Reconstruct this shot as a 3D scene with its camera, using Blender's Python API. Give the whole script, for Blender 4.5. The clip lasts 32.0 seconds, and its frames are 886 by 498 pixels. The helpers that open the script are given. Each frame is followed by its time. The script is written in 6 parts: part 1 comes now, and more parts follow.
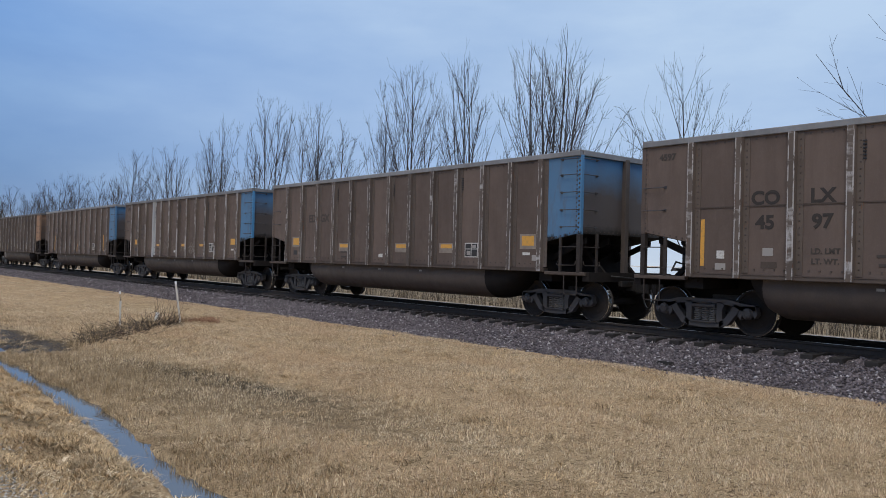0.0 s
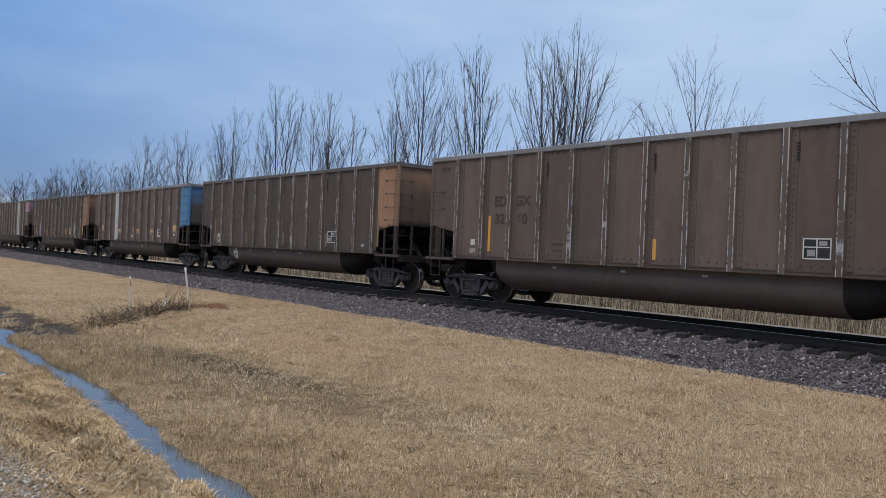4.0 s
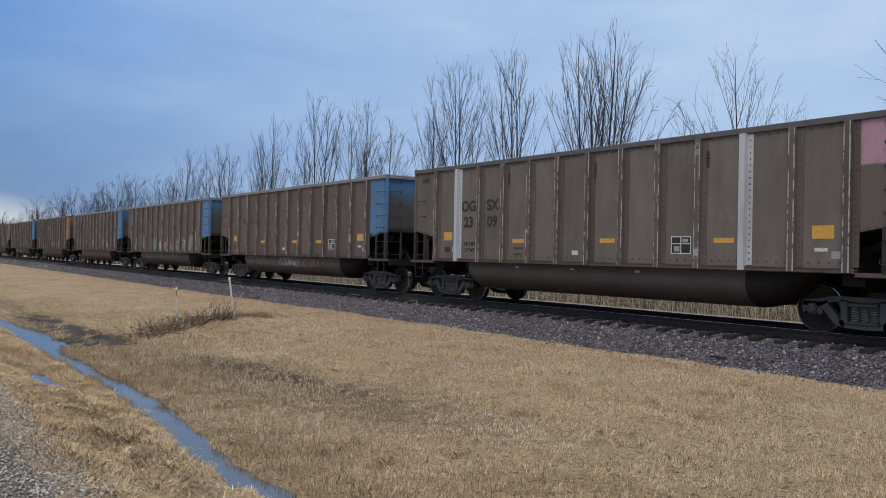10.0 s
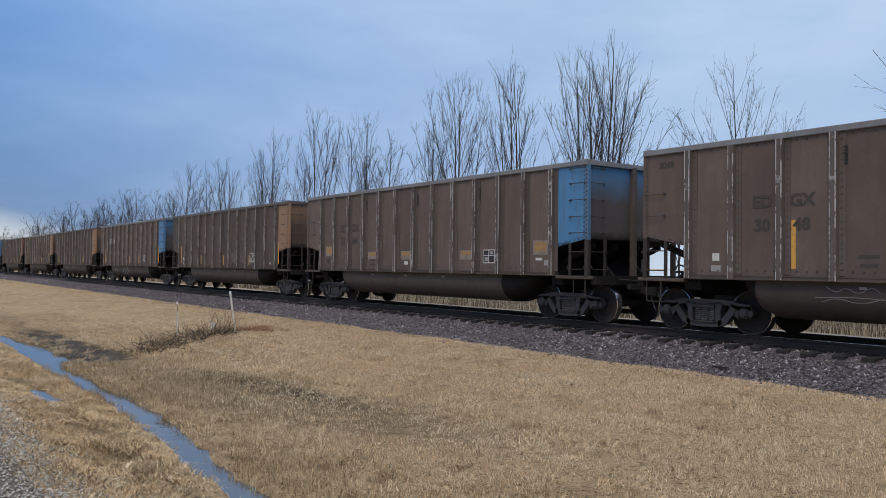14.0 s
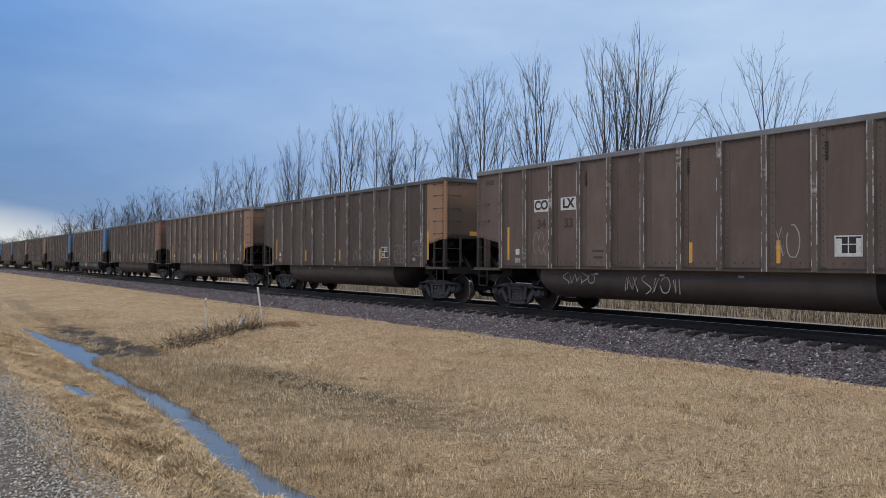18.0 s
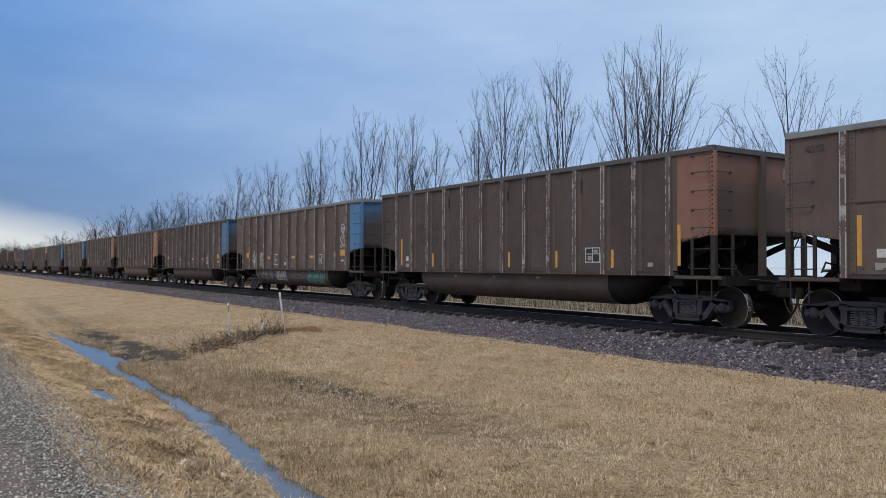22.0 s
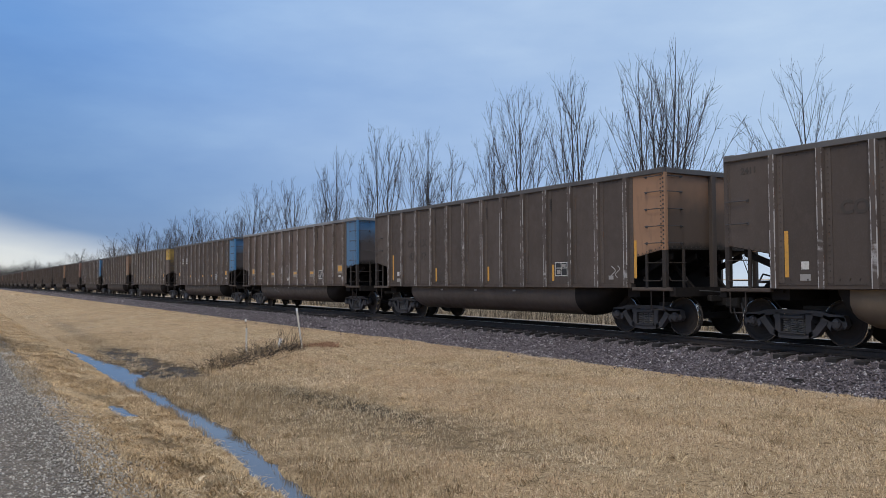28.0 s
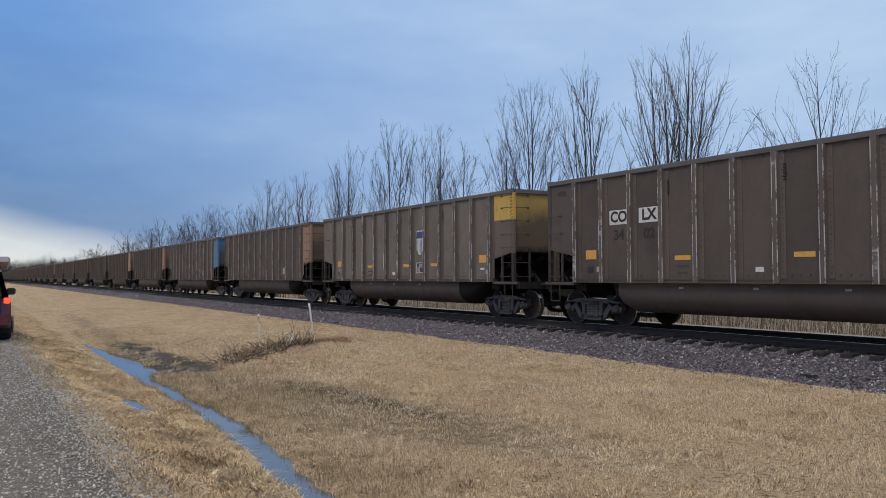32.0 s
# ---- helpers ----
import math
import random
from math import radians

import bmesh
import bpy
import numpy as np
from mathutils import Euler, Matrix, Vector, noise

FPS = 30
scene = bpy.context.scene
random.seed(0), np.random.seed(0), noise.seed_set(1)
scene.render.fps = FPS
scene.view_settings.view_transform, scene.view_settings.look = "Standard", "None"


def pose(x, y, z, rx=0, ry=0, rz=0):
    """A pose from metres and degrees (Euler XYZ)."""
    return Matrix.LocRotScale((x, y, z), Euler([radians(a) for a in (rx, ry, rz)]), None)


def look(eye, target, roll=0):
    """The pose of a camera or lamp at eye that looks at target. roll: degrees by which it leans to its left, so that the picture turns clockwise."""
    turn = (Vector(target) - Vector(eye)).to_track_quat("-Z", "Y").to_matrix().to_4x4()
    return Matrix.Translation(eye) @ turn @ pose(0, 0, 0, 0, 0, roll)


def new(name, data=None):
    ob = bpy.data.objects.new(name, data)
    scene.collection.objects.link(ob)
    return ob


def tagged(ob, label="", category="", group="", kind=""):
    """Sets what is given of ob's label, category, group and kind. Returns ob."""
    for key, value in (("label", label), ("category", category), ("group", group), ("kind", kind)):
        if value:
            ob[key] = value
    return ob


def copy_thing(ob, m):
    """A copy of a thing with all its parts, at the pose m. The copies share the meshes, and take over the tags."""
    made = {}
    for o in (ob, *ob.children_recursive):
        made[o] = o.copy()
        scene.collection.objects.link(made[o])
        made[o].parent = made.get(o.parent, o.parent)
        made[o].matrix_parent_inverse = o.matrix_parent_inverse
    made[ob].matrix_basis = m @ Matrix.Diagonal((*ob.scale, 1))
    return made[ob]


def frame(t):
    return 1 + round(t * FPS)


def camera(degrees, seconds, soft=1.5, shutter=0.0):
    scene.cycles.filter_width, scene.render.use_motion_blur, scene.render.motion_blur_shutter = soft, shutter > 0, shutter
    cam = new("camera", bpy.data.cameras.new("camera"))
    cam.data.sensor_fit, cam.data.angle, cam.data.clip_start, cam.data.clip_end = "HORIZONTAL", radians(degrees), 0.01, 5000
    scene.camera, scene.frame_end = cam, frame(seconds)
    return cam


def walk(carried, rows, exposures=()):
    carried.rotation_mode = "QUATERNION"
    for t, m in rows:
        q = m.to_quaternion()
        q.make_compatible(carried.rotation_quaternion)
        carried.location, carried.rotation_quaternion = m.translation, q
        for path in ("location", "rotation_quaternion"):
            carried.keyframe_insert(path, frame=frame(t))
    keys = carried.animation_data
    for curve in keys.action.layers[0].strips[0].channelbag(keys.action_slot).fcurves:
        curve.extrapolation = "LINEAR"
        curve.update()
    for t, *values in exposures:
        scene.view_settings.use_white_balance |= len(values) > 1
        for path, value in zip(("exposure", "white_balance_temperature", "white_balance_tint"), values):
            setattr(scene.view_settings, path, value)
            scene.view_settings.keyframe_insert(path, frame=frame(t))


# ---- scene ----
cam = camera(57.91, 32.0, soft=0.6)
PATH = [
    (0.0, pose(0.030, 0.064, 1.320, 90.81, -1.48, -39.58)),
    (0.5, pose(0.030, 0.051, 1.320, 90.63, -2.16, -40.00)),
    (1.0, pose(0.029, 0.037, 1.320, 90.35, -2.29, -40.56)),
    (1.5, pose(0.029, 0.024, 1.320, 90.08, -2.34, -40.73)),
    (2.0, pose(0.029, 0.011, 1.320, 89.83, -2.48, -40.94)),
    (2.5, pose(0.027, 0.010, 1.320, 89.61, -2.68, -41.16)),
    (3.0, pose(0.025, 0.009, 1.320, 89.50, -2.67, -41.14)),
    (3.5, pose(0.023, 0.008, 1.320, 89.73, -2.68, -40.53)),
    (4.0, pose(0.021, 0.007, 1.320, 90.08, -2.32, -38.91)),
    (4.5, pose(0.019, 0.006, 1.320, 90.34, -2.04, -37.29)),
    (6.5, pose(0.011, 0.002, 1.320, 90.38, -1.78, -35.58)),
    (7.0, pose(0.005, 0.020, 1.320, 90.34, -2.10, -35.51)),
    (7.5, pose(0.005, 0.021, 1.320, 90.30, -2.20, -35.51)),
    (8.0, pose(0.004, 0.021, 1.320, 90.29, -2.15, -35.61)),
    (8.5, pose(0.003, 0.021, 1.320, 90.29, -1.78, -35.70)),
    (9.0, pose(0.002, 0.022, 1.320, 90.30, -1.49, -35.85)),
    (9.5, pose(0.002, 0.022, 1.320, 90.30, -1.21, -36.00)),
    (10.0, pose(0.001, 0.022, 1.320, 90.37, -1.10, -36.10)),
    (10.5, pose(-0.000, 0.023, 1.320, 90.44, -0.98, -36.10)),
    (11.0, pose(-0.001, 0.023, 1.320, 90.49, -0.89, -36.01)),
    (11.5, pose(-0.002, 0.023, 1.320, 90.55, -0.79, -36.03)),
    (12.0, pose(-0.002, 0.024, 1.320, 90.60, -0.78, -35.97)),
    (12.5, pose(-0.003, 0.024, 1.320, 90.81, -0.79, -35.95)),
    (13.0, pose(-0.004, 0.024, 1.320, 90.99, -0.78, -36.01)),
    (13.5, pose(-0.004, 0.022, 1.320, 91.13, -0.68, -36.00)),
    (14.0, pose(-0.003, 0.020, 1.320, 91.24, -0.63, -36.06)),
    (14.5, pose(-0.003, 0.018, 1.320, 91.35, -0.49, -36.00)),
    (16.5, pose(-0.002, 0.010, 1.320, 91.19, -0.25, -34.90)),
    (17.0, pose(-0.001, 0.008, 1.320, 91.06, -0.30, -34.59)),
    (17.5, pose(-0.001, 0.006, 1.320, 90.94, -0.27, -34.34)),
    (18.0, pose(-0.001, 0.004, 1.320, 90.84, -0.19, -34.20)),
    (18.5, pose(-0.001, 0.002, 1.320, 90.77, -0.17, -34.00)),
    (19.0, pose(-0.000, -0.000, 1.320, 90.77, -0.21, -33.88)),
    (19.5, pose(-0.001, -0.002, 1.320, 90.73, -0.14, -33.71)),
    (20.0, pose(-0.002, -0.004, 1.320, 90.73, -0.17, -33.52)),
    (20.5, pose(-0.003, -0.006, 1.320, 90.82, -0.18, -33.37)),
    (21.0, pose(-0.004, -0.008, 1.320, 90.93, -0.19, -33.15)),
    (21.5, pose(-0.005, -0.010, 1.320, 91.07, -0.15, -32.90)),
    (22.0, pose(-0.006, -0.011, 1.320, 91.22, -0.19, -32.70)),
    (22.5, pose(-0.007, -0.013, 1.320, 91.34, -0.18, -32.70)),
    (23.0, pose(-0.008, -0.015, 1.320, 91.48, -0.14, -32.75)),
    (23.5, pose(-0.008, -0.017, 1.320, 91.58, -0.07, -32.75)),
    (24.0, pose(-0.009, -0.019, 1.320, 91.67, 0.03, -32.70)),
    (24.5, pose(-0.010, -0.021, 1.320, 91.78, 0.07, -32.67)),
    (25.0, pose(-0.011, -0.023, 1.320, 91.92, 0.02, -32.69)),
    (25.5, pose(-0.011, -0.022, 1.320, 92.03, 0.21, -32.73)),
    (27.5, pose(-0.008, -0.019, 1.320, 92.27, 0.39, -31.83)),
    (28.0, pose(-0.008, -0.018, 1.320, 92.25, 0.32, -31.53)),
    (28.5, pose(-0.007, -0.017, 1.320, 92.21, 0.29, -31.27)),
    (29.0, pose(-0.006, -0.017, 1.320, 92.19, 0.32, -31.02)),
    (29.5, pose(-0.006, -0.016, 1.320, 92.14, 0.33, -30.89)),
    (30.0, pose(-0.005, -0.015, 1.320, 92.07, 0.39, -30.65)),
    (30.5, pose(-0.004, -0.015, 1.320, 91.98, 0.39, -30.55)),
    (31.0, pose(-0.004, -0.014, 1.320, 91.96, 0.39, -30.54)),
    (31.5, pose(-0.003, -0.013, 1.320, 91.97, 0.37, -30.60)),
    (32.0, pose(-0.003, -0.012, 1.320, 91.91, 0.29, -30.66)),
]
walk(cam, PATH)

# ---- world, sun, exposure ----
SUN_EL, SUN_AZ = radians(55), radians(238)
world = bpy.data.worlds.new("sky")
scene.world = world
world.use_nodes = True
wn, wl = world.node_tree.nodes, world.node_tree.links
wn.clear()


def wnode(kind, **values):
    n = wn.new(kind)
    for k, v in values.items():
        n.inputs[k].default_value = v
    return n


def wramp(fac, stops):
    n = wn.new("ShaderNodeValToRGB")
    el = n.color_ramp.elements
    while len(el) < len(stops):
        el.new(0.5)
    for e, (p, c) in zip(el, stops):
        e.position, e.color = p, (*c, 1)
    wl.new(fac, n.inputs["Fac"])
    return n.outputs["Color"]


def wmix(fac, a, b, blend="MIX"):
    n = wn.new("ShaderNodeMix")
    n.data_type, n.blend_type = "RGBA", blend
    for sock, v in ((n.inputs[0], fac), (n.inputs[6], a), (n.inputs[7], b)):
        if isinstance(v, (int, float)):
            sock.default_value = v
        elif isinstance(v, tuple):
            sock.default_value = (*v, 1)
        else:
            wl.new(v, sock)
    return n.outputs[2]


def wmath(op, a, b=0.0):
    n = wn.new("ShaderNodeMath")
    n.operation = op
    for i, v in enumerate((a, b)):
        if isinstance(v, (int, float)):
            n.inputs[i].default_value = v
        else:
            wl.new(v, n.inputs[i])
    return n.outputs[0]


wcoord = wn.new("ShaderNodeTexCoord").outputs["Generated"]
wsep = wn.new("ShaderNodeSeparateXYZ")
wl.new(wcoord, wsep.inputs[0])
sky = wn.new("ShaderNodeTexSky")
sky.sky_type, sky.sun_disc = "NISHITA", False
sky.sun_elevation, sky.sun_rotation = SUN_EL, SUN_AZ
sky.air_density, sky.dust_density = 1.0, 2.0
nishita = wmix(1.0, sky.outputs[0], (0.10, 0.10, 0.10), "MULTIPLY")
# the cloud deck: stretched noise, heavier and bluer low over the far end of the line, whiter to the south
wmap = wn.new("ShaderNodeMapping")
wmap.inputs["Scale"].default_value = (1.0, 1.0, 3.2)
wl.new(wcoord, wmap.inputs[0])
wnoise = wnode("ShaderNodeTexNoise", Scale=1.7, Detail=5.0, Roughness=0.5)
wl.new(wmap.outputs[0], wnoise.inputs["Vector"])
wide = wnode("ShaderNodeTexNoise", Scale=0.9, Detail=2.0, Roughness=0.45)
wl.new(wmap.outputs[0], wide.inputs["Vector"])
soft_noise = wmath("SUBTRACT", wnoise.outputs["Fac"], 0.5)
height = wmath("ADD", wsep.outputs["Z"], wmath("MULTIPLY", soft_noise, 0.07))
low = wmath("ADD", height, wmath("MULTIPLY", wmath("MAXIMUM", wsep.outputs["X"], -0.1), 0.26))
north = wramp(low, [(0.0, (0.90, 0.90, 0.83)), (0.055, (0.80, 0.83, 0.83)), (0.092, (0.15, 0.275, 0.51)), (0.14, (0.085, 0.225, 0.51)),
                       (0.30, (0.145, 0.335, 0.72)), (0.45, (0.25, 0.44, 0.80)), (1.0, (1.05, 1.08, 1.14))])
south = wramp(height, [(0.0, (0.60, 0.71, 0.86)), (0.12, (0.405, 0.56, 0.82)), (0.35, (0.475, 0.64, 0.885)), (1.0, (1.05, 1.08, 1.14))])
side = wmath("ADD", wmath("MULTIPLY", wsep.outputs["X"], 1.5), wmath("MULTIPLY", soft_noise, 0.5))
side = wmath("MINIMUM", wmath("MAXIMUM", wmath("SUBTRACT", side, 0.12), 0.0), 1.0)
deck = wmix(side, north, south)
deck = wmix(wmath("MULTIPLY", wmath("MAXIMUM", wmath("MULTIPLY", wmath("SUBTRACT", wide.outputs["Fac"], 0.42), 3.0), 0.0), 0.13), deck, (0.58, 0.68, 0.82))
puff = wnode("ShaderNodeTexNoise", Scale=4.2, Detail=6.0, Roughness=0.55)
wl.new(wmap.outputs[0], puff.inputs["Vector"])
deck = wmix(1.0, deck, wramp(puff.outputs["Fac"], [(0.32, (0.86, 0.89, 0.93)), (0.50, (0.97, 0.97, 0.97)), (0.70, (1.12, 1.08, 1.02))]), "MULTIPLY")
bg = wn.new("ShaderNodeBackground")
bg.inputs["Strength"].default_value = 1.0
wl.new(wmix(0.92, nishita, deck), bg.inputs["Color"])
wout = wn.new("ShaderNodeOutputWorld")
wl.new(bg.outputs[0], wout.inputs[0])

sun_data = bpy.data.lights.new("sun", "SUN")
sun_data.energy, sun_data.angle, sun_data.color = 1.5, radians(28), (1.0, 0.90, 0.76)
sun = new("sun", sun_data)
sun.matrix_world = look((0, 0, 60), (0 - 60 * math.sin(SUN_AZ), 0 - 60 * math.cos(SUN_AZ), 60 - 60 * math.tan(SUN_EL)))
scene.view_settings.exposure = 0.0

# ---- materials ----
class Mat:
    """A small node builder round one Principled BSDF."""

    def __init__(self, name, color, rough=0.8, metal=0.0):
        self.m = bpy.data.materials.new(name)
        self.m.use_nodes = True
        self.t = self.m.node_tree
        self.b = self.t.nodes["Principled BSDF"]
        self.b.inputs["Roughness"].default_value = rough
        self.b.inputs["Metallic"].default_value = metal
        self.b.inputs["Base Color"].default_value = (*color, 1)
        self.c = None
        self.color = color
        self.co = self.t.nodes.new("ShaderNodeTexCoord").outputs["Object"]

    def put(self, sock, v):
        if isinstance(v, (int, float)):
            sock.default_value = v
        elif isinstance(v, tuple):
            sock.default_value = (*v, 1) if len(v) == 3 and sock.type == "RGBA" else v
        else:
            self.t.links.new(v, sock)

    def vec(self, scale=(1, 1, 1), world=False):
        mp = self.t.nodes.new("ShaderNodeMapping")
        mp.inputs["Scale"].default_value = scale
        src = self.t.nodes.new("ShaderNodeNewGeometry").outputs["Position"] if world else self.co
        self.t.links.new(src, mp.inputs[0])
        return mp.outputs[0]

    def noise(self, scale, detail=4, rough=0.6, stretch=(1, 1, 1), world=False, shift=False):
        n = self.t.nodes.new("ShaderNodeTexNoise")
        n.inputs["Scale"].default_value, n.inputs["Detail"].default_value, n.inputs["Roughness"].default_value = scale, detail, rough
        v = self.vec(stretch, world)
        if shift:
            add = self.t.nodes.new("ShaderNodeVectorMath")
            add.operation = "ADD"
            self.t.links.new(v, add.inputs[0])
            self.t.links.new(self.mul(self.rand(), 57.0), add.inputs[1])
            v = add.outputs[0]
        self.t.links.new(v, n.inputs["Vector"])
        return n.outputs["Fac"]

    def voronoi(self, scale, world=False, out="Color", feature="F1"):
        n = self.t.nodes.new("ShaderNodeTexVoronoi")
        n.feature = feature
        n.inputs["Scale"].default_value = scale
        self.t.links.new(self.vec((1, 1, 1), world), n.inputs["Vector"])
        return n.outputs[out]

    def rand(self):
        return self.t.nodes.new("ShaderNodeObjectInfo").outputs["Random"]

    def island(self):
        return self.t.nodes.new("ShaderNodeNewGeometry").outputs["Random Per Island"]

    def axis(self, i, world=False):
        n = self.t.nodes.new("ShaderNodeSeparateXYZ")
        self.t.links.new(self.vec((1, 1, 1), world), n.inputs[0])
        return n.outputs[i]

    def op(self, kind, a, b=0.0):
        n = self.t.nodes.new("ShaderNodeMath")
        n.operation = kind
        self.put(n.inputs[0], a)
        self.put(n.inputs[1], b)
        return n.outputs[0]

    def mul(self, a, b):
        return self.op("MULTIPLY", a, b)

    def step(self, v, lo, hi, a=0.0, b=1.0):
        n = self.t.nodes.new("ShaderNodeMapRange")
        n.clamp = True
        self.put(n.inputs[0], v)
        for i, x in enumerate((lo, hi, a, b)):
            n.inputs[1 + i].default_value = x
        return n.outputs[0]

    def mix(self, fac, b, a=None, blend="MIX"):
        n = self.t.nodes.new("ShaderNodeMix")
        n.data_type, n.blend_type = "RGBA", blend
        self.put(n.inputs[0], fac)
        self.put(n.inputs[6], a if a is not None else (self.c if self.c is not None else self.color))
        self.put(n.inputs[7], b)
        self.c = n.outputs[2]
        return self

    def bright(self, fac_value):
        """Multiplies the colour by a value."""
        n = self.t.nodes.new("ShaderNodeHueSaturation")
        self.put(n.inputs["Color"], self.c if self.c is not None else self.color)
        self.t.links.new(fac_value, n.inputs["Value"])
        self.c = n.outputs[0]
        return self

    def bump(self, h, strength=0.5, dist=0.02):
        n = self.t.nodes.new("ShaderNodeBump")
        n.inputs["Strength"].default_value, n.inputs["Distance"].default_value = strength, dist
        self.t.links.new(h, n.inputs["Height"])
        self.t.links.new(n.outputs[0], self.b.inputs["Normal"])
        return self

    def rough(self, v):
        self.t.links.new(v, self.b.inputs["Roughness"])
        return self

    def done(self):
        if self.c is not None:
            self.t.links.new(self.c, self.b.inputs["Base Color"])
        return self.m


def car_paint(name, base, dirt=0.55, metal=0.0):
    """Painted or bare sheet under a film of coal dust: streaks, blotches, fine grain."""
    k = Mat(name, base, 0.62, metal)
    k.b.inputs["Specular IOR Level"].default_value = 0.2
    k.mix(k.step(k.noise(0.9, 4, 0.6, (1, 1, 0.6), shift=True), 0.42, 0.68, 0, 0.6), tuple(x * 0.66 for x in base))
    k.mix(k.step(k.noise(1.7, 4, 0.65, (1, 1, 0.8), shift=True), 0.55, 0.75, 0, 0.45), tuple(min(x * 1.35, 0.8) for x in base))
    k.mix(k.step(k.noise(5, 4, 0.6, (1, 1, 0.12), shift=True), 0.45, 0.75, 0, dirt * 0.7), (0.088, 0.066, 0.054))
    k.mix(k.step(k.noise(11, 4, 0.65, (1, 1, 0.05), shift=True), 0.60, 0.78, 0, 0.14), tuple(min(x * 1.5, 0.8) for x in base))
    k.mix(k.step(k.noise(40, 3, 0.7, (1, 1, 0.7)), 0.5, 0.8, 0, 0.13), (0.24, 0.20, 0.17))
    k.bright(k.step(k.rand(), 0, 1, 0.88, 1.12))
    k.bump(k.noise(3.0, 3, 0.5, shift=True), 0.25, 0.02)
    k.rough(k.step(k.noise(6, 3, shift=True), 0.3, 0.7, 0.5, 0.75))
    return k


BROWN = (0.144, 0.108, 0.091)
m_body = car_paint("weathered_sheet", BROWN).done()
m_body_grey = car_paint("weathered_grey_sheet", (0.097, 0.0775, 0.067)).done()
m_body_pale = car_paint("dusty_tan_sheet", (0.172, 0.148, 0.124), 0.4).done()
m_tan_tub = car_paint("tan_tub", (0.20, 0.15, 0.105), 0.3).done()


def rib_paint(name, base, bare, edge):
    """Rib paint: worn to pale metal in long patches on its face (more with a low bare) and in broken lines along its two edges."""
    k = car_paint(name, base, 0.4)
    k.mix(k.mul(k.mul(k.step(k.noise(1.6, 4, 0.7, (0.3, 0.3, 1), shift=True), bare, bare + 0.07), k.step(k.axis(0), -0.085, -0.093)), k.step(k.noise(9, 5, 0.8, (4, 4, 0.5), shift=True), 0.40, 0.48, 0, 0.9)), (0.44, 0.42, 0.41))
    k.mix(k.step(k.noise(7, 4, 0.7, (3, 3, 0.5), shift=True), 0.62, 0.68, 0, 0.7), (0.17, 0.08, 0.045))
    side_y = k.op("ABSOLUTE", k.axis(1))
    worn = k.mul(k.step(k.axis(0), -0.08, -0.088), k.mul(k.step(side_y, 0.038, 0.046), k.step(side_y, 0.066, 0.060)))
    k.mix(k.mul(worn, k.step(k.noise(2.6, 5, 0.8, (0.2, 2, 1), shift=True), edge, edge + 0.06, 0, 0.9)), (0.50, 0.48, 0.47))
    return k.done()


m_rib = rib_paint("weathered_rib", (0.120, 0.098, 0.086), 0.60, 0.465)
m_rib_worn = rib_paint("bare_worn_rib", (0.130, 0.104, 0.088), 0.525, 0.45)
m_rib_white = car_paint("white_rib", (0.50, 0.51, 0.52), 0.35).done()
m_chord = car_paint("scuffed_chord", (0.225, 0.23, 0.24), 0.35).done()
m_chord_dark = car_paint("dark_scuffed_chord", (0.12, 0.115, 0.115), 0.3).done()
m_post = car_paint("dark_post", (0.092, 0.076, 0.068), 0.3).done()
# near-black underparts: coal dust plus the shade under the car, both in the colour
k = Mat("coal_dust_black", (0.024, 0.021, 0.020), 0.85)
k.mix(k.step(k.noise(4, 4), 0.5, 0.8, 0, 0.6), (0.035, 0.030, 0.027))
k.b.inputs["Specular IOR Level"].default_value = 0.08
m_coal_shade = k.done()
m_sill = car_paint("dusty_sill", (0.10, 0.078, 0.066)).done()
m_tub = car_paint("dusty_tub", (0.096, 0.077, 0.067)).done()
m_black = car_paint("coal_black_steel", (0.028, 0.026, 0.025), 0.1).done()


def end_paint(name, base, low=1.935):
    """Bright end-bay paint with a ragged lower edge: coal dust below it, or old brown paint where the fresh paint stops high."""
    k = Mat(name, base, 0.5)
    k.b.inputs["Specular IOR Level"].default_value = 0.25
    edge = k.op("ADD", k.axis(2), k.mul(k.op("SUBTRACT", k.noise(3.0, 5, 0.7, shift=True), 0.5), 0.66 if low < 2.5 else 0.06))
    k.mix(k.step(k.noise(1.5, 4, 0.6, shift=True), 0.4, 0.8, 0, 0.4), tuple(x * 0.7 for x in base))
    if low > 2.5:
        k.mix(k.step(edge, low + 0.02, low - 0.02, 0, 1.0), BROWN)
    k.mix(k.step(k.noise(6, 4, 0.65, (1, 1, 0.25), shift=True), 0.50, 0.74, 0, 0.45), (0.12, 0.09, 0.068))
    k.mix(k.step(k.rand(), 0.1, 1.0, 0.02, 0.42), (0.13, 0.105, 0.088))
    if low < 2.5:
        k.mix(k.step(edge, low + 0.05, low - 0.05, 0, 0.97), (0.014, 0.012, 0.011))
    k.bump(k.noise(3.0, 3, 0.5, shift=True), 0.2, 0.02)
    return k.done()


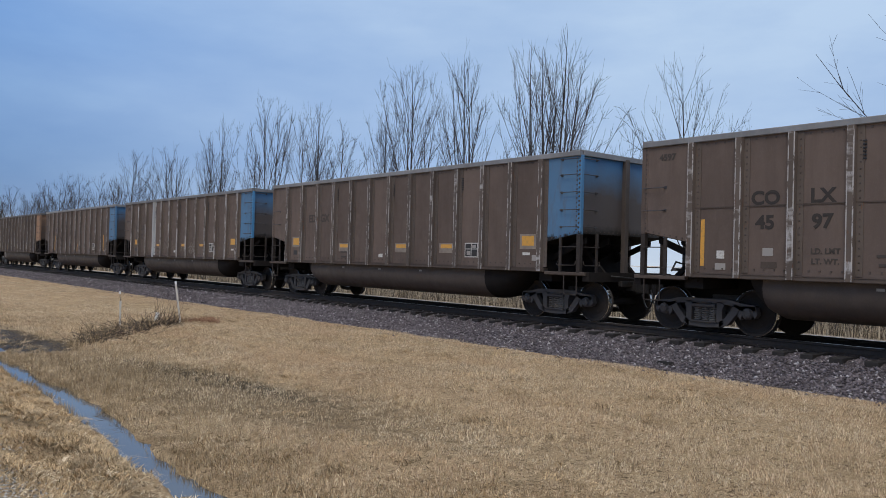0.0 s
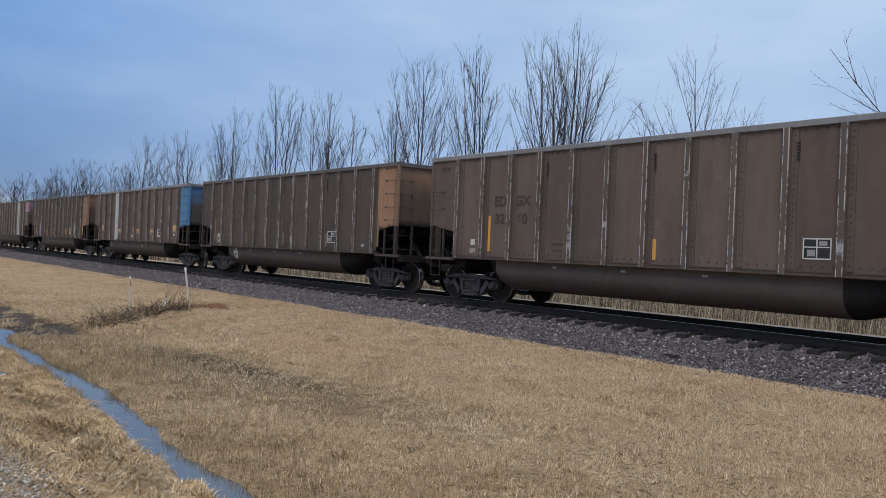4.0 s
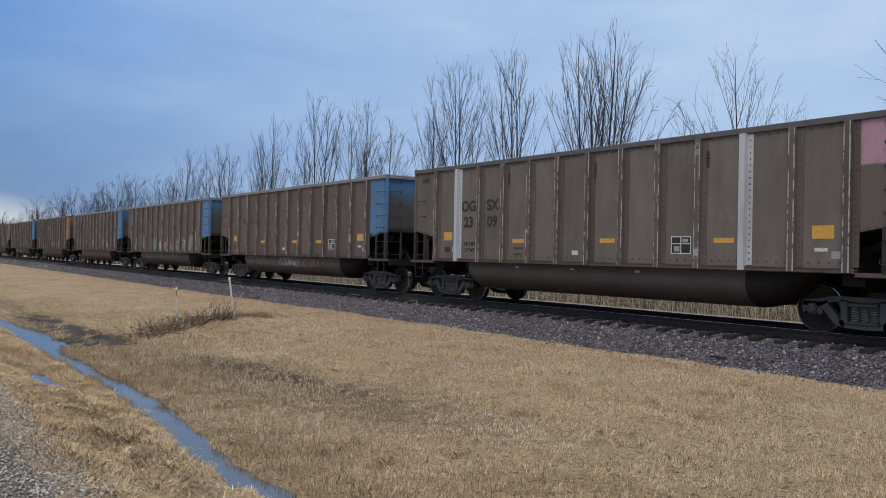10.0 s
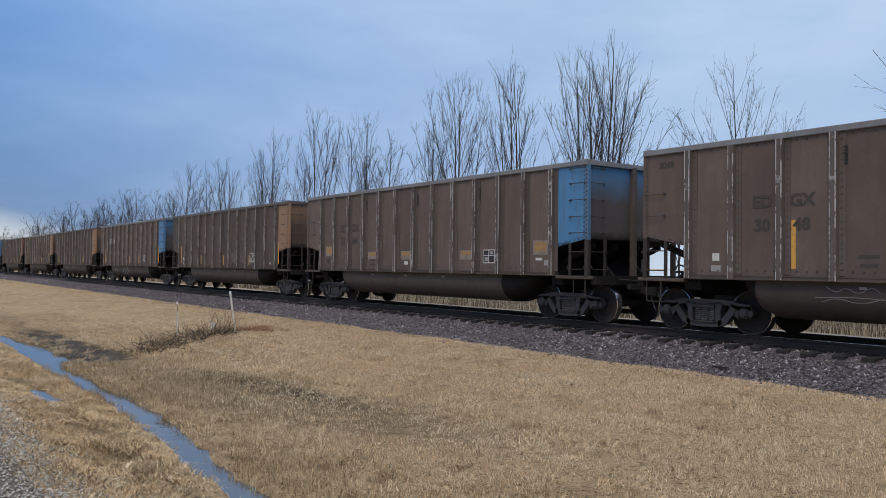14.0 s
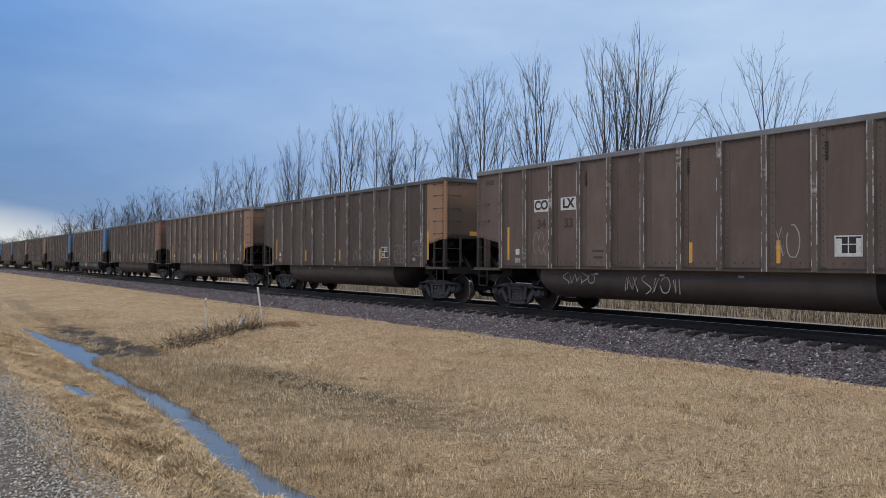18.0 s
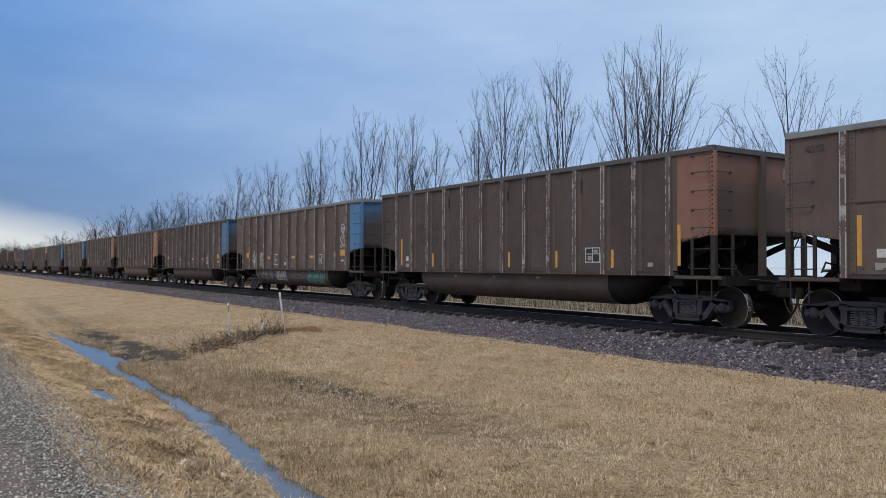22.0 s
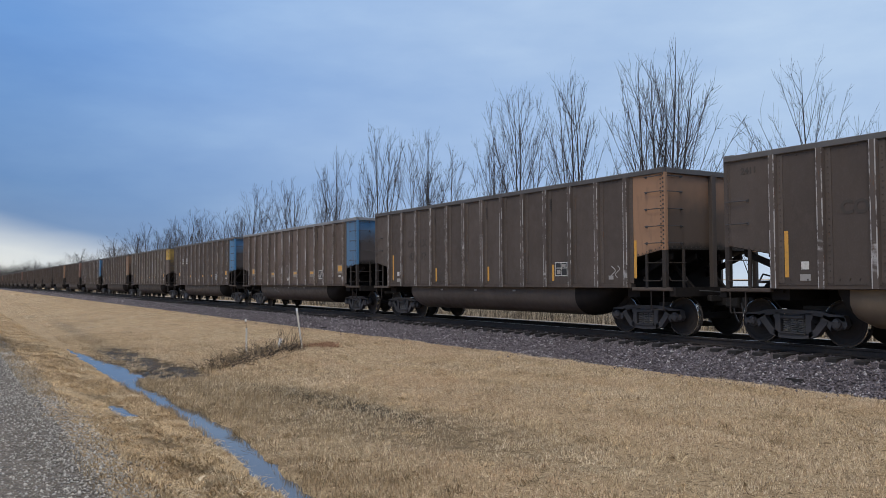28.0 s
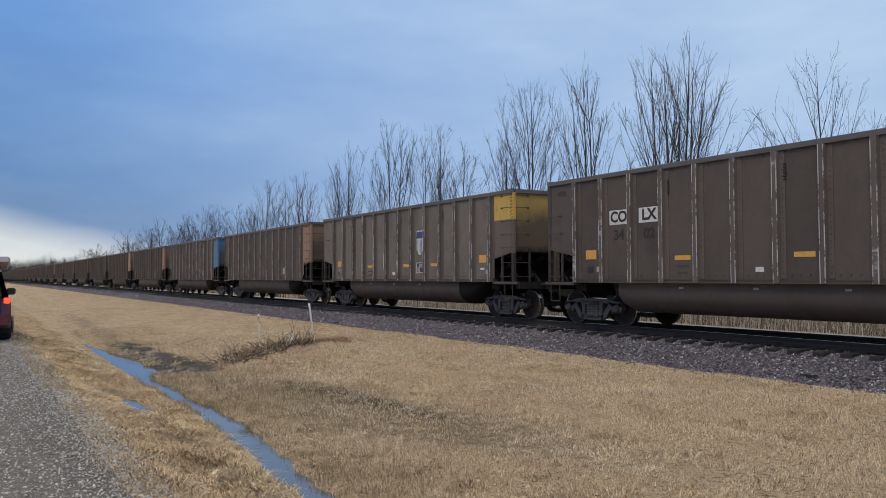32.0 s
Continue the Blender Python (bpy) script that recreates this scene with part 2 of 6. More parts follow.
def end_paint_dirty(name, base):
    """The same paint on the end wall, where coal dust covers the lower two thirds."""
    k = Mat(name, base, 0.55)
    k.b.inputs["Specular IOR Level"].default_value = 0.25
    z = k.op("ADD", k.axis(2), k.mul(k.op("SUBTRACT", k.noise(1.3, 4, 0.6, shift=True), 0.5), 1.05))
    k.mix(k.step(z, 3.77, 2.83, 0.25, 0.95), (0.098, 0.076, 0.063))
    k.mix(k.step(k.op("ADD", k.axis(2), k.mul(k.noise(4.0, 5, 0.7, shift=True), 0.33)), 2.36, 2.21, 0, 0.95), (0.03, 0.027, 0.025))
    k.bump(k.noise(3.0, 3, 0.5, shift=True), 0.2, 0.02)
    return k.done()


ENDS = {"blue": (0.078, 0.255, 0.48), "orange": (0.40, 0.225, 0.13), "pink": (0.60, 0.34, 0.42), "yellow": (0.66, 0.42, 0.09), "rust": (0.34, 0.16, 0.11), "brown": BROWN}
m_end = {c: end_paint(c + "_end_paint", v, {"pink": 2.98, "yellow": 2.98}.get(c, 1.935)) for c, v in ENDS.items()}
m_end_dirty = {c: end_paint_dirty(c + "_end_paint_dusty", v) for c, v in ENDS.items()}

k = Mat("grimy_truck_steel", (0.066, 0.060, 0.060), 0.6)
k.mix(k.step(k.noise(9, 4, 0.6), 0.4, 0.7, 0, 0.6), (0.062, 0.050, 0.043))
k.bump(k.noise(60, 3), 0.3, 0.005)
m_truck = k.done()
k = Mat("wheel_steel", (0.038, 0.033, 0.031), 0.8, 0.0)
k.b.inputs["Specular IOR Level"].default_value = 0.2
k.mix(k.step(k.noise(12, 4), 0.4, 0.7, 0, 0.6), (0.045, 0.036, 0.032))
m_wheel = k.done()
m_spring = Mat("dull_spring_steel", (0.22, 0.21, 0.205), 0.5, 0.2).done()
m_tread = Mat("polished_tread", (0.50, 0.49, 0.47), 0.25, 1.0).done()
k = Mat("grab_iron_steel", (0.065, 0.062, 0.065), 0.6, 0.2)
m_iron = k.done()
m_ladder = car_paint("sooty_ladder_steel", (0.045, 0.038, 0.035), 0.3).done()
k = Mat("reflective_yellow", (0.66, 0.34, 0.06), 0.5)
k.mix(k.step(k.noise(14, 4, 0.6, shift=True), 0.5, 0.75, 0, 0.6), (0.30, 0.20, 0.10))
m_yellow = k.done()
k = Mat("dusty_reflector", (0.26, 0.17, 0.08), 0.6)
k.mix(k.step(k.noise(14, 4, 0.6, shift=True), 0.4, 0.7, 0, 0.8), BROWN)
m_dim_yellow = k.done()
k = Mat("dusty_yellow_patch", (0.40, 0.22, 0.07), 0.55)
k.mix(k.step(k.noise(14, 4, 0.6, shift=True), 0.45, 0.7, 0, 0.7), BROWN)
m_dusty_yellow = k.done()
k = Mat("washed_patch", (0.27, 0.23, 0.195), 0.6)
k.mix(k.step(k.noise(6, 4, 0.6, shift=True), 0.4, 0.7, 0, 0.7), BROWN)
m_patch = k.done()
k = Mat("white_stencil", (0.62, 0.61, 0.58), 0.6)
k.mix(k.step(k.noise(20, 4, 0.6, shift=True), 0.5, 0.75, 0, 0.6), (0.25, 0.2, 0.16))
m_white = k.done()
m_letter = Mat("dark_stencil", (0.035, 0.028, 0.024), 0.7).done()
m_faint = Mat("faded_stencil", (0.058, 0.047, 0.040), 0.7).done()
m_grey_ink = Mat("grey_spray", (0.33, 0.31, 0.29), 0.7).done()
m_white_ink = Mat("white_spray", (0.62, 0.62, 0.62), 0.7).done()
m_green_ink = Mat("pale_green_spray", (0.35, 0.48, 0.42), 0.7).done()
m_teal_ink = Mat("dark_teal_spray", (0.035, 0.12, 0.10), 0.7).done()
m_ghost = car_paint("faded_grey_spray", (0.25, 0.24, 0.215), 0.5).done()
m_chalk = Mat("thin_chalky_spray", (0.24, 0.215, 0.20), 0.8).done()
m_navy = Mat("navy_enamel", (0.03, 0.05, 0.14), 0.5).done()
m_black_plate = Mat("black_plate", (0.02, 0.02, 0.022), 0.5).done()

# ground
k = Mat("dry_turf", (0.50, 0.36, 0.215), 0.95)
k.b.inputs["Specular IOR Level"].default_value = 0.1
k.mix(k.step(k.noise(0.30, 4, 0.6, (1, 0.45, 1)), 0.42, 0.66, 0, 0.6), (0.54, 0.365, 0.215))
k.mix(k.step(k.noise(1.1, 5, 0.65, (1, 0.5, 1)), 0.50, 0.70, 0, 0.55), (0.24, 0.16, 0.09))
k.mix(k.step(k.noise(3.4, 4, 0.7), 0.57, 0.64, 0, 0.4), (0.15, 0.10, 0.056))
k.mix(k.step(k.noise(15, 5, 0.75), 0.54, 0.60, 0, 0.85), (0.115, 0.075, 0.040))
k.mix(k.step(k.noise(22, 5, 0.75), 0.54, 0.60, 0, 0.85), (0.72, 0.55, 0.34))
k.mix(k.step(k.noise(60, 4, 0.75), 0.53, 0.60, 0, 0.80), (0.085, 0.056, 0.029))
gx_m, gy_m = k.axis(0), k.axis(1)
ragged = k.mul(k.op("SUBTRACT", k.op("ADD", k.mul(k.noise(5, 5, 0.8), 0.5), k.mul(k.noise(24, 4, 0.75), 0.5)), 0.5), 5.0)
wet = None
broken = k.step(k.noise(16, 5, 0.8, (1.6, 0.5, 1)), 0.34, 0.52, 0.5, 1.0)
for cx, cy, rx, ry, tilt, tone, most in ((4.3, 11.0, 1.15, 4.8, -0.20, (0.13, 0.095, 0.056), 0.7), (4.85, 11.2, 0.34, 2.6, -0.10, (0.055, 0.042, 0.026), 0.97),
                                         (2.0, 9.5, 0.22, 6.5, 0.0, (0.13, 0.095, 0.056), 0.7), (3.75, 20.0, 0.5, 5.0, -0.04, (0.085, 0.062, 0.040), 0.75), (3.95, 33.0, 0.35, 10.0, 0.02, (0.15, 0.11, 0.066), 0.6), (3.6, 16.5, 0.8, 1.5, 0.0, (0.018, 0.014, 0.010), 1.0), (3.6, 20.5, 0.5, 4.0, 0.0, (0.026, 0.020, 0.014), 0.97)):
    dy = k.op("SUBTRACT", gy_m, cy)
    dx = k.op("SUBTRACT", k.op("SUBTRACT", gx_m, cx), k.mul(dy, tilt))
    d2 = k.op("ADD", k.op("POWER", k.mul(k.op("ABSOLUTE", dx), 1 / rx), 2.0), k.op("POWER", k.mul(k.op("ABSOLUTE", dy), 1 / ry), 2.0))
    mask = k.mul(k.step(k.op("ADD", d2, ragged), 1.5, 0.3, 0, most), broken)
    k.mix(mask, tone)
    wet = mask if wet is None or cy < 15 or cy > 25 else k.op("MAXIMUM", wet, mask)
sandy = k.mul(k.step(k.op("ADD", gx_m, k.mul(ragged, 0.25)), 21.5, 22.5), k.step(k.op("ADD", gx_m, k.mul(ragged, 0.4)), 26.8, 26.0))
k.mix(k.mul(sandy, 0.8), (0.33, 0.30, 0.265))
k.rough(k.step(wet, 0.3, 0.9, 0.95, 0.45))
k.bump(k.op("ADD", k.noise(45, 5, 0.7), k.noise(8, 4, 0.6)), 0.9, 0.05)
m_turf = k.done()
k = Mat("gravel_road", (0.195, 0.158, 0.122), 0.9)
k.mix(k.step(k.voronoi(46, out="Distance"), 0.25, 0.75, 0, 0.75), (0.05, 0.04, 0.031))
k.mix(k.step(k.noise(55, 3, 0.7), 0.56, 0.70, 0, 0.8), (0.36, 0.32, 0.27))
k.mix(k.step(k.noise(0.7, 4, 0.6, (1, 0.3, 1)), 0.45, 0.7, 0, 0.4), (0.24, 0.205, 0.165))
k.mix(k.step(k.noise(9, 5, 0.75), 0.50, 0.62, 0, 0.6), (0.07, 0.056, 0.042))
k.mix(k.step(k.noise(21, 4, 0.75), 0.58, 0.66, 0, 0.7), (0.42, 0.38, 0.32))
k.bump(k.voronoi(46, out="Distance"), 0.9, 0.02)
m_road = k.done()
k = Mat("quartzite_ballast", (0.10, 0.083, 0.088), 0.85)
k.mix(k.step(k.voronoi(16, out="Distance"), 0.2, 0.7, 0, 0.85), (0.045, 0.038, 0.042))
k.mix(k.step(k.noise(18, 3, 0.7), 0.55, 0.7, 0, 0.6), (0.30, 0.27, 0.28))
k.bump(k.voronoi(16, out="Distance"), 1.0, 0.05)
m_ballast = k.done()
k = Mat("ballast_stone", (0.055, 0.045, 0.049), 0.85)
k.mix(k.island(), (0.205, 0.175, 0.187))
k.mix(k.step(k.op("FRACT", k.mul(k.island(), 17.3)), 0.92, 0.94, 0, 0.8), (0.48, 0.45, 0.45))
m_stone = k.done()
k = Mat("road_pebble", (0.14, 0.12, 0.10), 0.85)
k.mix(k.island(), (0.60, 0.55, 0.48))
m_pebble = k.done()
k = Mat("ditch_water", (0.075, 0.072, 0.065), 0.02)
k.b.inputs["Specular IOR Level"].default_value = 0.9
k.bump(k.noise(6, 2), 0.04, 0.02)
m_water = k.done()
k = Mat("dry_grass_blade", (0.56, 0.41, 0.25), 0.8)
k.mix(k.island(), (0.92, 0.76, 0.53))
k.mix(k.step(k.op("FRACT", k.mul(k.island(), 13.7)), 0.60, 0.8, 0, 0.85), (0.16, 0.105, 0.06))
k.mix(k.step(k.noise(0.5, 3, 0.5, (1, 0.5, 1)), 0.5, 0.7, 0, 0.35), (0.62, 0.385, 0.215))
m_blade = k.done()
k = Mat("pale_straw", (0.66, 0.51, 0.32), 0.75)
k.mix(k.island(), (0.94, 0.80, 0.58))
m_straw = k.done()
k = Mat("golden_grass_blade", (0.50, 0.345, 0.18), 0.8)
k.mix(k.island(), (0.74, 0.53, 0.30))
k.mix(k.step(k.op("FRACT", k.mul(k.island(), 13.7)), 0.6, 0.8, 0, 0.8), (0.19, 0.12, 0.062))
m_gold_blade = k.done()
k = Mat("dead_brown_blade", (0.32, 0.225, 0.125), 0.85)
k.mix(k.island(), (0.62, 0.47, 0.285))
k.mix(k.step(k.op("FRACT", k.mul(k.island(), 13.7)), 0.6, 0.8, 0, 0.8), (0.15, 0.10, 0.05))
m_dull_blade = k.done()
k = Mat("dry_weed_stalk", (0.36, 0.29, 0.20), 0.85)
k.mix(k.island(), (0.72, 0.62, 0.47))
k.mix(k.step(k.op("FRACT", k.mul(k.island(), 13.7)), 0.36, 0.5, 0, 0.92), (0.05, 0.038, 0.028))
m_weed = k.done()
k = Mat("red_dead_weed", (0.20, 0.095, 0.05), 0.85)
k.mix(k.island(), (0.34, 0.19, 0.11))
m_red_weed = k.done()
k = Mat("creosoted_timber", (0.020, 0.017, 0.016), 0.85)
k.mix(k.step(k.noise(5, 5, 0.7, (0.2, 1, 1), shift=True), 0.45, 0.7, 0, 0.6), (0.036, 0.031, 0.028))
k.bump(k.noise(20, 4, 0.6, (0.1, 1, 1)), 0.5, 0.01)
m_tie = k.done()
k = Mat("rusty_rail", (0.035, 0.028, 0.025), 0.7, 0.2)
k.mix(k.step(k.noise(12, 4), 0.45, 0.7, 0, 0.5), (0.07, 0.05, 0.04))
m_rail = k.done()
m_railtop = Mat("bright_railhead", (0.42, 0.42, 0.42), 0.3, 1.0).done()
k = Mat("grey_bark", (0.045, 0.039, 0.036), 0.9)
k.mix(k.step(k.noise(3, 4, 0.6, (1, 1, 0.3), shift=True), 0.4, 0.7, 0, 0.7), (0.028, 0.024, 0.022))
m_bark = k.done()
m_brush = Mat("dead_brush_twig", (0.085, 0.062, 0.044), 0.9).done()
m_twig = Mat("dark_twig", (0.032, 0.027, 0.026), 0.9).done()
k = Mat("bleached_stake", (0.62, 0.58, 0.51), 0.7)
k.mix(k.step(k.noise(9, 4, 0.6, (1, 1, 0.2)), 0.5, 0.75, 0, 0.6), (0.40, 0.34, 0.26))
m_stake = k.done()
m_pvc = Mat("white_plastic_pipe", (0.78, 0.78, 0.76), 0.4).done()

# ---- mesh helpers ----
def raw(name, verts, faces, mats, index=None, smooth=False):
    me = bpy.data.meshes.new(name)
    me.from_pydata(verts, [], faces)
    for m in mats if isinstance(mats, (list, tuple)) else [mats]:
        me.materials.append(m)
    if index is not None:
        me.polygons.foreach_set("material_index", index)
    if smooth:
        me.polygons.foreach_set("use_smooth", [True] * len(me.polygons))
    me.update()
    return me


class Solid:
    """Collects boxes, tubes, prisms and lathes, and makes one mesh of them."""

    def __init__(self):
        self.v, self.f, self.i = [], [], []

    def add(self, verts, faces, mat=0):
        n = len(self.v)
        self.v += [tuple(p) for p in verts]
        self.f += [tuple(a + n for a in f) for f in faces]
        self.i += [mat] * len(faces)
        return self

    def box(self, x0, x1, y0, y1, z0, z1, mat=0):
        vs = [(x, y, z) for x in (x0, x1) for y in (y0, y1) for z in (z0, z1)]
        return self.add(vs, [(0, 1, 3, 2), (4, 6, 7, 5), (0, 4, 5, 1), (2, 3, 7, 6), (0, 2, 6, 4), (1, 5, 7, 3)], mat)

    def slab(self, x0, x1, y0, y1, z0, z1, b=0.01, mat=0):
        """A box with its long edges chamfered all round."""
        vs, fs = [], []
        for x, dx in ((x0, 1), (x1, -1)):
            for k, r in ((0, b), (1, 0)):
                xx = x + dx * (0 if k == 0 else b)
                vs += [(xx, y0 + r, z0 + r), (xx, y1 - r, z0 + r), (xx, y1 - r, z1 - r), (xx, y0 + r, z1 - r)]
        fs += [(3, 2, 1, 0), (8, 9, 10, 11)]
        for a, c in ((0, 4), (4, 12), (12, 8)):
            for q in range(4):
                fs.append((a + q, a + (q + 1) % 4, c + (q + 1) % 4, c + q))
        return self.add(vs, fs, mat)

    def prism(self, outline, a, b, axis="x", mat=0):
        """Extrudes a flat outline from a to b along an axis. The outline is (y, z) for x, (x, z) for y, (x, y) for z."""
        n = len(outline)
        place = {"x": lambda p, h: (h, p[0], p[1]), "y": lambda p, h: (p[0], h, p[1]), "z": lambda p, h: (p[0], p[1], h)}[axis]
        vs = [place(p, a) for p in outline] + [place(p, b) for p in outline]
        fs = [tuple(range(n))[::-1], tuple(range(n, 2 * n))] + [(i, (i + 1) % n, n + (i + 1) % n, n + i) for i in range(n)]
        return self.add(vs, fs, mat)

    def tube(self, points, r, sides=6, mat=0, r1=None):
        pts = [Vector(p) for p in points]
        vs, fs = [], []
        for i, p in enumerate(pts):
            d = (pts[min(i + 1, len(pts) - 1)] - pts[max(i - 1, 0)]).normalized()
            u = d.cross(Vector((0.31, 0.2, 0.93)))
            u = (u if u.length > 0.05 else d.cross(Vector((1, 0, 0)))).normalized()
            w = d.cross(u)
            rr = r if r1 is None else r + (r1 - r) * i / (len(pts) - 1)
            vs += [p + (u * math.cos(2 * math.pi * k / sides) + w * math.sin(2 * math.pi * k / sides)) * rr for k in range(sides)]
        for i in range(len(pts) - 1):
            for k in range(sides):
                a, b = i * sides + k, i * sides + (k + 1) % sides
                fs.append((a, b, b + sides, a + sides))
        fs += [tuple(range(sides))[::-1], tuple(range(len(vs) - sides, len(vs)))]
        return self.add(vs, fs, mat)

    def lathe(self, profile, sides=24, centre=(0, 0, 0), axis="x", mat=0, mats=None):
        """Turns (along, radius) pairs round an axis."""
        vs, fs, n = [], [], len(profile)
        for k in range(sides):
            c, s = math.cos(2 * math.pi * k / sides), math.sin(2 * math.pi * k / sides)
            for h, r in profile:
                q = {"x": (h, r * c, r * s), "y": (r * c, h, r * s), "z": (r * c, r * s, h)}[axis]
                vs.append(tuple(q[j] + centre[j] for j in range(3)))
        start = len(self.f)
        for k in range(sides):
            for j in range(n - 1):
                a, b = k * n + j, ((k + 1) % sides) * n + j
                fs.append((a, a + 1, b + 1, b))
        self.add(vs, fs, mat)
        if mats:
            for q in range(sides * (n - 1)):
                self.i[start + q] = mats[q % (n - 1)]
        return self

    def mesh(self, name, mats, smooth=False):
        me = raw(name, self.v, self.f, mats, self.i, smooth)
        bm = bmesh.new()
        bm.from_mesh(me)
        bmesh.ops.recalc_face_normals(bm, faces=bm.faces)
        bm.to_mesh(me)
        bm.free()
        return me


def part(name, me, parent, at=(0, 0, 0), label=""):
    ob = new(name, me)
    ob.parent = parent
    ob.location = at
    return tagged(ob, label=label)


def thing(name, at=(0, 0, 0), label="", category="", group="", kind="", me=None):
    ob = new(name, me)
    ob.location = at
    return tagged(ob, label, category, group, kind)


# ---- the ground: one sheet, z = 0 at the top of the rails ----
TRACK = 15.364          # centre line of the track, parallel to the y axis
WATER = -0.545
PROFILE = [(-3000, -0.5), (-60, -0.5), (-9, -0.45), (-6.5, -0.5), (-5.2, -0.24), (-2.0, -0.17), (0.9, -0.20), (1.25, -0.23), (1.6, -0.38), (2.0, -0.43), (2.3, -0.47),
           (2.45, -0.50), (3.0, -0.507), (4.2, -0.485), (8, -0.46), (11, -0.48), (12.2, -0.56), (12.8, -0.62), (18.0, -0.62), (19.6, -0.7), (26, -0.75), (44, -0.72), (60, -0.85), (3000, -0.85)]
PX, PZ = np.array(PROFILE).T


LATTICE = np.random.default_rng(1).random((256, 256))


def vnoise(x, y, size, shift=0):
    """Smooth value noise between 0 and 1 on a lattice of the given size."""
    u, v = np.asarray(x, float) / size + 37.3 * shift + 400, np.asarray(y, float) / size + 11.7 * shift + 400
    i, j = np.floor(u).astype(int), np.floor(v).astype(int)
    a, b = u - i, v - j
    a, b = a * a * (3 - 2 * a), b * b * (3 - 2 * b)
    q = lambda m, n: LATTICE[(i + m) % 256, (j + n) % 256]
    return (q(0, 0) * (1 - a) + q(1, 0) * a) * (1 - b) + (q(0, 1) * (1 - a) + q(1, 1) * a) * b


def ground_z(x, y):
    x, y = np.asarray(x, float), np.asarray(y, float)
    z = np.interp(x, PX, PZ)
    field = np.clip((x - 3.3) / 1.0, 0, 1) * np.clip((12.4 - x) / 1.0, 0, 1)
    z = z + field * (0.025 * np.sin(x * 1.7 + 0.6 * y) * np.sin(y * 0.9) + 0.015 * np.sin(3.1 * x - 1.3 * y))
    # the ditch ends at the far side of the pool
    half = np.interp(y, [4, 6.2, 8, 10, 13, 15, 17, 19, 22, 24.8], [0.13, 0.15, 0.135, 0.165, 0.14, 0.16, 0.23, 0.24, 0.17, 0.03]) + 0.06 * (vnoise(x, y, 0.25, 5) - 0.5) * 2
    mid = np.interp(y, [4, 6.2, 7.3, 8.5, 10, 12, 15, 18, 21, 25], [2.50, 2.54, 2.60, 2.74, 2.85, 2.86, 2.80, 2.93, 2.90, 2.76]) + 0.02 * np.sin(2.3 * y + 1)
    z = z - 0.11 * np.clip((25.6 - y) / 1.5, 0, 1) * np.exp(-((x - mid) / np.maximum(half, 0.02)) ** 2)
    # shallow pool beside the ditch and a small puddle on the verge
    z = z - (0.010 + 0.045 * vnoise(x, y, 0.3, 31)) * np.exp(-((x - 3.55) / 0.55) ** 4 - ((y - 16.5) / 1.2) ** 4)
    z = z - (0.004 + 0.048 * vnoise(x, y, 0.3, 32)) * np.exp(-((x - 3.55) / 0.42) ** 4 - ((y - 20.5) / 3.6) ** 4)
    z = z + 0.022 * (vnoise(x, y, 0.22, 8) - 0.5) * np.clip((x - 1.5) / 0.5, 0, 1) * np.clip((9 - x) / 3, 0, 1)
    z = z - 0.085 * np.exp(-((x - 2.06) / 0.30) ** 2 - ((y - 12.2) / 1.7) ** 2) - 0.05 * np.exp(-((x - 2.06) / 0.16) ** 2 - ((y - 12.4) / 0.8) ** 2)
    # hummocks and hollows of the matted verge
    verge = np.clip((x - 1.25) / 0.25, 0, 1) * np.clip((2.55 - x) / 0.2, 0, 1) * np.clip((40 - y) / 10, 0, 1)
    z = z + verge * (1 - np.exp(-((x - 2.06) / 0.3) ** 2 - ((y - 12.3) / 1.1) ** 2)) * (0.11 * (vnoise(x, y, 0.34, 33) - 0.5) + 0.05 * (vnoise(x, y, 0.15, 34) - 0.5))
    # low bank with brush beyond the pool
    z = z + 0.10 * np.exp(-((x - 6.0 - 0.9 * (y - 18)) / 1.2) ** 2 - ((y - 18.2) / 1.6) ** 2)
    return z


def spread(stops):
    out = []
    for a, b, s in stops:
        out += list(np.arange(a, b, s))
    return np.array(out + [stops[-1][1]])


gx = spread([(-2500, -300, 550), (-300, -12, 48), (-12, 1, 0.5), (1, 4.2, 0.06), (4.2, 5.2, 0.2), (5.2, 13.6, 0.4), (13.6, 19, 0.9), (19, 60, 4), (60, 300, 40), (300, 2500, 550)])
gy = spread([(-2500, -300, 550), (-300, -20, 40), (-20, 2, 2), (2, 27, 0.12), (27, 30, 0.5), (30, 80, 2), (80, 300, 20), (300, 900, 100), (900, 3500, 650)])
GX, GY = np.meshgrid(gx, gy, indexing="ij")
GZ = ground_z(GX, GY)
nx, ny = GX.shape
gverts = np.stack([GX, GY, GZ], -1).reshape(-1, 3).tolist()
gfaces, gindex = [], []
for i in range(nx - 1):
    for j in range(ny - 1):
        a = i * ny + j
        gfaces.append((a, a + ny, a + ny + 1, a + 1))
        mid = (gx[i] + gx[i + 1]) / 2
        gindex.append(1 if -5.2 < mid < 1.0 else 0)
ground = tagged(new("ground", raw("ground", gverts, gfaces, [m_turf, m_road], gindex, True)), "flat dry tan grass field with a grey gravel road verge", "ground", kind="structure")
water = tagged(new("water", Solid().box(1.7, 6.2, -8, 26.5, WATER - 0.02, WATER).mesh("water", m_water)), "still shallow ditch water reflecting blue sky", "water", kind="structure")


tagged(new("far_water", Solid().box(40, 1500, -400, 900, -0.80, -0.76).mesh("far_water", m_water)), "pale sheet of standing water beyond the trees", "water", kind="structure")


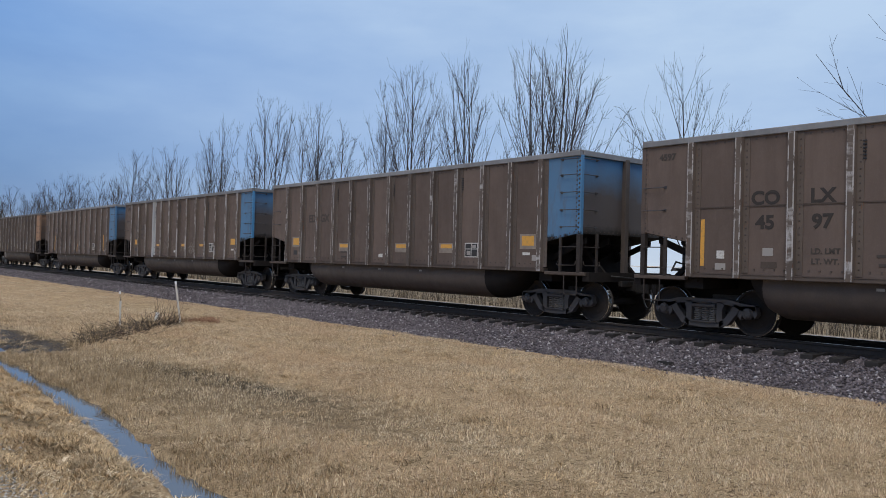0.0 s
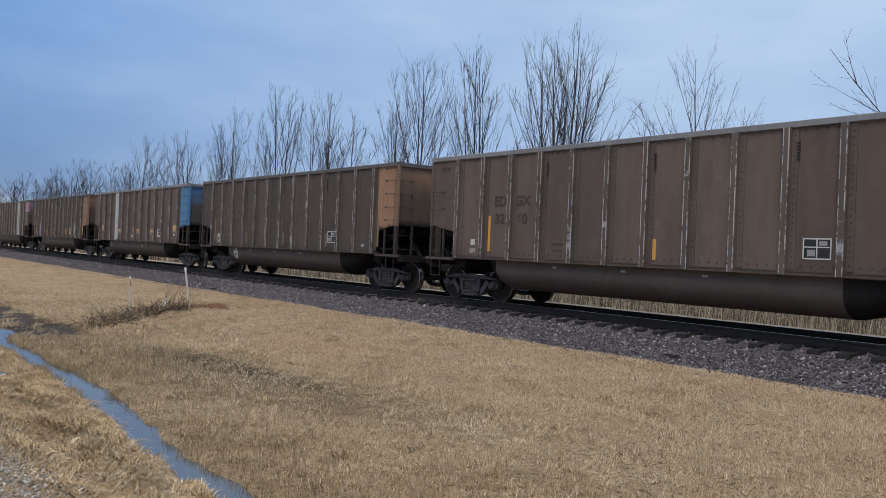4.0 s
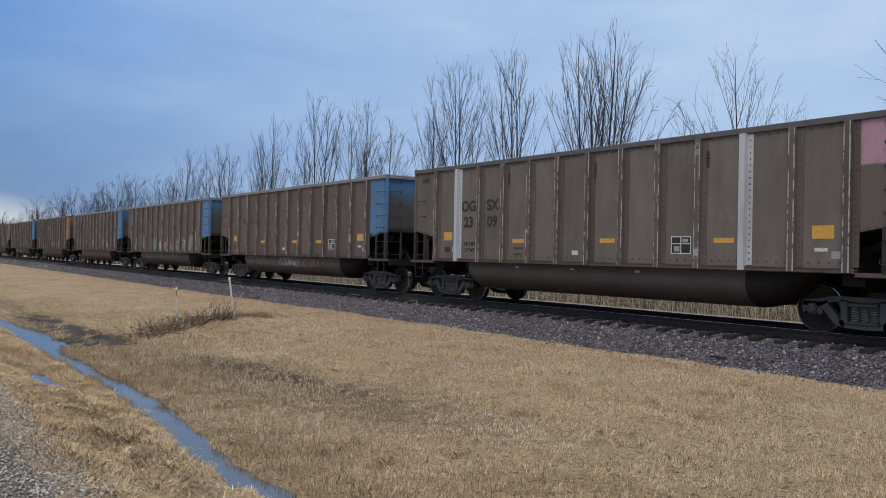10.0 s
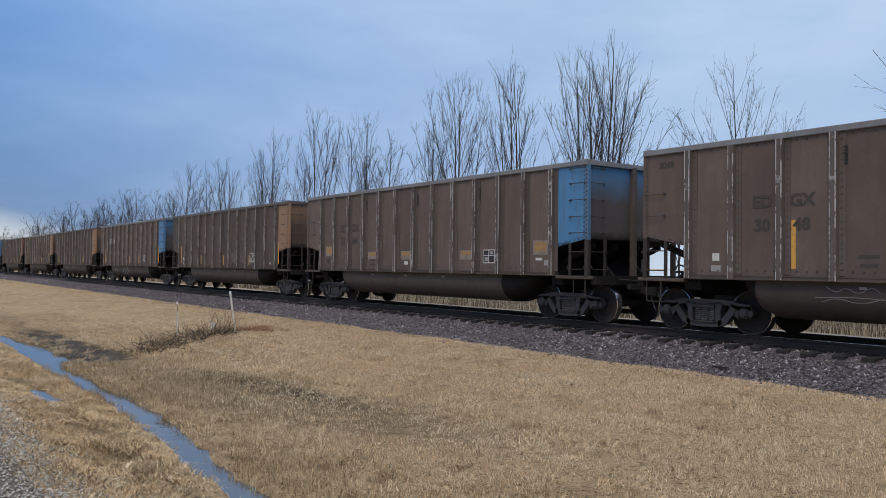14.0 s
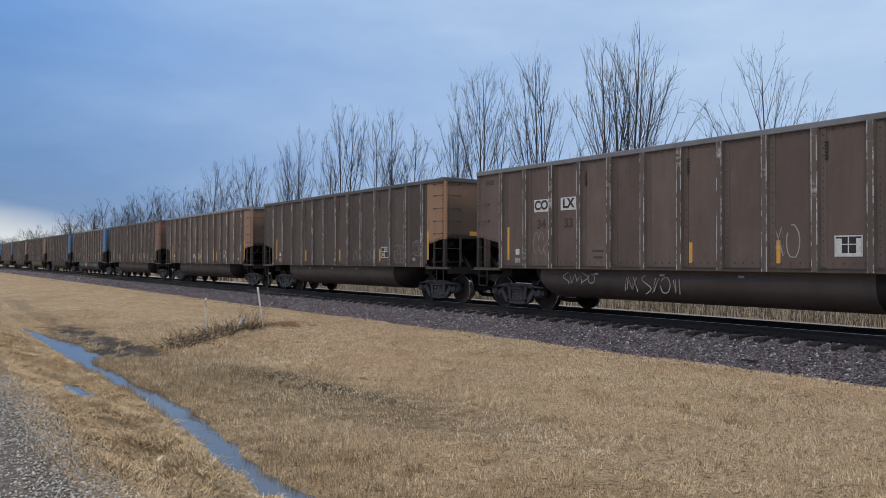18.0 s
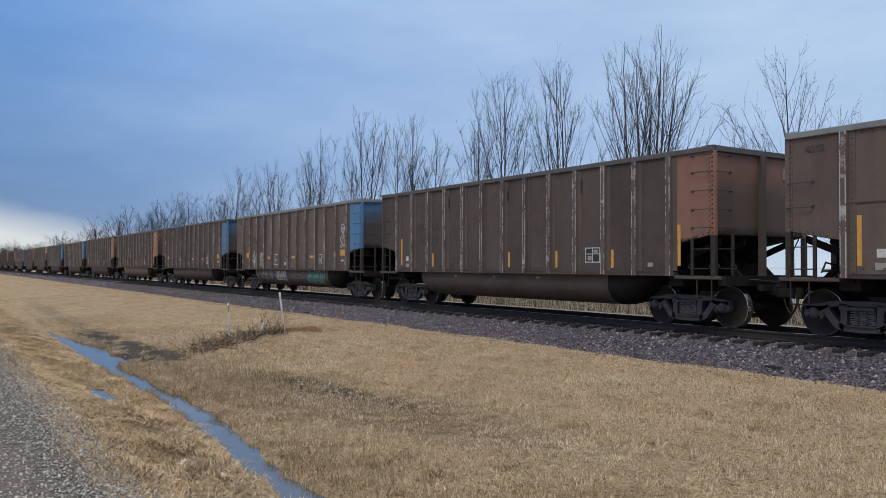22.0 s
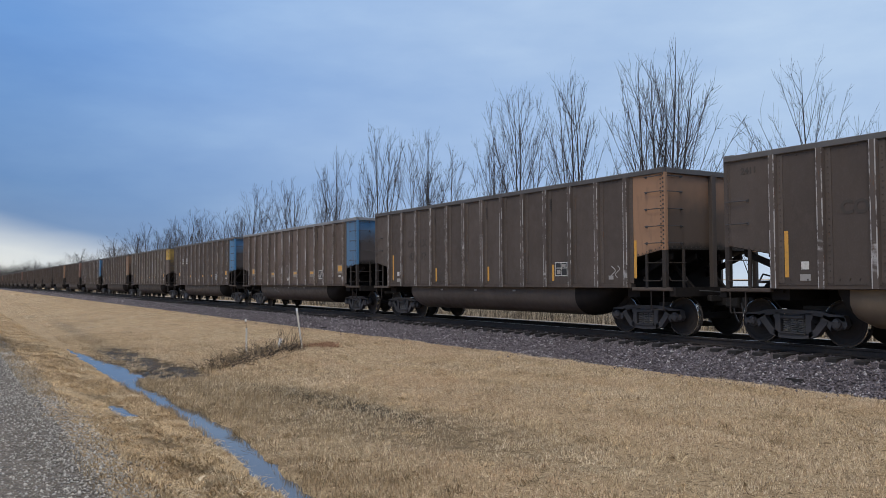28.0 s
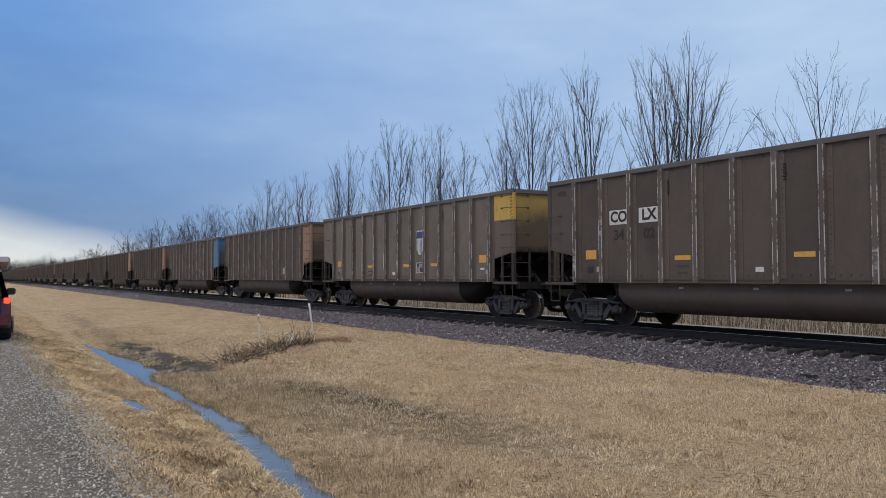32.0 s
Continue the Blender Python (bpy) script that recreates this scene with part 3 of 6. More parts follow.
def tri_mesh(name, tri, mat, label):
    """One mesh of loose triangles (n, 3, 3)."""
    n = len(tri)
    me = bpy.data.meshes.new(name)
    me.vertices.add(3 * n)
    me.vertices.foreach_set("co", tri.ravel())
    me.loops.add(3 * n)
    me.loops.foreach_set("vertex_index", np.arange(3 * n, dtype=np.int32))
    me.polygons.add(n)
    me.polygons.foreach_set("loop_start", (np.arange(n) * 3).astype(np.int32))
    me.materials.append(mat)
    me.update(calc_edges=True)
    return tagged(new(name, me), label, "grass", kind="stuff")


def blades(name, n, x0, x1, y0, y1, h0, h1, width, lean, mat, seed, power=1.0, label="", keep=None, z_at=None, flat=False, wet=0.0):
    """Loose grass blades, one mesh: thin bent triangles on the ground."""
    r = np.random.default_rng(seed)
    x = r.uniform(x0, x1, n)
    y = y0 + (y1 - y0) * r.random(n) ** power
    if keep is not None:
        ok = keep(x, y, r)
        x, y = x[ok], y[ok]
        n = len(x)
    z = ground_z(x, y) if z_at is None else z_at(x, y)
    ok = (z > WATER + 0.006 - wet) | (x > 8)
    x, y, z = x[ok], y[ok], z[ok]
    n = len(x)
    clump = 0.65 * vnoise(x, y, 0.22, 2) + 0.45 * vnoise(x, y, 0.9, 3)
    h = (h0 + (h1 - h0) * r.random(n) ** 1.6) * (0.6 + 0.6 * clump)
    a = r.uniform(0, 2 * np.pi, n)
    la = r.normal(0, 1.6, n) + 9 * vnoise(x, y, 0.5, 4)
    l = h * r.uniform(0.2, 1.0, n) * lean
    w = width * r.uniform(0.6, 1.4, n)
    bx, by = np.cos(a) * w, np.sin(a) * w
    base = np.stack([x, y, z - 0.01], -1)
    side = np.stack([bx, by, 0 * bx], -1)
    tip = base + np.stack([np.cos(la) * l, np.sin(la) * l, h], -1)
    mid = base + np.stack([np.cos(la) * l * 0.35, np.sin(la) * l * 0.35, h * 0.6], -1)
    if flat:
        return tri_mesh(name, np.stack([base - side, base + side, tip], 1), mat, label)
    vs = np.stack([base - side, base + side, mid + side * 0.7, mid - side * 0.7, tip], 1).reshape(-1, 3)
    k = np.arange(n) * 5
    me = bpy.data.meshes.new(name)
    me.vertices.add(len(vs))
    me.vertices.foreach_set("co", vs.ravel())
    loops = np.stack([k, k + 1, k + 2, k + 3, k + 3, k + 2, k + 4], -1).ravel()
    me.loops.add(len(loops))
    me.loops.foreach_set("vertex_index", loops.astype(np.int32))
    starts = np.stack([np.arange(n) * 7, np.arange(n) * 7 + 4], -1).ravel()
    me.polygons.add(2 * n)
    me.polygons.foreach_set("loop_start", starts.astype(np.int32))
    me.materials.append(mat)
    me.update(calc_edges=True)
    me.validate()
    return tagged(new(name, me), label, "grass", kind="stuff")


def mats(name, n, place, per, reach, long, high, width, mat, seed, label, keep_dir=None):
    """Matted, combed-over clumps: long blades that arch out of one root and lie down the same way."""
    r = np.random.default_rng(seed)
    cx, cy = place(r, n)
    n = len(cx)
    way = r.uniform(0, 2 * np.pi, n) if keep_dir is None else keep_dir + r.normal(0, 0.8, n)
    size = r.uniform(0.6, 1.3, n)
    x = np.repeat(cx, per) + r.normal(0, reach, n * per) * np.repeat(size, per)
    y = np.repeat(cy, per) + r.normal(0, reach, n * per) * np.repeat(size, per)
    z = ground_z(x, y)
    ok = z > WATER + 0.004
    a = (np.repeat(way, per) + r.normal(0, 0.55, n * per))[ok]
    sz = np.repeat(size, per)[ok]
    x, y, z = x[ok], y[ok], z[ok]
    m = len(x)
    ln = long * r.uniform(0.5, 1.25, m) * sz
    hh = high * r.uniform(0.3, 1.3, m) * sz
    bend = a + r.normal(0, 0.5, m)
    w = width * r.uniform(0.6, 1.5, m)
    across = np.stack([-np.sin(a) * w, np.cos(a) * w, 0.3 * w], -1)
    base = np.stack([x, y, z - 0.008], -1)
    mid = base + np.stack([np.cos(a) * ln * 0.45, np.sin(a) * ln * 0.45, hh + 0.01], -1)
    tip = mid + np.stack([np.cos(bend) * ln * 0.55, np.sin(bend) * ln * 0.55, -hh * r.uniform(0.2, 0.9, m)], -1)
    vs = np.stack([base - across, base + across, mid + across * 0.8, mid - across * 0.8, tip], 1).reshape(-1, 3)
    k = np.arange(m) * 5
    me = bpy.data.meshes.new(name)
    me.vertices.add(len(vs))
    me.vertices.foreach_set("co", vs.ravel())
    loops = np.stack([k, k + 1, k + 2, k + 3, k + 3, k + 2, k + 4], -1).ravel()
    me.loops.add(len(loops))
    me.loops.foreach_set("vertex_index", loops.astype(np.int32))
    starts = np.stack([np.arange(m) * 7, np.arange(m) * 7 + 4], -1).ravel()
    me.polygons.add(2 * m)
    me.polygons.foreach_set("loop_start", starts.astype(np.int32))
    me.materials.append(mat)
    me.update(calc_edges=True)
    me.validate()
    return tagged(new(name, me), label, "grass", kind="stuff")


def stones(name, n, place, size, mat, seed, label, category):
    """Loose broken stones, one mesh: uneven eight-sided lumps."""
    r = np.random.default_rng(seed)
    p = place(r, n)
    n = len(p)
    s = size * (0.55 + 0.9 * r.random((n, 1, 1)))
    octa = np.array([(1, 0, 0), (-1, 0, 0), (0, 1, 0), (0, -1, 0), (0, 0, 0.8), (0, 0, -0.6)], float)
    a = r.uniform(0, 2 * np.pi, n)
    c, d = np.cos(a), np.sin(a)
    v = octa[None] * r.uniform(0.65, 1.25, (n, 6, 3)) + r.normal(0, 0.22, (n, 6, 3))
    v = np.stack([v[..., 0] * c[:, None] - v[..., 1] * d[:, None], v[..., 0] * d[:, None] + v[..., 1] * c[:, None], v[..., 2]], -1)
    vs = (v * s + p[:, None]).reshape(-1, 3)
    tri = np.array([(0, 2, 4), (2, 1, 4), (1, 3, 4), (3, 0, 4), (2, 0, 5), (1, 2, 5), (3, 1, 5), (0, 3, 5)])
    fs = (tri[None] + (np.arange(n) * 6)[:, None, None]).reshape(-1, 3)
    me = bpy.data.meshes.new(name)
    me.vertices.add(len(vs))
    me.vertices.foreach_set("co", vs.ravel())
    me.loops.add(fs.size)
    me.loops.foreach_set("vertex_index", fs.ravel().astype(np.int32))
    me.polygons.add(len(fs))
    me.polygons.foreach_set("loop_start", (np.arange(len(fs)) * 3).astype(np.int32))
    me.materials.append(mat)
    me.update(calc_edges=True)
    return tagged(new(name, me), label, category, kind="stuff")


# ---- the track ----
BED = [(-3.35, -0.66), (-2.9, -0.57), (-1.68, -0.32), (-1.48, -0.26), (-1.28, -0.20), (1.28, -0.20), (1.48, -0.26), (1.68, -0.32), (2.9, -0.57), (3.35, -0.66)]
ys = [-400, -60, 0, 60, 200, 700, 2500]
bed = Solid()
for a, b in zip(ys, ys[1:]):
    bed.prism([(TRACK + x, z) for x, z in BED] + [(TRACK + 3.35, -0.9), (TRACK - 3.35, -0.9)], a, b, "y")
tagged(new("ballast_bed", bed.mesh("ballast_bed", m_ballast)), "purple-grey crushed stone railway ballast bank", "ballast", kind="structure")


def bed_z(x):
    return np.interp(x - TRACK, [p[0] for p in BED], [p[1] for p in BED])


def ballast_place(y0, y1, power):
    def place(r, n):
        x = TRACK + r.uniform(-3.35, -0.75, n) - 0.18 * np.sin(3 * r.random(n))
        y = y0 + (y1 - y0) * r.random(n) ** power
        ok = (x < TRACK - 1.5) | (np.abs((y + 4 + 0.27) % 0.54 - 0.27) > 0.145)
        x, y = x[ok], y[ok]
        return np.stack([x, y, bed_z(x) + np.where(x < TRACK - 1.5, 0.03, 0.0) * r.random(len(x)) - 0.008], -1)
    return place


stones("ballast_stones", 52000, ballast_place(1, 30, 1.0), 0.029, m_stone, 3, "loose purple-grey crushed ballast stones beside the rails", "ballast")
stones("ballast_stones", 22000, ballast_place(30, 75, 1.2), 0.038, m_stone, 4, "loose purple-grey crushed ballast stones beside the rails", "ballast")


stones("ballast_stones", 16000, ballast_place(75, 230, 1.3), 0.075, m_stone, 6, "loose purple-grey crushed ballast stones beside the rails", "ballast")


def inner_place(r, n):
    x = TRACK + r.uniform(-1.2, 2.6, n)
    return np.stack([x, r.uniform(2, 45, n), bed_z(x) + r.uniform(-0.01, 0.015, n)], -1)


stones("ballast_stones", 12000, inner_place, 0.034, m_stone, 5, "crushed ballast stones between the rails", "ballast")
RAIL = [(-0.070, -0.172), (0.070, -0.172), (0.070, -0.160), (0.012, -0.140), (0.009, -0.055), (0.036, -0.043), (0.036, -0.012), (0.026, -0.001), (-0.026, -0.001), (-0.036, -0.012),
        (-0.036, -0.043), (-0.009, -0.055), (-0.012, -0.140), (-0.070, -0.160)]
for sgn in (-1, 1):
    rail = thing("rail", (TRACK + sgn * 0.755, 0, 0), "rust-dark steel rail with a worn bright head", "rail", "rails of the track", "structure")
    rail.location = (TRACK + sgn * 0.755, 0, 0)
    r_s = Solid()
    for a, b in ((-400, 0), (0, 80), (80, 400), (400, 2500)):
        r_s.prism(RAIL, a, b, "y")
    part("web", r_s.mesh("rail_web", m_rail), rail)
    part("railhead", Solid().box(-0.025, 0.025, -400, 2500, -0.0015, 0.0).mesh("railhead", m_railtop), rail, label="bright worn running surface")

# ---- the train ----
LENGTH = 16.18
RIBS = [6.08 - i * (12.16 / 12) for i in range(13)]     # rear to front
WHEELS = [(-6.10, -0.935), (-6.10, 0.935), (6.10, -0.935), (6.10, 0.935)]
R_WHEEL = 0.455
HEIGHT = 0.943          # drawing heights to true heights
START = 2.974
store = {}


def kept(key, make):
    if key not in store:
        store[key] = make()
    return store[key]


def rib_mesh(mat):
    s = Solid()
    s.prism([(-0.078, 0.0), (-0.060, -0.095), (0.060, -0.095), (0.078, 0.0)], 1.20, 3.975, "z")
    s2 = Solid()
    for x, y, z in s.v:
        s2.v.append((y - 0.0, x, z))
    s2.f, s2.i = s.f, s.i
    s2.box(-0.014, 0.0, -0.195, -0.078, 1.30, 3.96)
    for k in range(20):
        z = 1.40 + k * 0.127
        s2.add([(-0.014, -0.150, z), (-0.014, -0.120, z), (-0.014, -0.120, z + 0.032), (-0.014, -0.150, z + 0.032), (-0.030, -0.135, z + 0.016)],
               [(0, 1, 4), (1, 2, 4), (2, 3, 4), (3, 0, 4)], 1)
    return s2.mesh("rib", [mat, m_post])


def panel_mesh(mat):
    w = 12.16 / 12
    s = Solid()
    s.box(-0.010, 0.012, -w / 2, w / 2, 1.28, 3.99)
    for k in range(4):
        for z in (1.36, 3.90):
            s.box(-0.024, -0.010, -w / 2 + 0.12 + k * 0.19, -w / 2 + 0.15 + k * 0.19, z, z + 0.03, 1)
    return s.mesh("panel", [mat, m_post])


def bay_mesh(mat):
    """The sheet of an end bay, from the corner (y = -7.2) to the end rib."""
    s = Solid()
    s.prism([(-7.2, 3.99), (-6.08, 3.99), (-6.08, 1.90), (-7.2, 2.13)], -0.010, 0.012, "x")
    for k in range(8):
        y = -7.1 + k * 0.135
        z = 2.13 - (y + 7.2) * 0.205 + 0.035
        s.box(-0.025, -0.010, y - 0.013, y + 0.013, z, z + 0.026, 1)
    s.box(-0.018, -0.010, -7.2, -7.12, 2.13, 3.98)
    for k in range(17):
        s.box(-0.036, -0.018, -7.175, -7.145, 2.2 + k * 0.107, 2.23 + k * 0.107, 1)
    return s.mesh("end_bay_sheet", [mat, m_post])


def end_mesh(mat):
    s = Solid()
    s.box(-1.585, 1.585, -7.20, -7.18, 2.13, 3.99)
    for k in range(20):
        s.box(-1.5 + k * 0.158, -1.474 + k * 0.158, -7.215, -7.20, 2.17, 2.196, 1)
    return s.mesh("end_wall", [mat, m_sill])


def chord_mesh(mat):
    s = Solid()
    for sg in (-1, 1):
        x = sg * 1.60
        s.slab(x - 0.06, x + 0.06, -7.25, 7.25, 3.97, 4.095, 0.012)
        s.slab(-1.54, 1.54, min(sg * 7.16, sg * 7.28), max(sg * 7.16, sg * 7.28), 3.98, 4.10, 0.012)
        s.prism([(-1.65, sg * 7.26), (-1.35, sg * 7.26), (-1.65, sg * 6.98)], 4.096, 4.110, "z")
    return s.mesh("top_chord", mat)


def side_sill_mesh():
    s = Solid()
    s.slab(-0.10, 0.08, -6.2, 6.2, 1.18, 1.275, 0.015)
    s.box(-0.11, -0.10, -6.15, 6.15, 1.262, 1.280)
    s.slab(-0.06, 0.06, -7.42, -6.2, 1.12, 1.20, 0.01)
    s.slab(-0.06, 0.06, 6.2, 7.42, 1.12, 1.20, 0.01)
    return s.mesh("side_sill", m_sill)


def tub_mesh(mat):
    """One belly tub: a rounded trough under the floor, its ends drawn up."""
    prof = [(-1.50, 1.18), (-1.52, 0.98), (-1.50, 0.82), (-1.42, 0.66), (-1.28, 0.53), (-1.08, 0.44), (-0.85, 0.41), (-0.55, 0.41), (-0.34, 0.45), (-0.22, 0.60), (-0.18, 1.18)]
    ends = [(-5.35, 0.0), (-5.15, 0.32), (-4.85, 0.66), (-4.45, 0.88), (-4.05, 1.0), (0, 1.0), (4.4, 1.0), (4.65, 0.85), (4.82, 0.6), (4.92, 0.3), (4.96, 0.0)]
    vs, fs, n = [], [], len(prof)
    for y, q in ends:
        for x, z in prof:
            vs.append((-0.85 + (x + 0.85) * (0.75 + 0.25 * q), y, 1.18 - (1.18 - z) * q))
    for j in range(len(ends) - 1):
        for i in range(n - 1):
            fs.append((j * n + i, j * n + i + 1, (j + 1) * n + i + 1, (j + 1) * n + i))
    s = Solid().add(vs, fs)
    # drawn-up ends in near-black: the shade on them is put into the colour
    s.i = [1 if f[2] < 5 * n or f[0] >= 7 * n else 0 for f in fs]
    return s.mesh("belly_tub", [mat, m_coal_shade], True)


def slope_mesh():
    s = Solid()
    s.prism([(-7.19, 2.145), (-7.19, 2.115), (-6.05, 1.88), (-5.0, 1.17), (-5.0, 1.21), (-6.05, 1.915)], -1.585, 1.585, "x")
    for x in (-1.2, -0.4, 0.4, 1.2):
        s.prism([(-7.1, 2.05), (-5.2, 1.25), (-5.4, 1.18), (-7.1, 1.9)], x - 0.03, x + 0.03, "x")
    return s.mesh("slope_sheet", m_coal_shade)


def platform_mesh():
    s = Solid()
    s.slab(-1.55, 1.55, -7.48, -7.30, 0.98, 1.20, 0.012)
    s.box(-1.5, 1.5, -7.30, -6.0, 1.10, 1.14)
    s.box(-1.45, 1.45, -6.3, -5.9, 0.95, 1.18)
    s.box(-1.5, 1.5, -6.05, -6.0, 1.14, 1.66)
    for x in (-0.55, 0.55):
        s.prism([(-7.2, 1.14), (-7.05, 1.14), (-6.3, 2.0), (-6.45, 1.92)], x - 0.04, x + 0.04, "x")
    return s.mesh("end_platform", m_coal_shade)


def corner_post_mesh(mat):
    s = Solid()
    s.slab(-0.055, 0.055, -0.055, 0.055, 2.10, 3.99, 0.01, 1)
    s.slab(-0.055, 0.055, -0.055, 0.055, 1.18, 2.10, 0.01)
    for k in range(18):
        s.add([(-0.055, -0.03, 2.14 + k * 0.105), (-0.055, 0.016, 2.14 + k * 0.105), (-0.055, 0.016, 2.186 + k * 0.105), (-0.055, -0.03, 2.186 + k * 0.105), (-0.082, -0.007, 2.163 + k * 0.105)],
              [(0, 1, 4), (1, 2, 4), (2, 3, 4), (3, 0, 4)], 2)
    return s.mesh("corner_post", [m_ladder, mat, m_post])


def end_post_mesh():
    s = Solid()
    s.slab(-0.075, 0.075, -0.09, 0.03, 1.15, 4.02, 0.012)
    return s.mesh("end_post", m_post)


def grab_mesh(w):
    s = Solid()
    s.tube([(0.0, -w / 2, 0), (-0.07, -w / 2, 0), (-0.075, -w / 2 + 0.015, 0), (-0.075, w / 2 - 0.015, 0), (-0.07, w / 2, 0), (0, w / 2, 0)], 0.011, 5)
    s.box(-0.012, 0.0, -w / 2 - 0.03, -w / 2 + 0.03, -0.03, 0.03)
    s.box(-0.012, 0.0, w / 2 - 0.03, w / 2 + 0.03, -0.03, 0.03)
    return s.mesh("grab_iron", m_iron)


def ladder_mesh():
    """Side ladder under the end bay: a post, two treads and a stirrup step below the sill."""
    s = Solid()
    s.slab(-0.025, 0.025, -0.035, 0.035, 1.18, 2.03, 0.008)
    s.tube([(-0.03, 0.02, 1.80), (-0.05, 0.0, 1.80), (-0.05, -0.52, 1.80)], 0.012, 5)
    s.tube([(-0.03, 0.05, 1.46), (-0.06, 0.05, 1.38), (-0.06, 0.02, 1.36), (-0.06, -0.46, 1.36), (-0.06, -0.49, 1.38), (-0.03, -0.50, 1.46)], 0.013, 5)
    s.tube([(0.0, -0.12, 1.16), (0.0, -0.12, 0.68), (0.0, -0.14, 0.66), (0.0, -0.48, 0.66), (0.0, -0.50, 0.68), (0.0, -0.50, 1.16)], 0.015, 5)
    return s.mesh("side_ladder", m_ladder)


def end_ladder_mesh():
    s = Solid()
    s.slab(-0.03, 0.03, -0.03, 0.03, 1.18, 2.14, 0.008)
    s.tube([(0.03, -0.05, 1.80), (-0.52, -0.05, 1.80)], 0.012, 5)
    s.tube([(0.05, -0.03, 1.46), (0.05, -0.06, 1.38), (0.02, -0.06, 1.36), (-0.46, -0.06, 1.36), (-0.49, -0.05, 1.38), (-0.50, -0.03, 1.46)], 0.013, 5)
    return s.mesh("end_ladder", m_ladder)


def coupler_mesh():
    s = Solid()
    s.box(-0.10, 0.10, -7.75, -7.0, 0.76, 0.98)
    s.slab(-0.17, 0.13, -8.07, -7.70, 0.70, 1.02, 0.04)
    s.tube([(0.22, -7.86, 0.72), (0.22, -7.86, 1.04)], 0.06, 8)
    s.slab(-0.5, 0.5, -7.58, -7.46, 0.86, 1.0, 0.02)
    return s.mesh("coupler", m_black)


def hose_mesh():
    s = Solid()
    pts = [(0.35, -7.45, 0.95)] + [(0.35 - 0.03 * i, -7.45 - 0.62 * i / 8, 0.95 - 0.62 * math.sin(math.pi * 0.93 * i / 8)) for i in range(1, 9)]
    s.tube(pts, 0.024, 6)
    s.tube([(-0.8, -7.52, 1.12), (0.3, -7.52, 1.05), (1.45, -7.52, 1.12)], 0.018, 5)
    return s.mesh("brake_hose", m_black_plate, True)


def cylinder_mesh():
    s = Solid()
    s.lathe([(0, 0), (0, 0.16), (0.02, 0.18), (0.28, 0.18), (0.30, 0.15), (0.42, 0.07), (0.42, 0)], 14, (0.25, 6.75, 1.55), "y")
    s.slab(-0.35, 0.15, 6.6, 6.95, 1.35, 1.62, 0.03)
    s.tube([(-0.3, 6.9, 1.4), (-0.9, 6.9, 1.5), (-1.2, 6.8, 1.3)], 0.02, 5)
    s.box(-1.3, 1.3, 6.62, 6.72, 1.3, 1.36)
    s.tube([(0.1, 6.7, 1.6), (0.1, 6.95, 2.0)], 0.018, 5)
    return s.mesh("brake_rigging", m_truck)


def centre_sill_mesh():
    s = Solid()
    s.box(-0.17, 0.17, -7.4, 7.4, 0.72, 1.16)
    return s.mesh("centre_sill", m_coal_shade)


def frame_mesh():
    """Cast truck side frame: an arched top chord, two triangular windows and a spring window."""
    s = Solid()
    a, b = -0.07, 0.07

    def both(poly):
        s.prism(poly, a, b, "x")
        s.prism([(-y, z) for y, z in poly][::-1], a, b, "x")
    both([(0.0, 0.74), (0.36, 0.74), (0.60, 0.73), (0.78, 0.68), (1.08, 0.65), (1.11, 0.54), (0.81, 0.52), (0.66, 0.60), (0.36, 0.65), (0.0, 0.66)])
    both([(0.66, 0.66), (0.80, 0.60), (0.72, 0.46), (0.52, 0.21), (0.34, 0.15), (0.34, 0.27), (0.45, 0.34), (0.60, 0.54)])
    both([(0.28, 0.68), (0.40, 0.68), (0.44, 0.60), (0.40, 0.52), (0.40, 0.34), (0.44, 0.27), (0.28, 0.22)])
    both([(0.0, 0.13), (0.36, 0.15), (0.46, 0.25), (0.0, 0.25)])
    both([(0.79, 0.62), (1.10, 0.62), (1.14, 0.46), (1.08, 0.38), (1.03, 0.50), (0.83, 0.50), (0.80, 0.34), (0.73, 0.42)])
    s.slab(-0.11, 0.11, -0.28, 0.28, 0.235, 0.27, 0.008)
    s.slab(-0.11, 0.11, -0.26, 0.26, 0.55, 0.63, 0.02)
    s.slab(-0.085, 0.085, -0.16, 0.16, 0.63, 0.66, 0.01)
    return s.mesh("side_frame", m_truck)


def spring_mesh():
    """One coil spring, wound six times."""
    pts = [(0.068 * math.cos(i * math.pi / 4), 0.068 * math.sin(i * math.pi / 4), 0.27 + 0.28 * i / 48) for i in range(49)]
    return Solid().tube(pts, 0.015, 4).mesh("coil_spring", m_spring)


def cap_mesh():
    s = Solid()
    s.lathe([(0.10, 0.125), (-0.06, 0.125), (-0.075, 0.10), (-0.11, 0.09), (-0.12, 0.05), (-0.12, 0.0)], 14)
    for k in range(3):
        c, d = math.cos(2.1 * k + 0.5), math.sin(2.1 * k + 0.5)
        s.box(-0.135, -0.11, 0.06 * c - 0.014, 0.06 * c + 0.014, 0.06 * d - 0.014, 0.06 * d + 0.014, 0)
    return s.mesh("bearing_cap", m_truck)


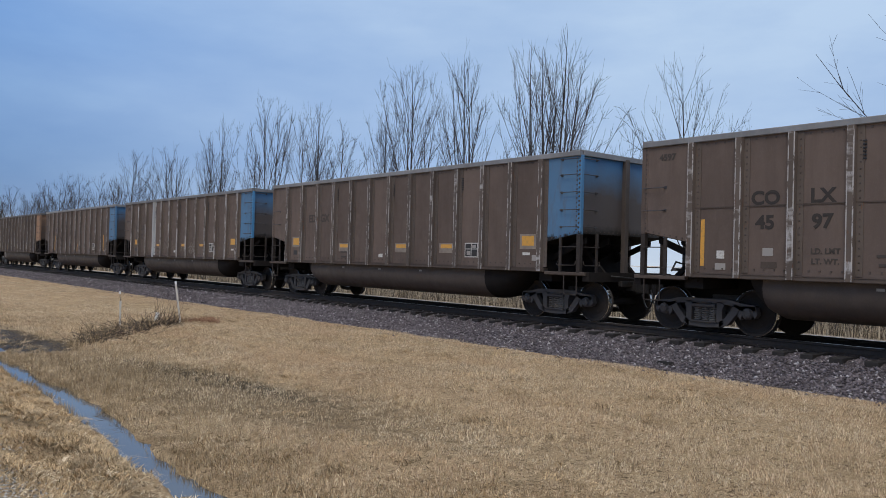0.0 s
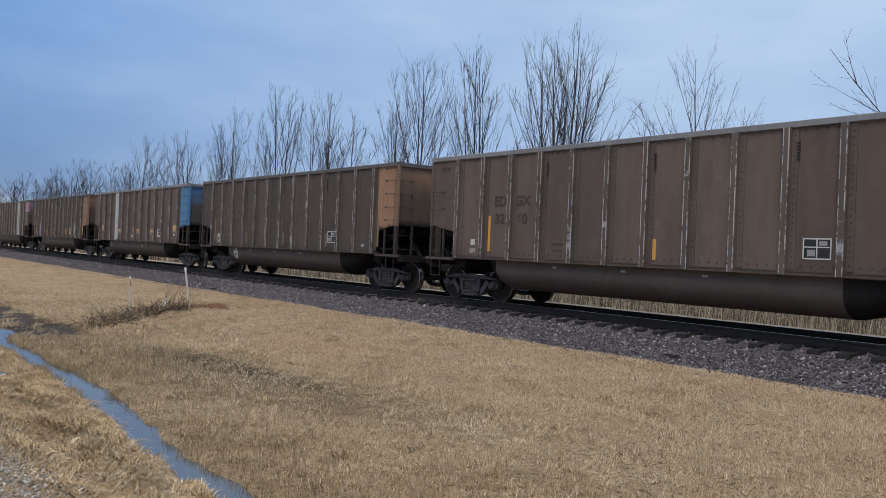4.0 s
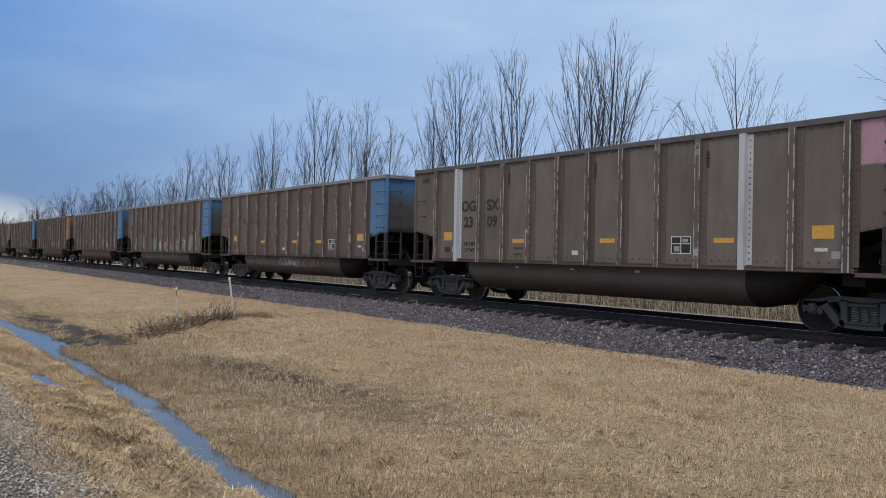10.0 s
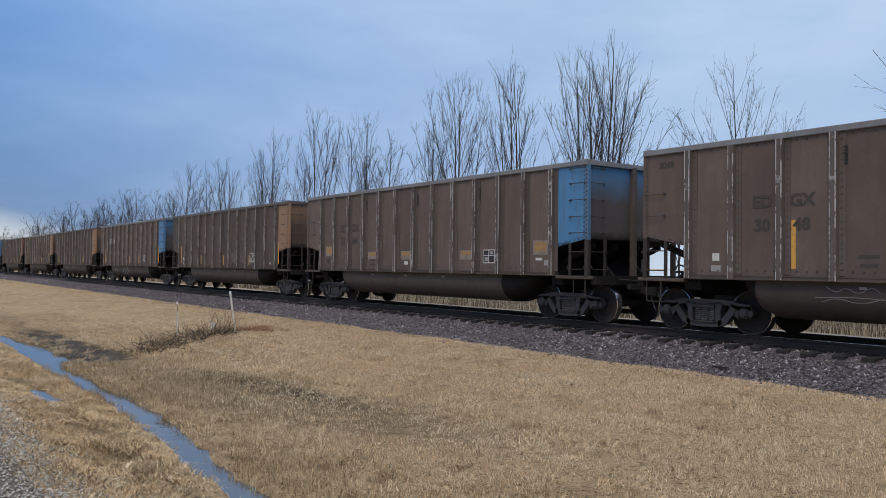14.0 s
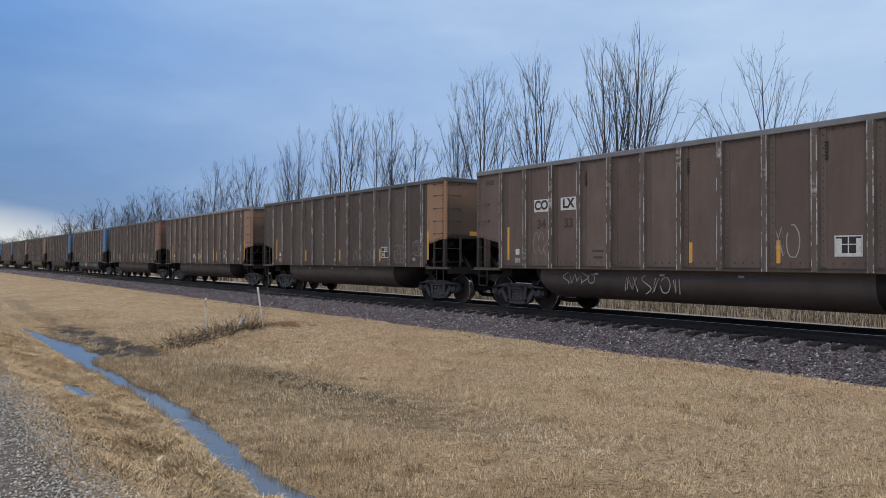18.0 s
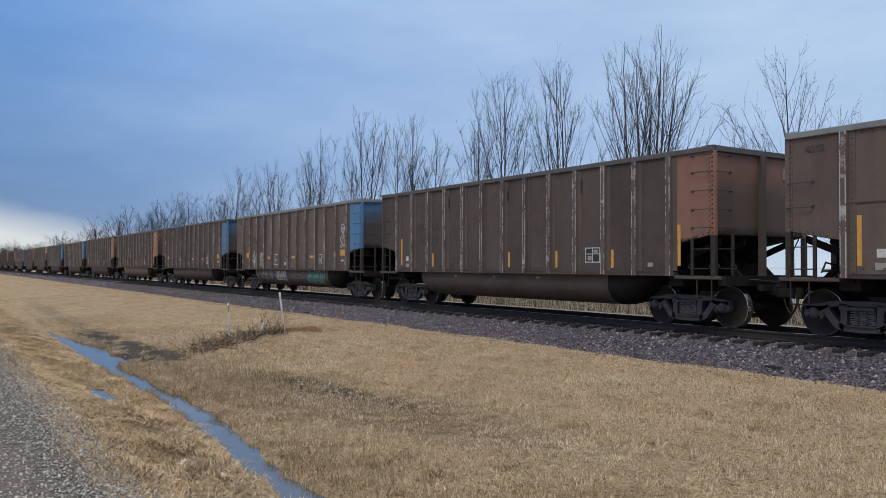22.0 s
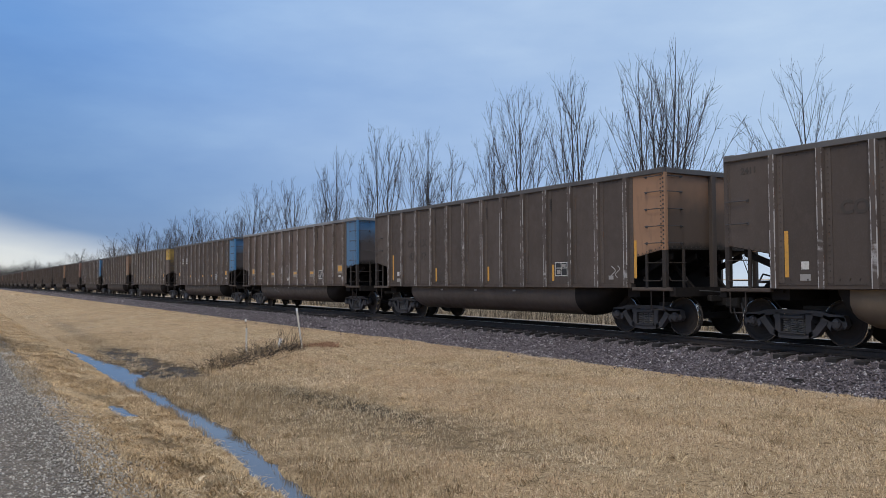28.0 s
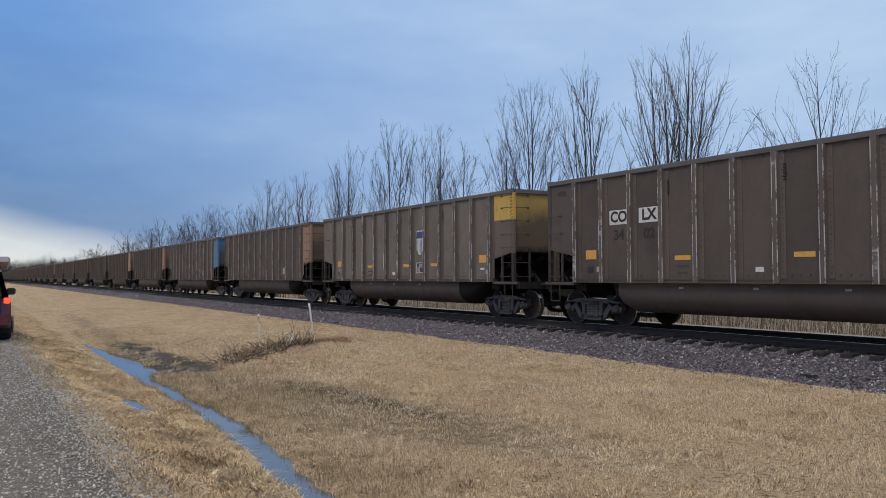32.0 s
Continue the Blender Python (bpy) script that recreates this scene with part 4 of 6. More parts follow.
def wheelset_mesh(sides=28):
    s = Solid()
    for sg in (-1, 1):
        prof = [(0.685, 0.0), (0.685, 0.10), (0.70, 0.115), (0.735, 0.13), (0.725, 0.32), (0.705, 0.40), (0.690, 0.415), (0.685, 0.50), (0.700, 0.505), (0.718, 0.482), (0.815, 0.478),
                (0.818, 0.465), (0.812, 0.425), (0.785, 0.40), (0.77, 0.32), (0.80, 0.14), (0.86, 0.125), (0.87, 0.11), (0.87, 0.0)]
        mats = [0] * (len(prof) - 1)
        mats[9] = 1
        mats[10] = 1
        s.lathe([(sg * x, r * R_WHEEL / 0.478) for x, r in prof], sides, (0, 0, 0), "x", 0, mats)
    s.lathe([(-0.69, 0.085), (-0.4, 0.08), (0.4, 0.08), (0.69, 0.085)], 12)
    for k in range(3):
        c, d = math.cos(2.1 * k), math.sin(2.1 * k)
        s.box(-0.80, -0.79, 0.25 * c - 0.02, 0.25 * c + 0.02, 0.25 * d - 0.02, 0.25 * d + 0.02)
    return s.mesh("wheelset", [m_wheel, m_tread], False)


def bolster_mesh():
    s = Solid()
    s.slab(-1.05, 1.05, -0.22, 0.22, 0.50, 0.70, 0.03)
    s.box(-0.3, 0.3, -0.3, 0.3, 0.66, 0.80)
    for sg in (-1, 1):
        s.box(-0.75, 0.75, sg * 0.42 - 0.05, sg * 0.42 + 0.05, 0.38, 0.46)
        for x in (-0.76, 0.76):
            s.box(x - 0.05, x + 0.05, sg * 0.46 - 0.05, sg * 0.46 + 0.06, 0.30, 0.58)
    return s.mesh("truck", m_truck)


def louvre_mesh():
    s = Solid()
    s.slab(-0.016, 0.0, -0.032, 0.032, 0, 0.03, 0.005)
    return s.mesh("step_slot", m_black_plate)


def flat_mesh(w, h, mat, t=0.004):
    return kept(("flat", round(w, 3), round(h, 3), mat.name), lambda: Solid().box(-t, 0, -w / 2, w / 2, -h / 2, h / 2).mesh("plate", mat))


NEAR = -1.612      # face of the side sheets that is turned to the road


def lettering(car, text, y, z, size, mat, label="", x=None, name="lettering"):
    """Stencilled characters on the near side, reading towards the front of the car."""
    def make():
        cu = bpy.data.curves.new("lettering", "FONT")
        cu.body, cu.size, cu.align_x, cu.align_y, cu.extrude, cu.offset = text, size, "CENTER", "CENTER", 0.002, size * 0.035
        ob = bpy.data.objects.new("lettering", cu)
        me = bpy.data.meshes.new_from_object(ob)
        bpy.data.objects.remove(ob)
        me.transform(Matrix(((0, 0, -1, 0), (-1, 0, 0, 0), (0, 1, 0, 0), (0, 0, 0, 1))))
        me.materials.clear()
        me.materials.append(mat)
        return me
    return part(name, kept(("text", text, size, mat.name), make), car, ((NEAR if x is None else x) - 0.004, y, z), label)


def plate(car, name, y, z, w, h, mat, label="", out=0.0):
    return part(name, flat_mesh(w, h, mat), car, (NEAR - out, y, z), label)


def scrawl_mesh(seed, w, h, mat, strokes, thick, bowl=False):
    """Spray lines: ribbons that loop and zigzag inside a box, flat on the sheet."""
    r = random.Random(seed)
    vs, fs = [], []
    for q in range(strokes):
        cx = -w / 2 + w * (q + 0.5) / strokes
        kind = r.choice((0, 1, 2))
        pts = []
        sw = w / strokes
        if kind == 0:
            ph, n = r.uniform(0, 6), 14
            for i in range(n):
                a = ph + 5.6 * i / (n - 1)
                pts.append((cx + 0.5 * sw * math.cos(a), 0.42 * h * math.sin(a) * r.uniform(0.9, 1.05)))
        elif kind == 1:
            n = r.randint(4, 6)
            for i in range(n):
                pts.append((cx + sw * r.uniform(-0.5, 0.6), h * (0.45 if i % 2 else -0.45) * r.uniform(0.6, 1.0)))
        else:
            n = 12
            for i in range(n):
                f = i / (n - 1)
                pts.append((cx + 0.5 * sw * math.sin(f * 6.2 + q), h * (f - 0.5)))
        for i, (u, z) in enumerate(pts):
            u2, z2 = pts[min(i + 1, len(pts) - 1)]
            u1, z1 = pts[max(i - 1, 0)]
            d = math.hypot(u2 - u1, z2 - z1) or 1
            ox, oz = -(z2 - z1) / d * thick / 2, (u2 - u1) / d * thick / 2
            b = len(vs)
            vs += [(0, u + ox, z + oz), (0, u - ox, z - oz), (-0.003, u + ox * 0.8, z + oz * 0.8), (-0.003, u - ox * 0.8, z - oz * 0.8)]
            if i:
                fs += [(b - 2, b - 1, b + 3, b + 2), (b - 4, b - 2, b + 2, b), (b - 1, b - 3, b + 1, b + 3)]
    return raw("spray_line", vs, fs, mat)


def scrawl(car, seed, y, z, w, h, mat, strokes=6, thick=0.035, x=None, label=""):
    return part("spray_writing", scrawl_mesh(seed, w, h, mat, strokes, thick), car, ((NEAR if x is None else x) - 0.003, y, z), label)


def far_side(ob):
    """Turns a near-side piece round to the far side."""
    ob.rotation_euler = (0, 0, math.pi)
    x, y, z = ob.location
    ob.location = (-x, -y, z)
    return ob


def build_truck(car, y, wheels, sides):
    truck = part("truck", kept("bolster", bolster_mesh), car, (0, y, 0))
    for sg in (-1, 1):
        part("side_frame", kept("frame", frame_mesh), truck, (sg * 1.02, 0, 0))
        if sides:
            for y2 in (-0.17, 0.0, 0.17) if sg < 0 else ():
                part("coil_spring", kept("spring", spring_mesh), truck, (sg * 1.02, y2, 0))
    for off in (-0.935, 0.935):
        if sides:
            part("bearing_cap", kept("cap", cap_mesh), truck, (-1.02, off, R_WHEEL))
        ws = part("wheelset", kept(("wheelset", sides), lambda: wheelset_mesh(28 if sides else 12)), truck, (0, off, R_WHEEL), "steel wheels with bright worn treads")
        wheels.append((off, ws))
    return truck


all_wheels = []
cars = []


def build_car(c, end, label, white_ribs=(), skin=None, tub=None):
    skin, tub = skin or m_body, tub or m_tub
    rim = m_chord_dark if skin is not m_body else m_chord
    car = thing("coal_gondola", (TRACK, START + LENGTH * c, 0), label, "train car", "coal cars of the train")
    cars.append((c, car))
    full = c < 25
    w = 12.16 / 12
    part("top_chord", kept(("chord", rim.name), lambda: chord_mesh(rim)), car, label="scuffed top rail")
    for sg in (-1, 1):
        turn = (lambda o: o) if sg < 0 else far_side
        near = sg < 0
        if full or near:
            for i in range(12):
                turn(part("panel", kept(("panel", skin.name), lambda: panel_mesh(skin)), car, (-1.60, 5.573 - i * w, 0)))
        else:
            turn(part("panel", kept("long_panel", lambda: Solid().box(-0.01, 0.012, -6.08, 6.08, 1.28, 3.99).mesh("panel", m_body)), car, (-1.60, 0, 0)))
        if full or near:
            for i, y in enumerate(RIBS):
                m = m_rib_white if near and i in white_ribs else m_sill if c >= 25 else m_rib_worn if c in (0, 2, 14, 20) else m_rib
                turn(part("rib", kept(("rib", m.name), lambda: rib_mesh(m)), car, (-1.608, y, 0), "white replacement rib" if m is m_rib_white else ""))
        turn(part("side_sill", kept("sill", side_sill_mesh), car, (-1.56, 0, 0)))
        turn(part("belly_tub", kept(("tub", tub.name), lambda: tub_mesh(tub)), car, label="tan dusty belly tub" if tub is m_tan_tub else ""))
        front, rear = (end, "brown") if near else ("brown", end)
        turn(part("end_bay_sheet", kept(("bay", front, skin.name), lambda: bay_mesh(m_end[front] if front != "brown" else skin)), car, (-1.60, 0, 0), front + " painted bay with a dusty ragged lower edge" if near and end != "brown" else ""))
        mirrored = part("end_bay_sheet", kept(("bay_r", rear, skin.name), lambda: mirror_y(bay_mesh(m_end[rear] if rear != "brown" else skin))), car, (-1.60, 0, 0))
        turn(mirrored)
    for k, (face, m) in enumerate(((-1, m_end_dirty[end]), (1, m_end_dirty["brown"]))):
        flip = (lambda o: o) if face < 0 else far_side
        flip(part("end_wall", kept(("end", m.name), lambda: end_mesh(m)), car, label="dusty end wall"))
        flip(part("slope_sheet", kept("slope", slope_mesh), car))
        flip(part("end_platform", kept("platform", platform_mesh), car))
        flip(part("end_post", kept("endpost", end_post_mesh), car, (0, -7.22, 0)))
        for x in (-1.57, 1.57):
            cm = m_end[end] if face < 0 and end != "brown" else skin
            flip(part("corner_post", kept(("corner", cm.name), lambda: corner_post_mesh(cm)), car, (x, -7.22, 0)))
        flip(part("coupler", kept("coupler", coupler_mesh), car))
        if full:
            flip(part("brake_hose", kept("hose", hose_mesh), car))
            flip(part("end_ladder", kept("endladder", end_ladder_mesh), car, (-1.02, -7.26, 0)))
    part("centre_sill", kept("centre", centre_sill_mesh), car)
    # ladders and grab irons at the corners
    part("side_ladder", kept("ladder", ladder_mesh), car, (-1.60, -6.68, 0))
    rear_ladder = part("side_ladder", kept("ladder_r", lambda: mirror_y(ladder_mesh())), car, (-1.60, 6.68, 0))
    if full:
        for z in (3.91, 3.53, 3.11, 2.69, 2.28):
            part("grab_iron", kept("grab", lambda: grab_mesh(0.50)), car, (-1.61, -6.95, z))
            o = part("grab_iron", kept("grab", lambda: grab_mesh(0.50)), car, (-1.28, -7.21, z))
            o.rotation_euler = (0, 0, math.pi / 2)
        for z in (3.08, 2.59):
            part("grab_iron", kept("grab", lambda: grab_mesh(0.50)), car, (-1.61, 6.95, z))
        part("brake_rigging", kept("brake", cylinder_mesh), car)
        for i in (3, 6, 9):
            for q in range(6):
                part("step_slot", kept("louvre", louvre_mesh), car, (-1.62, RIBS[i] - 0.20, 3.36 + q * 0.062))
    for y in (-6.10, 6.10):
        build_truck(car, y, all_wheels, full)
    return car


def mirror_y(me):
    me.transform(Matrix.Diagonal((1, -1, 1, 1)))
    me.flip_normals()
    return me


ENDS_IN_ORDER = ("brown blue blue blue orange blue orange pink blue blue blue orange blue orange orange rust blue blue orange orange blue blue yellow orange blue rust orange "
                 "brown brown brown brown rust brown brown brown brown rust brown brown brown brown brown brown rust brown brown brown brown brown brown brown brown brown brown brown brown").split()
WHITE = {2: (3,), 5: (3,), 7: (1, 10)}
GREY = {4, 6, 11, 13, 15, 17, 18, 19, 21, 23, 25, 27, 29, 30, 32, 33, 35}
PALE = {7, 22}
for c in range(0, 56):
    e = ENDS_IN_ORDER[c]
    look_words = "dusty brown coal gondola" + (" with a " + e + " end bay" if e != "brown" else " with plain brown ends") + (" and white ribs" if c in WHITE else "")
    build_car(c, e, look_words, WHITE.get(c, ()), m_body_grey if c in GREY or c > 23 else m_body_pale if c in PALE else m_body, m_tan_tub if c == 18 else m_tub)
by_number = dict(cars)

# ---- what is painted on the cars ----
def bay(k):
    """Middle of bay k of a car's side: 1 to 12 from rear to front, 0 and 13 the end bays."""
    return {0: 6.64, 13: -6.64}.get(k, 6.08 - (k - 0.42) * 12.16 / 12)


def marks(car, first, second, number=None, mat=None, z=2.75, size=0.36):
    mat = mat or m_faint
    near_rib = 0.0 if mat is m_letter else 0.12       # these cars carry the pairs close on both sides of a rib
    for y, up, low in ((bay(2) + 0.08 - near_rib, first, (number or "")[:2]), (bay(3) + 0.06 + near_rib, second, (number or "")[2:])):
        lettering(car, up, y, z, size, mat)
        if low:
            lettering(car, low, y, z - 0.47, size, mat)


def data_panel(car, k, z=1.72, style=0):
    """The small lube and test panel: dark plate, pale border and cells."""
    y = bay(k)
    board = plate(car, "data_panel", y, z, 0.50, 0.40, m_black_plate, "small black and white stencil panel")
    for dz in (-0.185, 0.185):
        plate(car, "panel_border", y, z + dz, 0.50, 0.025, m_white, out=0.004)
    for dy in (-0.24, 0.24, 0.0):
        plate(car, "panel_border", y + dy, z, 0.022, 0.40, m_white, out=0.004)
    plate(car, "panel_border", y, z + 0.03, 0.44, 0.02, m_white, out=0.004)
    if style == 1:
        plate(car, "panel_field", y, z - 0.16, 0.46, 0.05, m_white, out=0.005)
        plate(car, "panel_field", y + 0.17, z, 0.10, 0.28, m_white, out=0.005)
        plate(car, "panel_field", y - 0.18, z, 0.08, 0.28, m_white, out=0.005)
    else:
        plate(car, "panel_field", y + 0.10, z - 0.08, 0.14, 0.12, m_grey_ink, out=0.005)
        plate(car, "panel_field", y - 0.11, z + 0.10, 0.14, 0.08, m_grey_ink, out=0.005)


def small_bars(car, k, z, w=0.34, rows=2, mat=None):
    for i in range(rows):
        plate(car, "stencil_bar", bay(k), z - i * 0.16, w * (1.0 if i % 2 == 0 else 0.8), 0.055, mat or m_faint)


def bars_style(car, panel=10, short=(3, 6, 9), style=0, tall=(0, 12), yellow=None):
    """Upright yellow reflector strips beside the ribs."""
    yellow = yellow or m_yellow
    for i in tall:
        plate(car, "reflector", RIBS[i] - 0.25, 1.90, 0.085, 0.95, yellow, "tall yellow reflector strip")
    for i in short:
        plate(car, "reflector", RIBS[i] - 0.25, 1.60, 0.085, 0.46, yellow, "short yellow reflector strip")
    data_panel(car, panel, 1.70, style)
    plate(car, "stencil_patch", bay(1) - 0.05, 1.66, 0.16, 0.16, m_white)
    plate(car, "stencil_patch", bay(1) - 0.05, 1.42, 0.22, 0.13, m_grey_ink)
    plate(car, "stencil_patch", bay(12) + 0.15, 1.45, 0.16, 0.10, m_grey_ink)
    small_bars(car, 4, 1.66, 0.36)
    tub_labels(car)


def patch_style(car, panel=10, washed=False, style=0, rows=(4, 7, 9), yellow=None):
    """Flat yellow reflector patches, on some cars dusted over."""
    yellow = yellow or m_yellow
    for k in (1, 12):
        if washed:
            plate(car, "washed_patch", bay(k), 1.93, 0.54, 0.38, m_patch)
        plate(car, "reflector", bay(k) + (0 if washed else 0.02), 1.95, 0.40, 0.25, yellow, "yellow reflector patch", 0.002 if washed else 0)
    for k in rows:
        if washed:
            plate(car, "washed_patch", bay(k), 1.75, 0.58, 0.28, m_patch)
        plate(car, "reflector", bay(k), 1.80, 0.46, 0.11, yellow, "yellow reflector patch", 0.002 if washed else 0)
    data_panel(car, panel, 1.70, style)
    plate(car, "card_holder", bay(1) + 0.05, 1.55, 0.24, 0.16, m_black_plate)
    plate(car, "stencil_patch", bay(1) - 0.26, 1.55, 0.15, 0.14, m_grey_ink)
    plate(car, "stencil_patch", bay(12) + 0.05, 1.62, 0.24, 0.07, m_white)
    plate(car, "stencil_patch", bay(12) - 0.22, 1.52, 0.16, 0.14, m_grey_ink)
    plate(car, "stencil_patch", bay(6), 1.50, 0.20, 0.11, m_white)
    small_bars(car, 4, 1.60, 0.36)
    tub_labels(car)


def tub_labels(car):
    for y in (2.6, 0.6, -1.4):
        plate(car, "tub_tag", y, 1.08, 0.13, 0.05, m_grey_ink, out=-0.098)


def corner_number(car, text, mat=None):
    lettering(car, text, 6.66, 3.72, 0.19, mat or m_faint)


def seam(car):
    part("seam", kept("seam", lambda: Solid().box(-0.016, 0, -6.05, 6.05, 2.60, 2.625).mesh("seam", m_sill)), car, (NEAR + 0.002, 0, 0))


def end_tag(car, mat, z=3.62):
    o = part("end_stencil", kept(("end_tag", mat.name), lambda: Solid().box(-0.22, 0.22, -0.004, 0, -0.14, 0.14).mesh("end_stencil", mat)), car, (1.0, -7.212, z))
    return o


TUB = -1.522


TUB_X, TUB_Z = (-1.28, -1.42, -1.50, -1.52, -1.50), (0.53, 0.66, 0.82, 0.98, 1.18)


def spray(car, y, z, mat, thick, lines, tub=False, label="", size=1.0):
    """Spray lines on the near side; each line is a row of (to the front, up) in metres, smoothed by halving its corners; on the tub they follow its curve."""
    vs, fs = [], []
    for pts in lines:
        pts = [(u * size, v * size) for u, v in pts]
        for _ in range(2 if len(pts) > 2 else 0):
            soft = [pts[0]]
            for (u1, v1), (u2, v2) in zip(pts, pts[1:]):
                soft += [(u1 * 0.75 + u2 * 0.25, v1 * 0.75 + v2 * 0.25), (u1 * 0.25 + u2 * 0.75, v1 * 0.25 + v2 * 0.75)]
            pts = soft + [pts[-1]]
        for i, (u, v) in enumerate(pts):
            u2, v2 = pts[min(i + 1, len(pts) - 1)]
            u1, v1 = pts[max(i - 1, 0)]
            d = math.hypot(u2 - u1, v2 - v1) or 1
            ou, ov = -(v2 - v1) / d * thick / 2, (u2 - u1) / d * thick / 2
            b = len(vs)
            for a, c in ((u + ou, v + ov), (u - ou, v - ov)):
                vs.append(((float(np.interp(z + c, TUB_Z, TUB_X)) if tub else NEAR) - (0.016 if tub else 0.007), -a, c))
            if i:
                fs.append((b - 2, b - 1, b + 1, b))
    return part("spray_drawing", raw("spray_drawing", vs, fs, mat), car, (0, y, z), label)


def dome(w, h, n=9):
    """Outline of a rounded blob that stands on its flat foot."""
    return [(-w / 2, 0)] + [(-w / 2 * math.cos(math.pi * i / n), h * (0.45 + 0.55 * math.sin(math.pi * i / n))) for i in range(n + 1)] + [(w / 2, 0)]


def ring_line(cu, cv, ru, rv, n=10):
    return [(cu + ru * math.cos(2 * math.pi * i / n), cv + rv * math.sin(2 * math.pi * i / n)) for i in range(n + 1)]


HEART = [(0, -0.10), (-0.10, 0.02), (-0.07, 0.10), (0, 0.05), (0.07, 0.10), (0.10, 0.02), (0, -0.10)]
g = by_number
# c0 to c3
bars_style(g[0], short=()); marks(g[0], "CO", "LX", "4597", m_letter); corner_number(g[0], "4597"); seam(g[0])
lettering(g[0], "LD. LMT", bay(3), 1.74, 0.14, m_faint); lettering(g[0], "LT. WT.", bay(3), 1.55, 0.14, m_faint)
plate(g[0], "stencil_patch", bay(2) + 0.02, 1.72, 0.20, 0.15, m_grey_ink); plate(g[0], "card_holder", bay(2), 1.47, 0.30, 0.12, m_sill)
patch_style(g[1], washed=True); marks(g[1], "ED", "GX")
patch_style(g[2]); 
for text, y, z in (("ED", 5.38, 2.68), ("GX", 4.70, 2.68), ("31", 5.38, 2.22), ("62", 4.70, 2.22)):
    lettering(g[2], text, y, z, 0.33, m_faint)
corner_number(g[2], "3162")
scrawl(g[2], 21, bay(6.5), 1.72, 3.6, 0.5, m_patch, 14, 0.013); scrawl(g[2], 23, bay(5), 1.85, 1.6, 0.6, m_patch, 5, 0.012); scrawl(g[2], 22, bay(8), 1.6, 0.8, 0.35, m_grey_ink, 5, 0.02)
bars_style(g[3], short=(6,), tall=(1, 11)); marks(g[3], "ED", "GX", "3260"); corner_number(g[3], "3260")
# c4 to c8
bars_style(g[4], yellow=m_dim_yellow); scrawl(g[4], 41, bay(1), 1.6, 0.4, 0.3, m_grey_ink, 3, 0.02)
spray(g[4], 3.9, 0.90, m_white_ink, 0.05, [ring_line(0, 0.02, 0.15, 0.22), [(-0.06, 0.14), (-0.06, 0.0)], [(0.06, 0.14), (0.06, 0.0)], [(-0.07, -0.08), (0.0, -0.12), (0.08, -0.08)]], True, "white spray-painted round mark on the tub")
patch_style(g[5], washed=True, style=1); marks(g[5], "ED", "GX")
scrawl(g[5], 51, 4.1, 0.95, 0.10, 0.28, m_white_ink, 1, 0.025, TUB); scrawl(g[5], 52, -1.0, 0.98, 0.2, 0.2, m_white_ink, 1, 0.025, TUB)
bars_style(g[6], short=(3, 5, 8, 9)); marks(g[6], "CO", "LX", "4124"); corner_number(g[6], "4124")
tall_letters = [[(-0.33, -0.45), (-0.36, 0.0), (-0.25, 0.36), (-0.16, 0.42), (-0.20, 0.08), (-0.31, -0.36)], [(-0.14, -0.45), (-0.04, 0.40), (0.07, 0.42), (0.03, 0.0), (-0.09, -0.12), (0.10, -0.34)],
                [(0.08, -0.40), (0.20, 0.42), (0.28, 0.42), (0.25, 0.06), (0.16, 0.02)], [(0.34, -0.36), (0.27, 0.06), (0.37, 0.30), (0.38, -0.30)], [(-0.26, -0.36), (-0.04, -0.55), (0.20, -0.36)], [(-0.06, 0.44), (0.35, 0.50)]]
spray(g[6], bay(2) + 0.05, 1.82, m_white_ink, 0.042, tall_letters, label="white spray-painted scrawl of tall slanted strokes")
spray(g[6], bay(11), 1.80, m_white_ink, 0.045, [[(v * 0.9, u * 0.4 + v * 0.5) if q % 2 else (-u, v) for u, v in line] for q, line in enumerate(tall_letters)], label="white spray-painted scrawl")
patch_style(g[7], panel=9, rows=(4, 7, 10)); marks(g[7], "OG", "SX", "2309", m_letter, 2.82, 0.42); corner_number(g[7], "2309", m_letter)
lettering(g[7], "LD LMT", bay(2), 1.72, 0.15, m_letter); lettering(g[7], "LT WT", bay(2), 1.53, 0.15, m_letter)
patch_style(g[8]); marks(g[8], "ED", "GX")
for i in range(8):
    scrawl(g[8], 300 + i, 2.6 - 0.72 * i + (i % 3) * 0.1, 0.92 + 0.04 * (i % 2), 1.2, 0.34, m_white_ink if i in (3, 4) else m_patch, 6, 0.014, TUB, "chalky scribbled spray writing on the tub")
scrawl(g[8], 82, 4.0, 0.9, 0.6, 0.16, m_patch, 4, 0.014, TUB)
# c9 to c12
bars_style(g[9], short=(6, 9), tall=(2, 11)); marks(g[9], "ED", "GX", "3048", size=0.33); corner_number(g[9], "3048")
for k, w, h in ((4.75, 0.58, 0.74), (5.9, 0.46, 0.60), (6.95, 0.48, 0.46), (7.65, 0.60, 0.50), (8.25, 0.42, 0.46), (8.95, 0.68, 0.62), (9.75, 0.62, 0.74), (10.3, 0.50, 0.80), (11.0, 0.66, 0.92), (11.55, 0.42, 0.50)):
    blob = Solid().prism([(-u, v) for u, v in dome(w, h)], -0.004, 0, "x")
    part("spray_shape", blob.mesh("spray_shape", m_ghost), g[9], (NEAR, bay(k), 1.30), "faded grey spray-painted bubble letter")
    spray(g[9], bay(k), 1.30, m_grey_ink if k in (4.75, 8.95, 11.0) else m_patch, 0.026, [dome(w * 1.04, h * 1.03)])
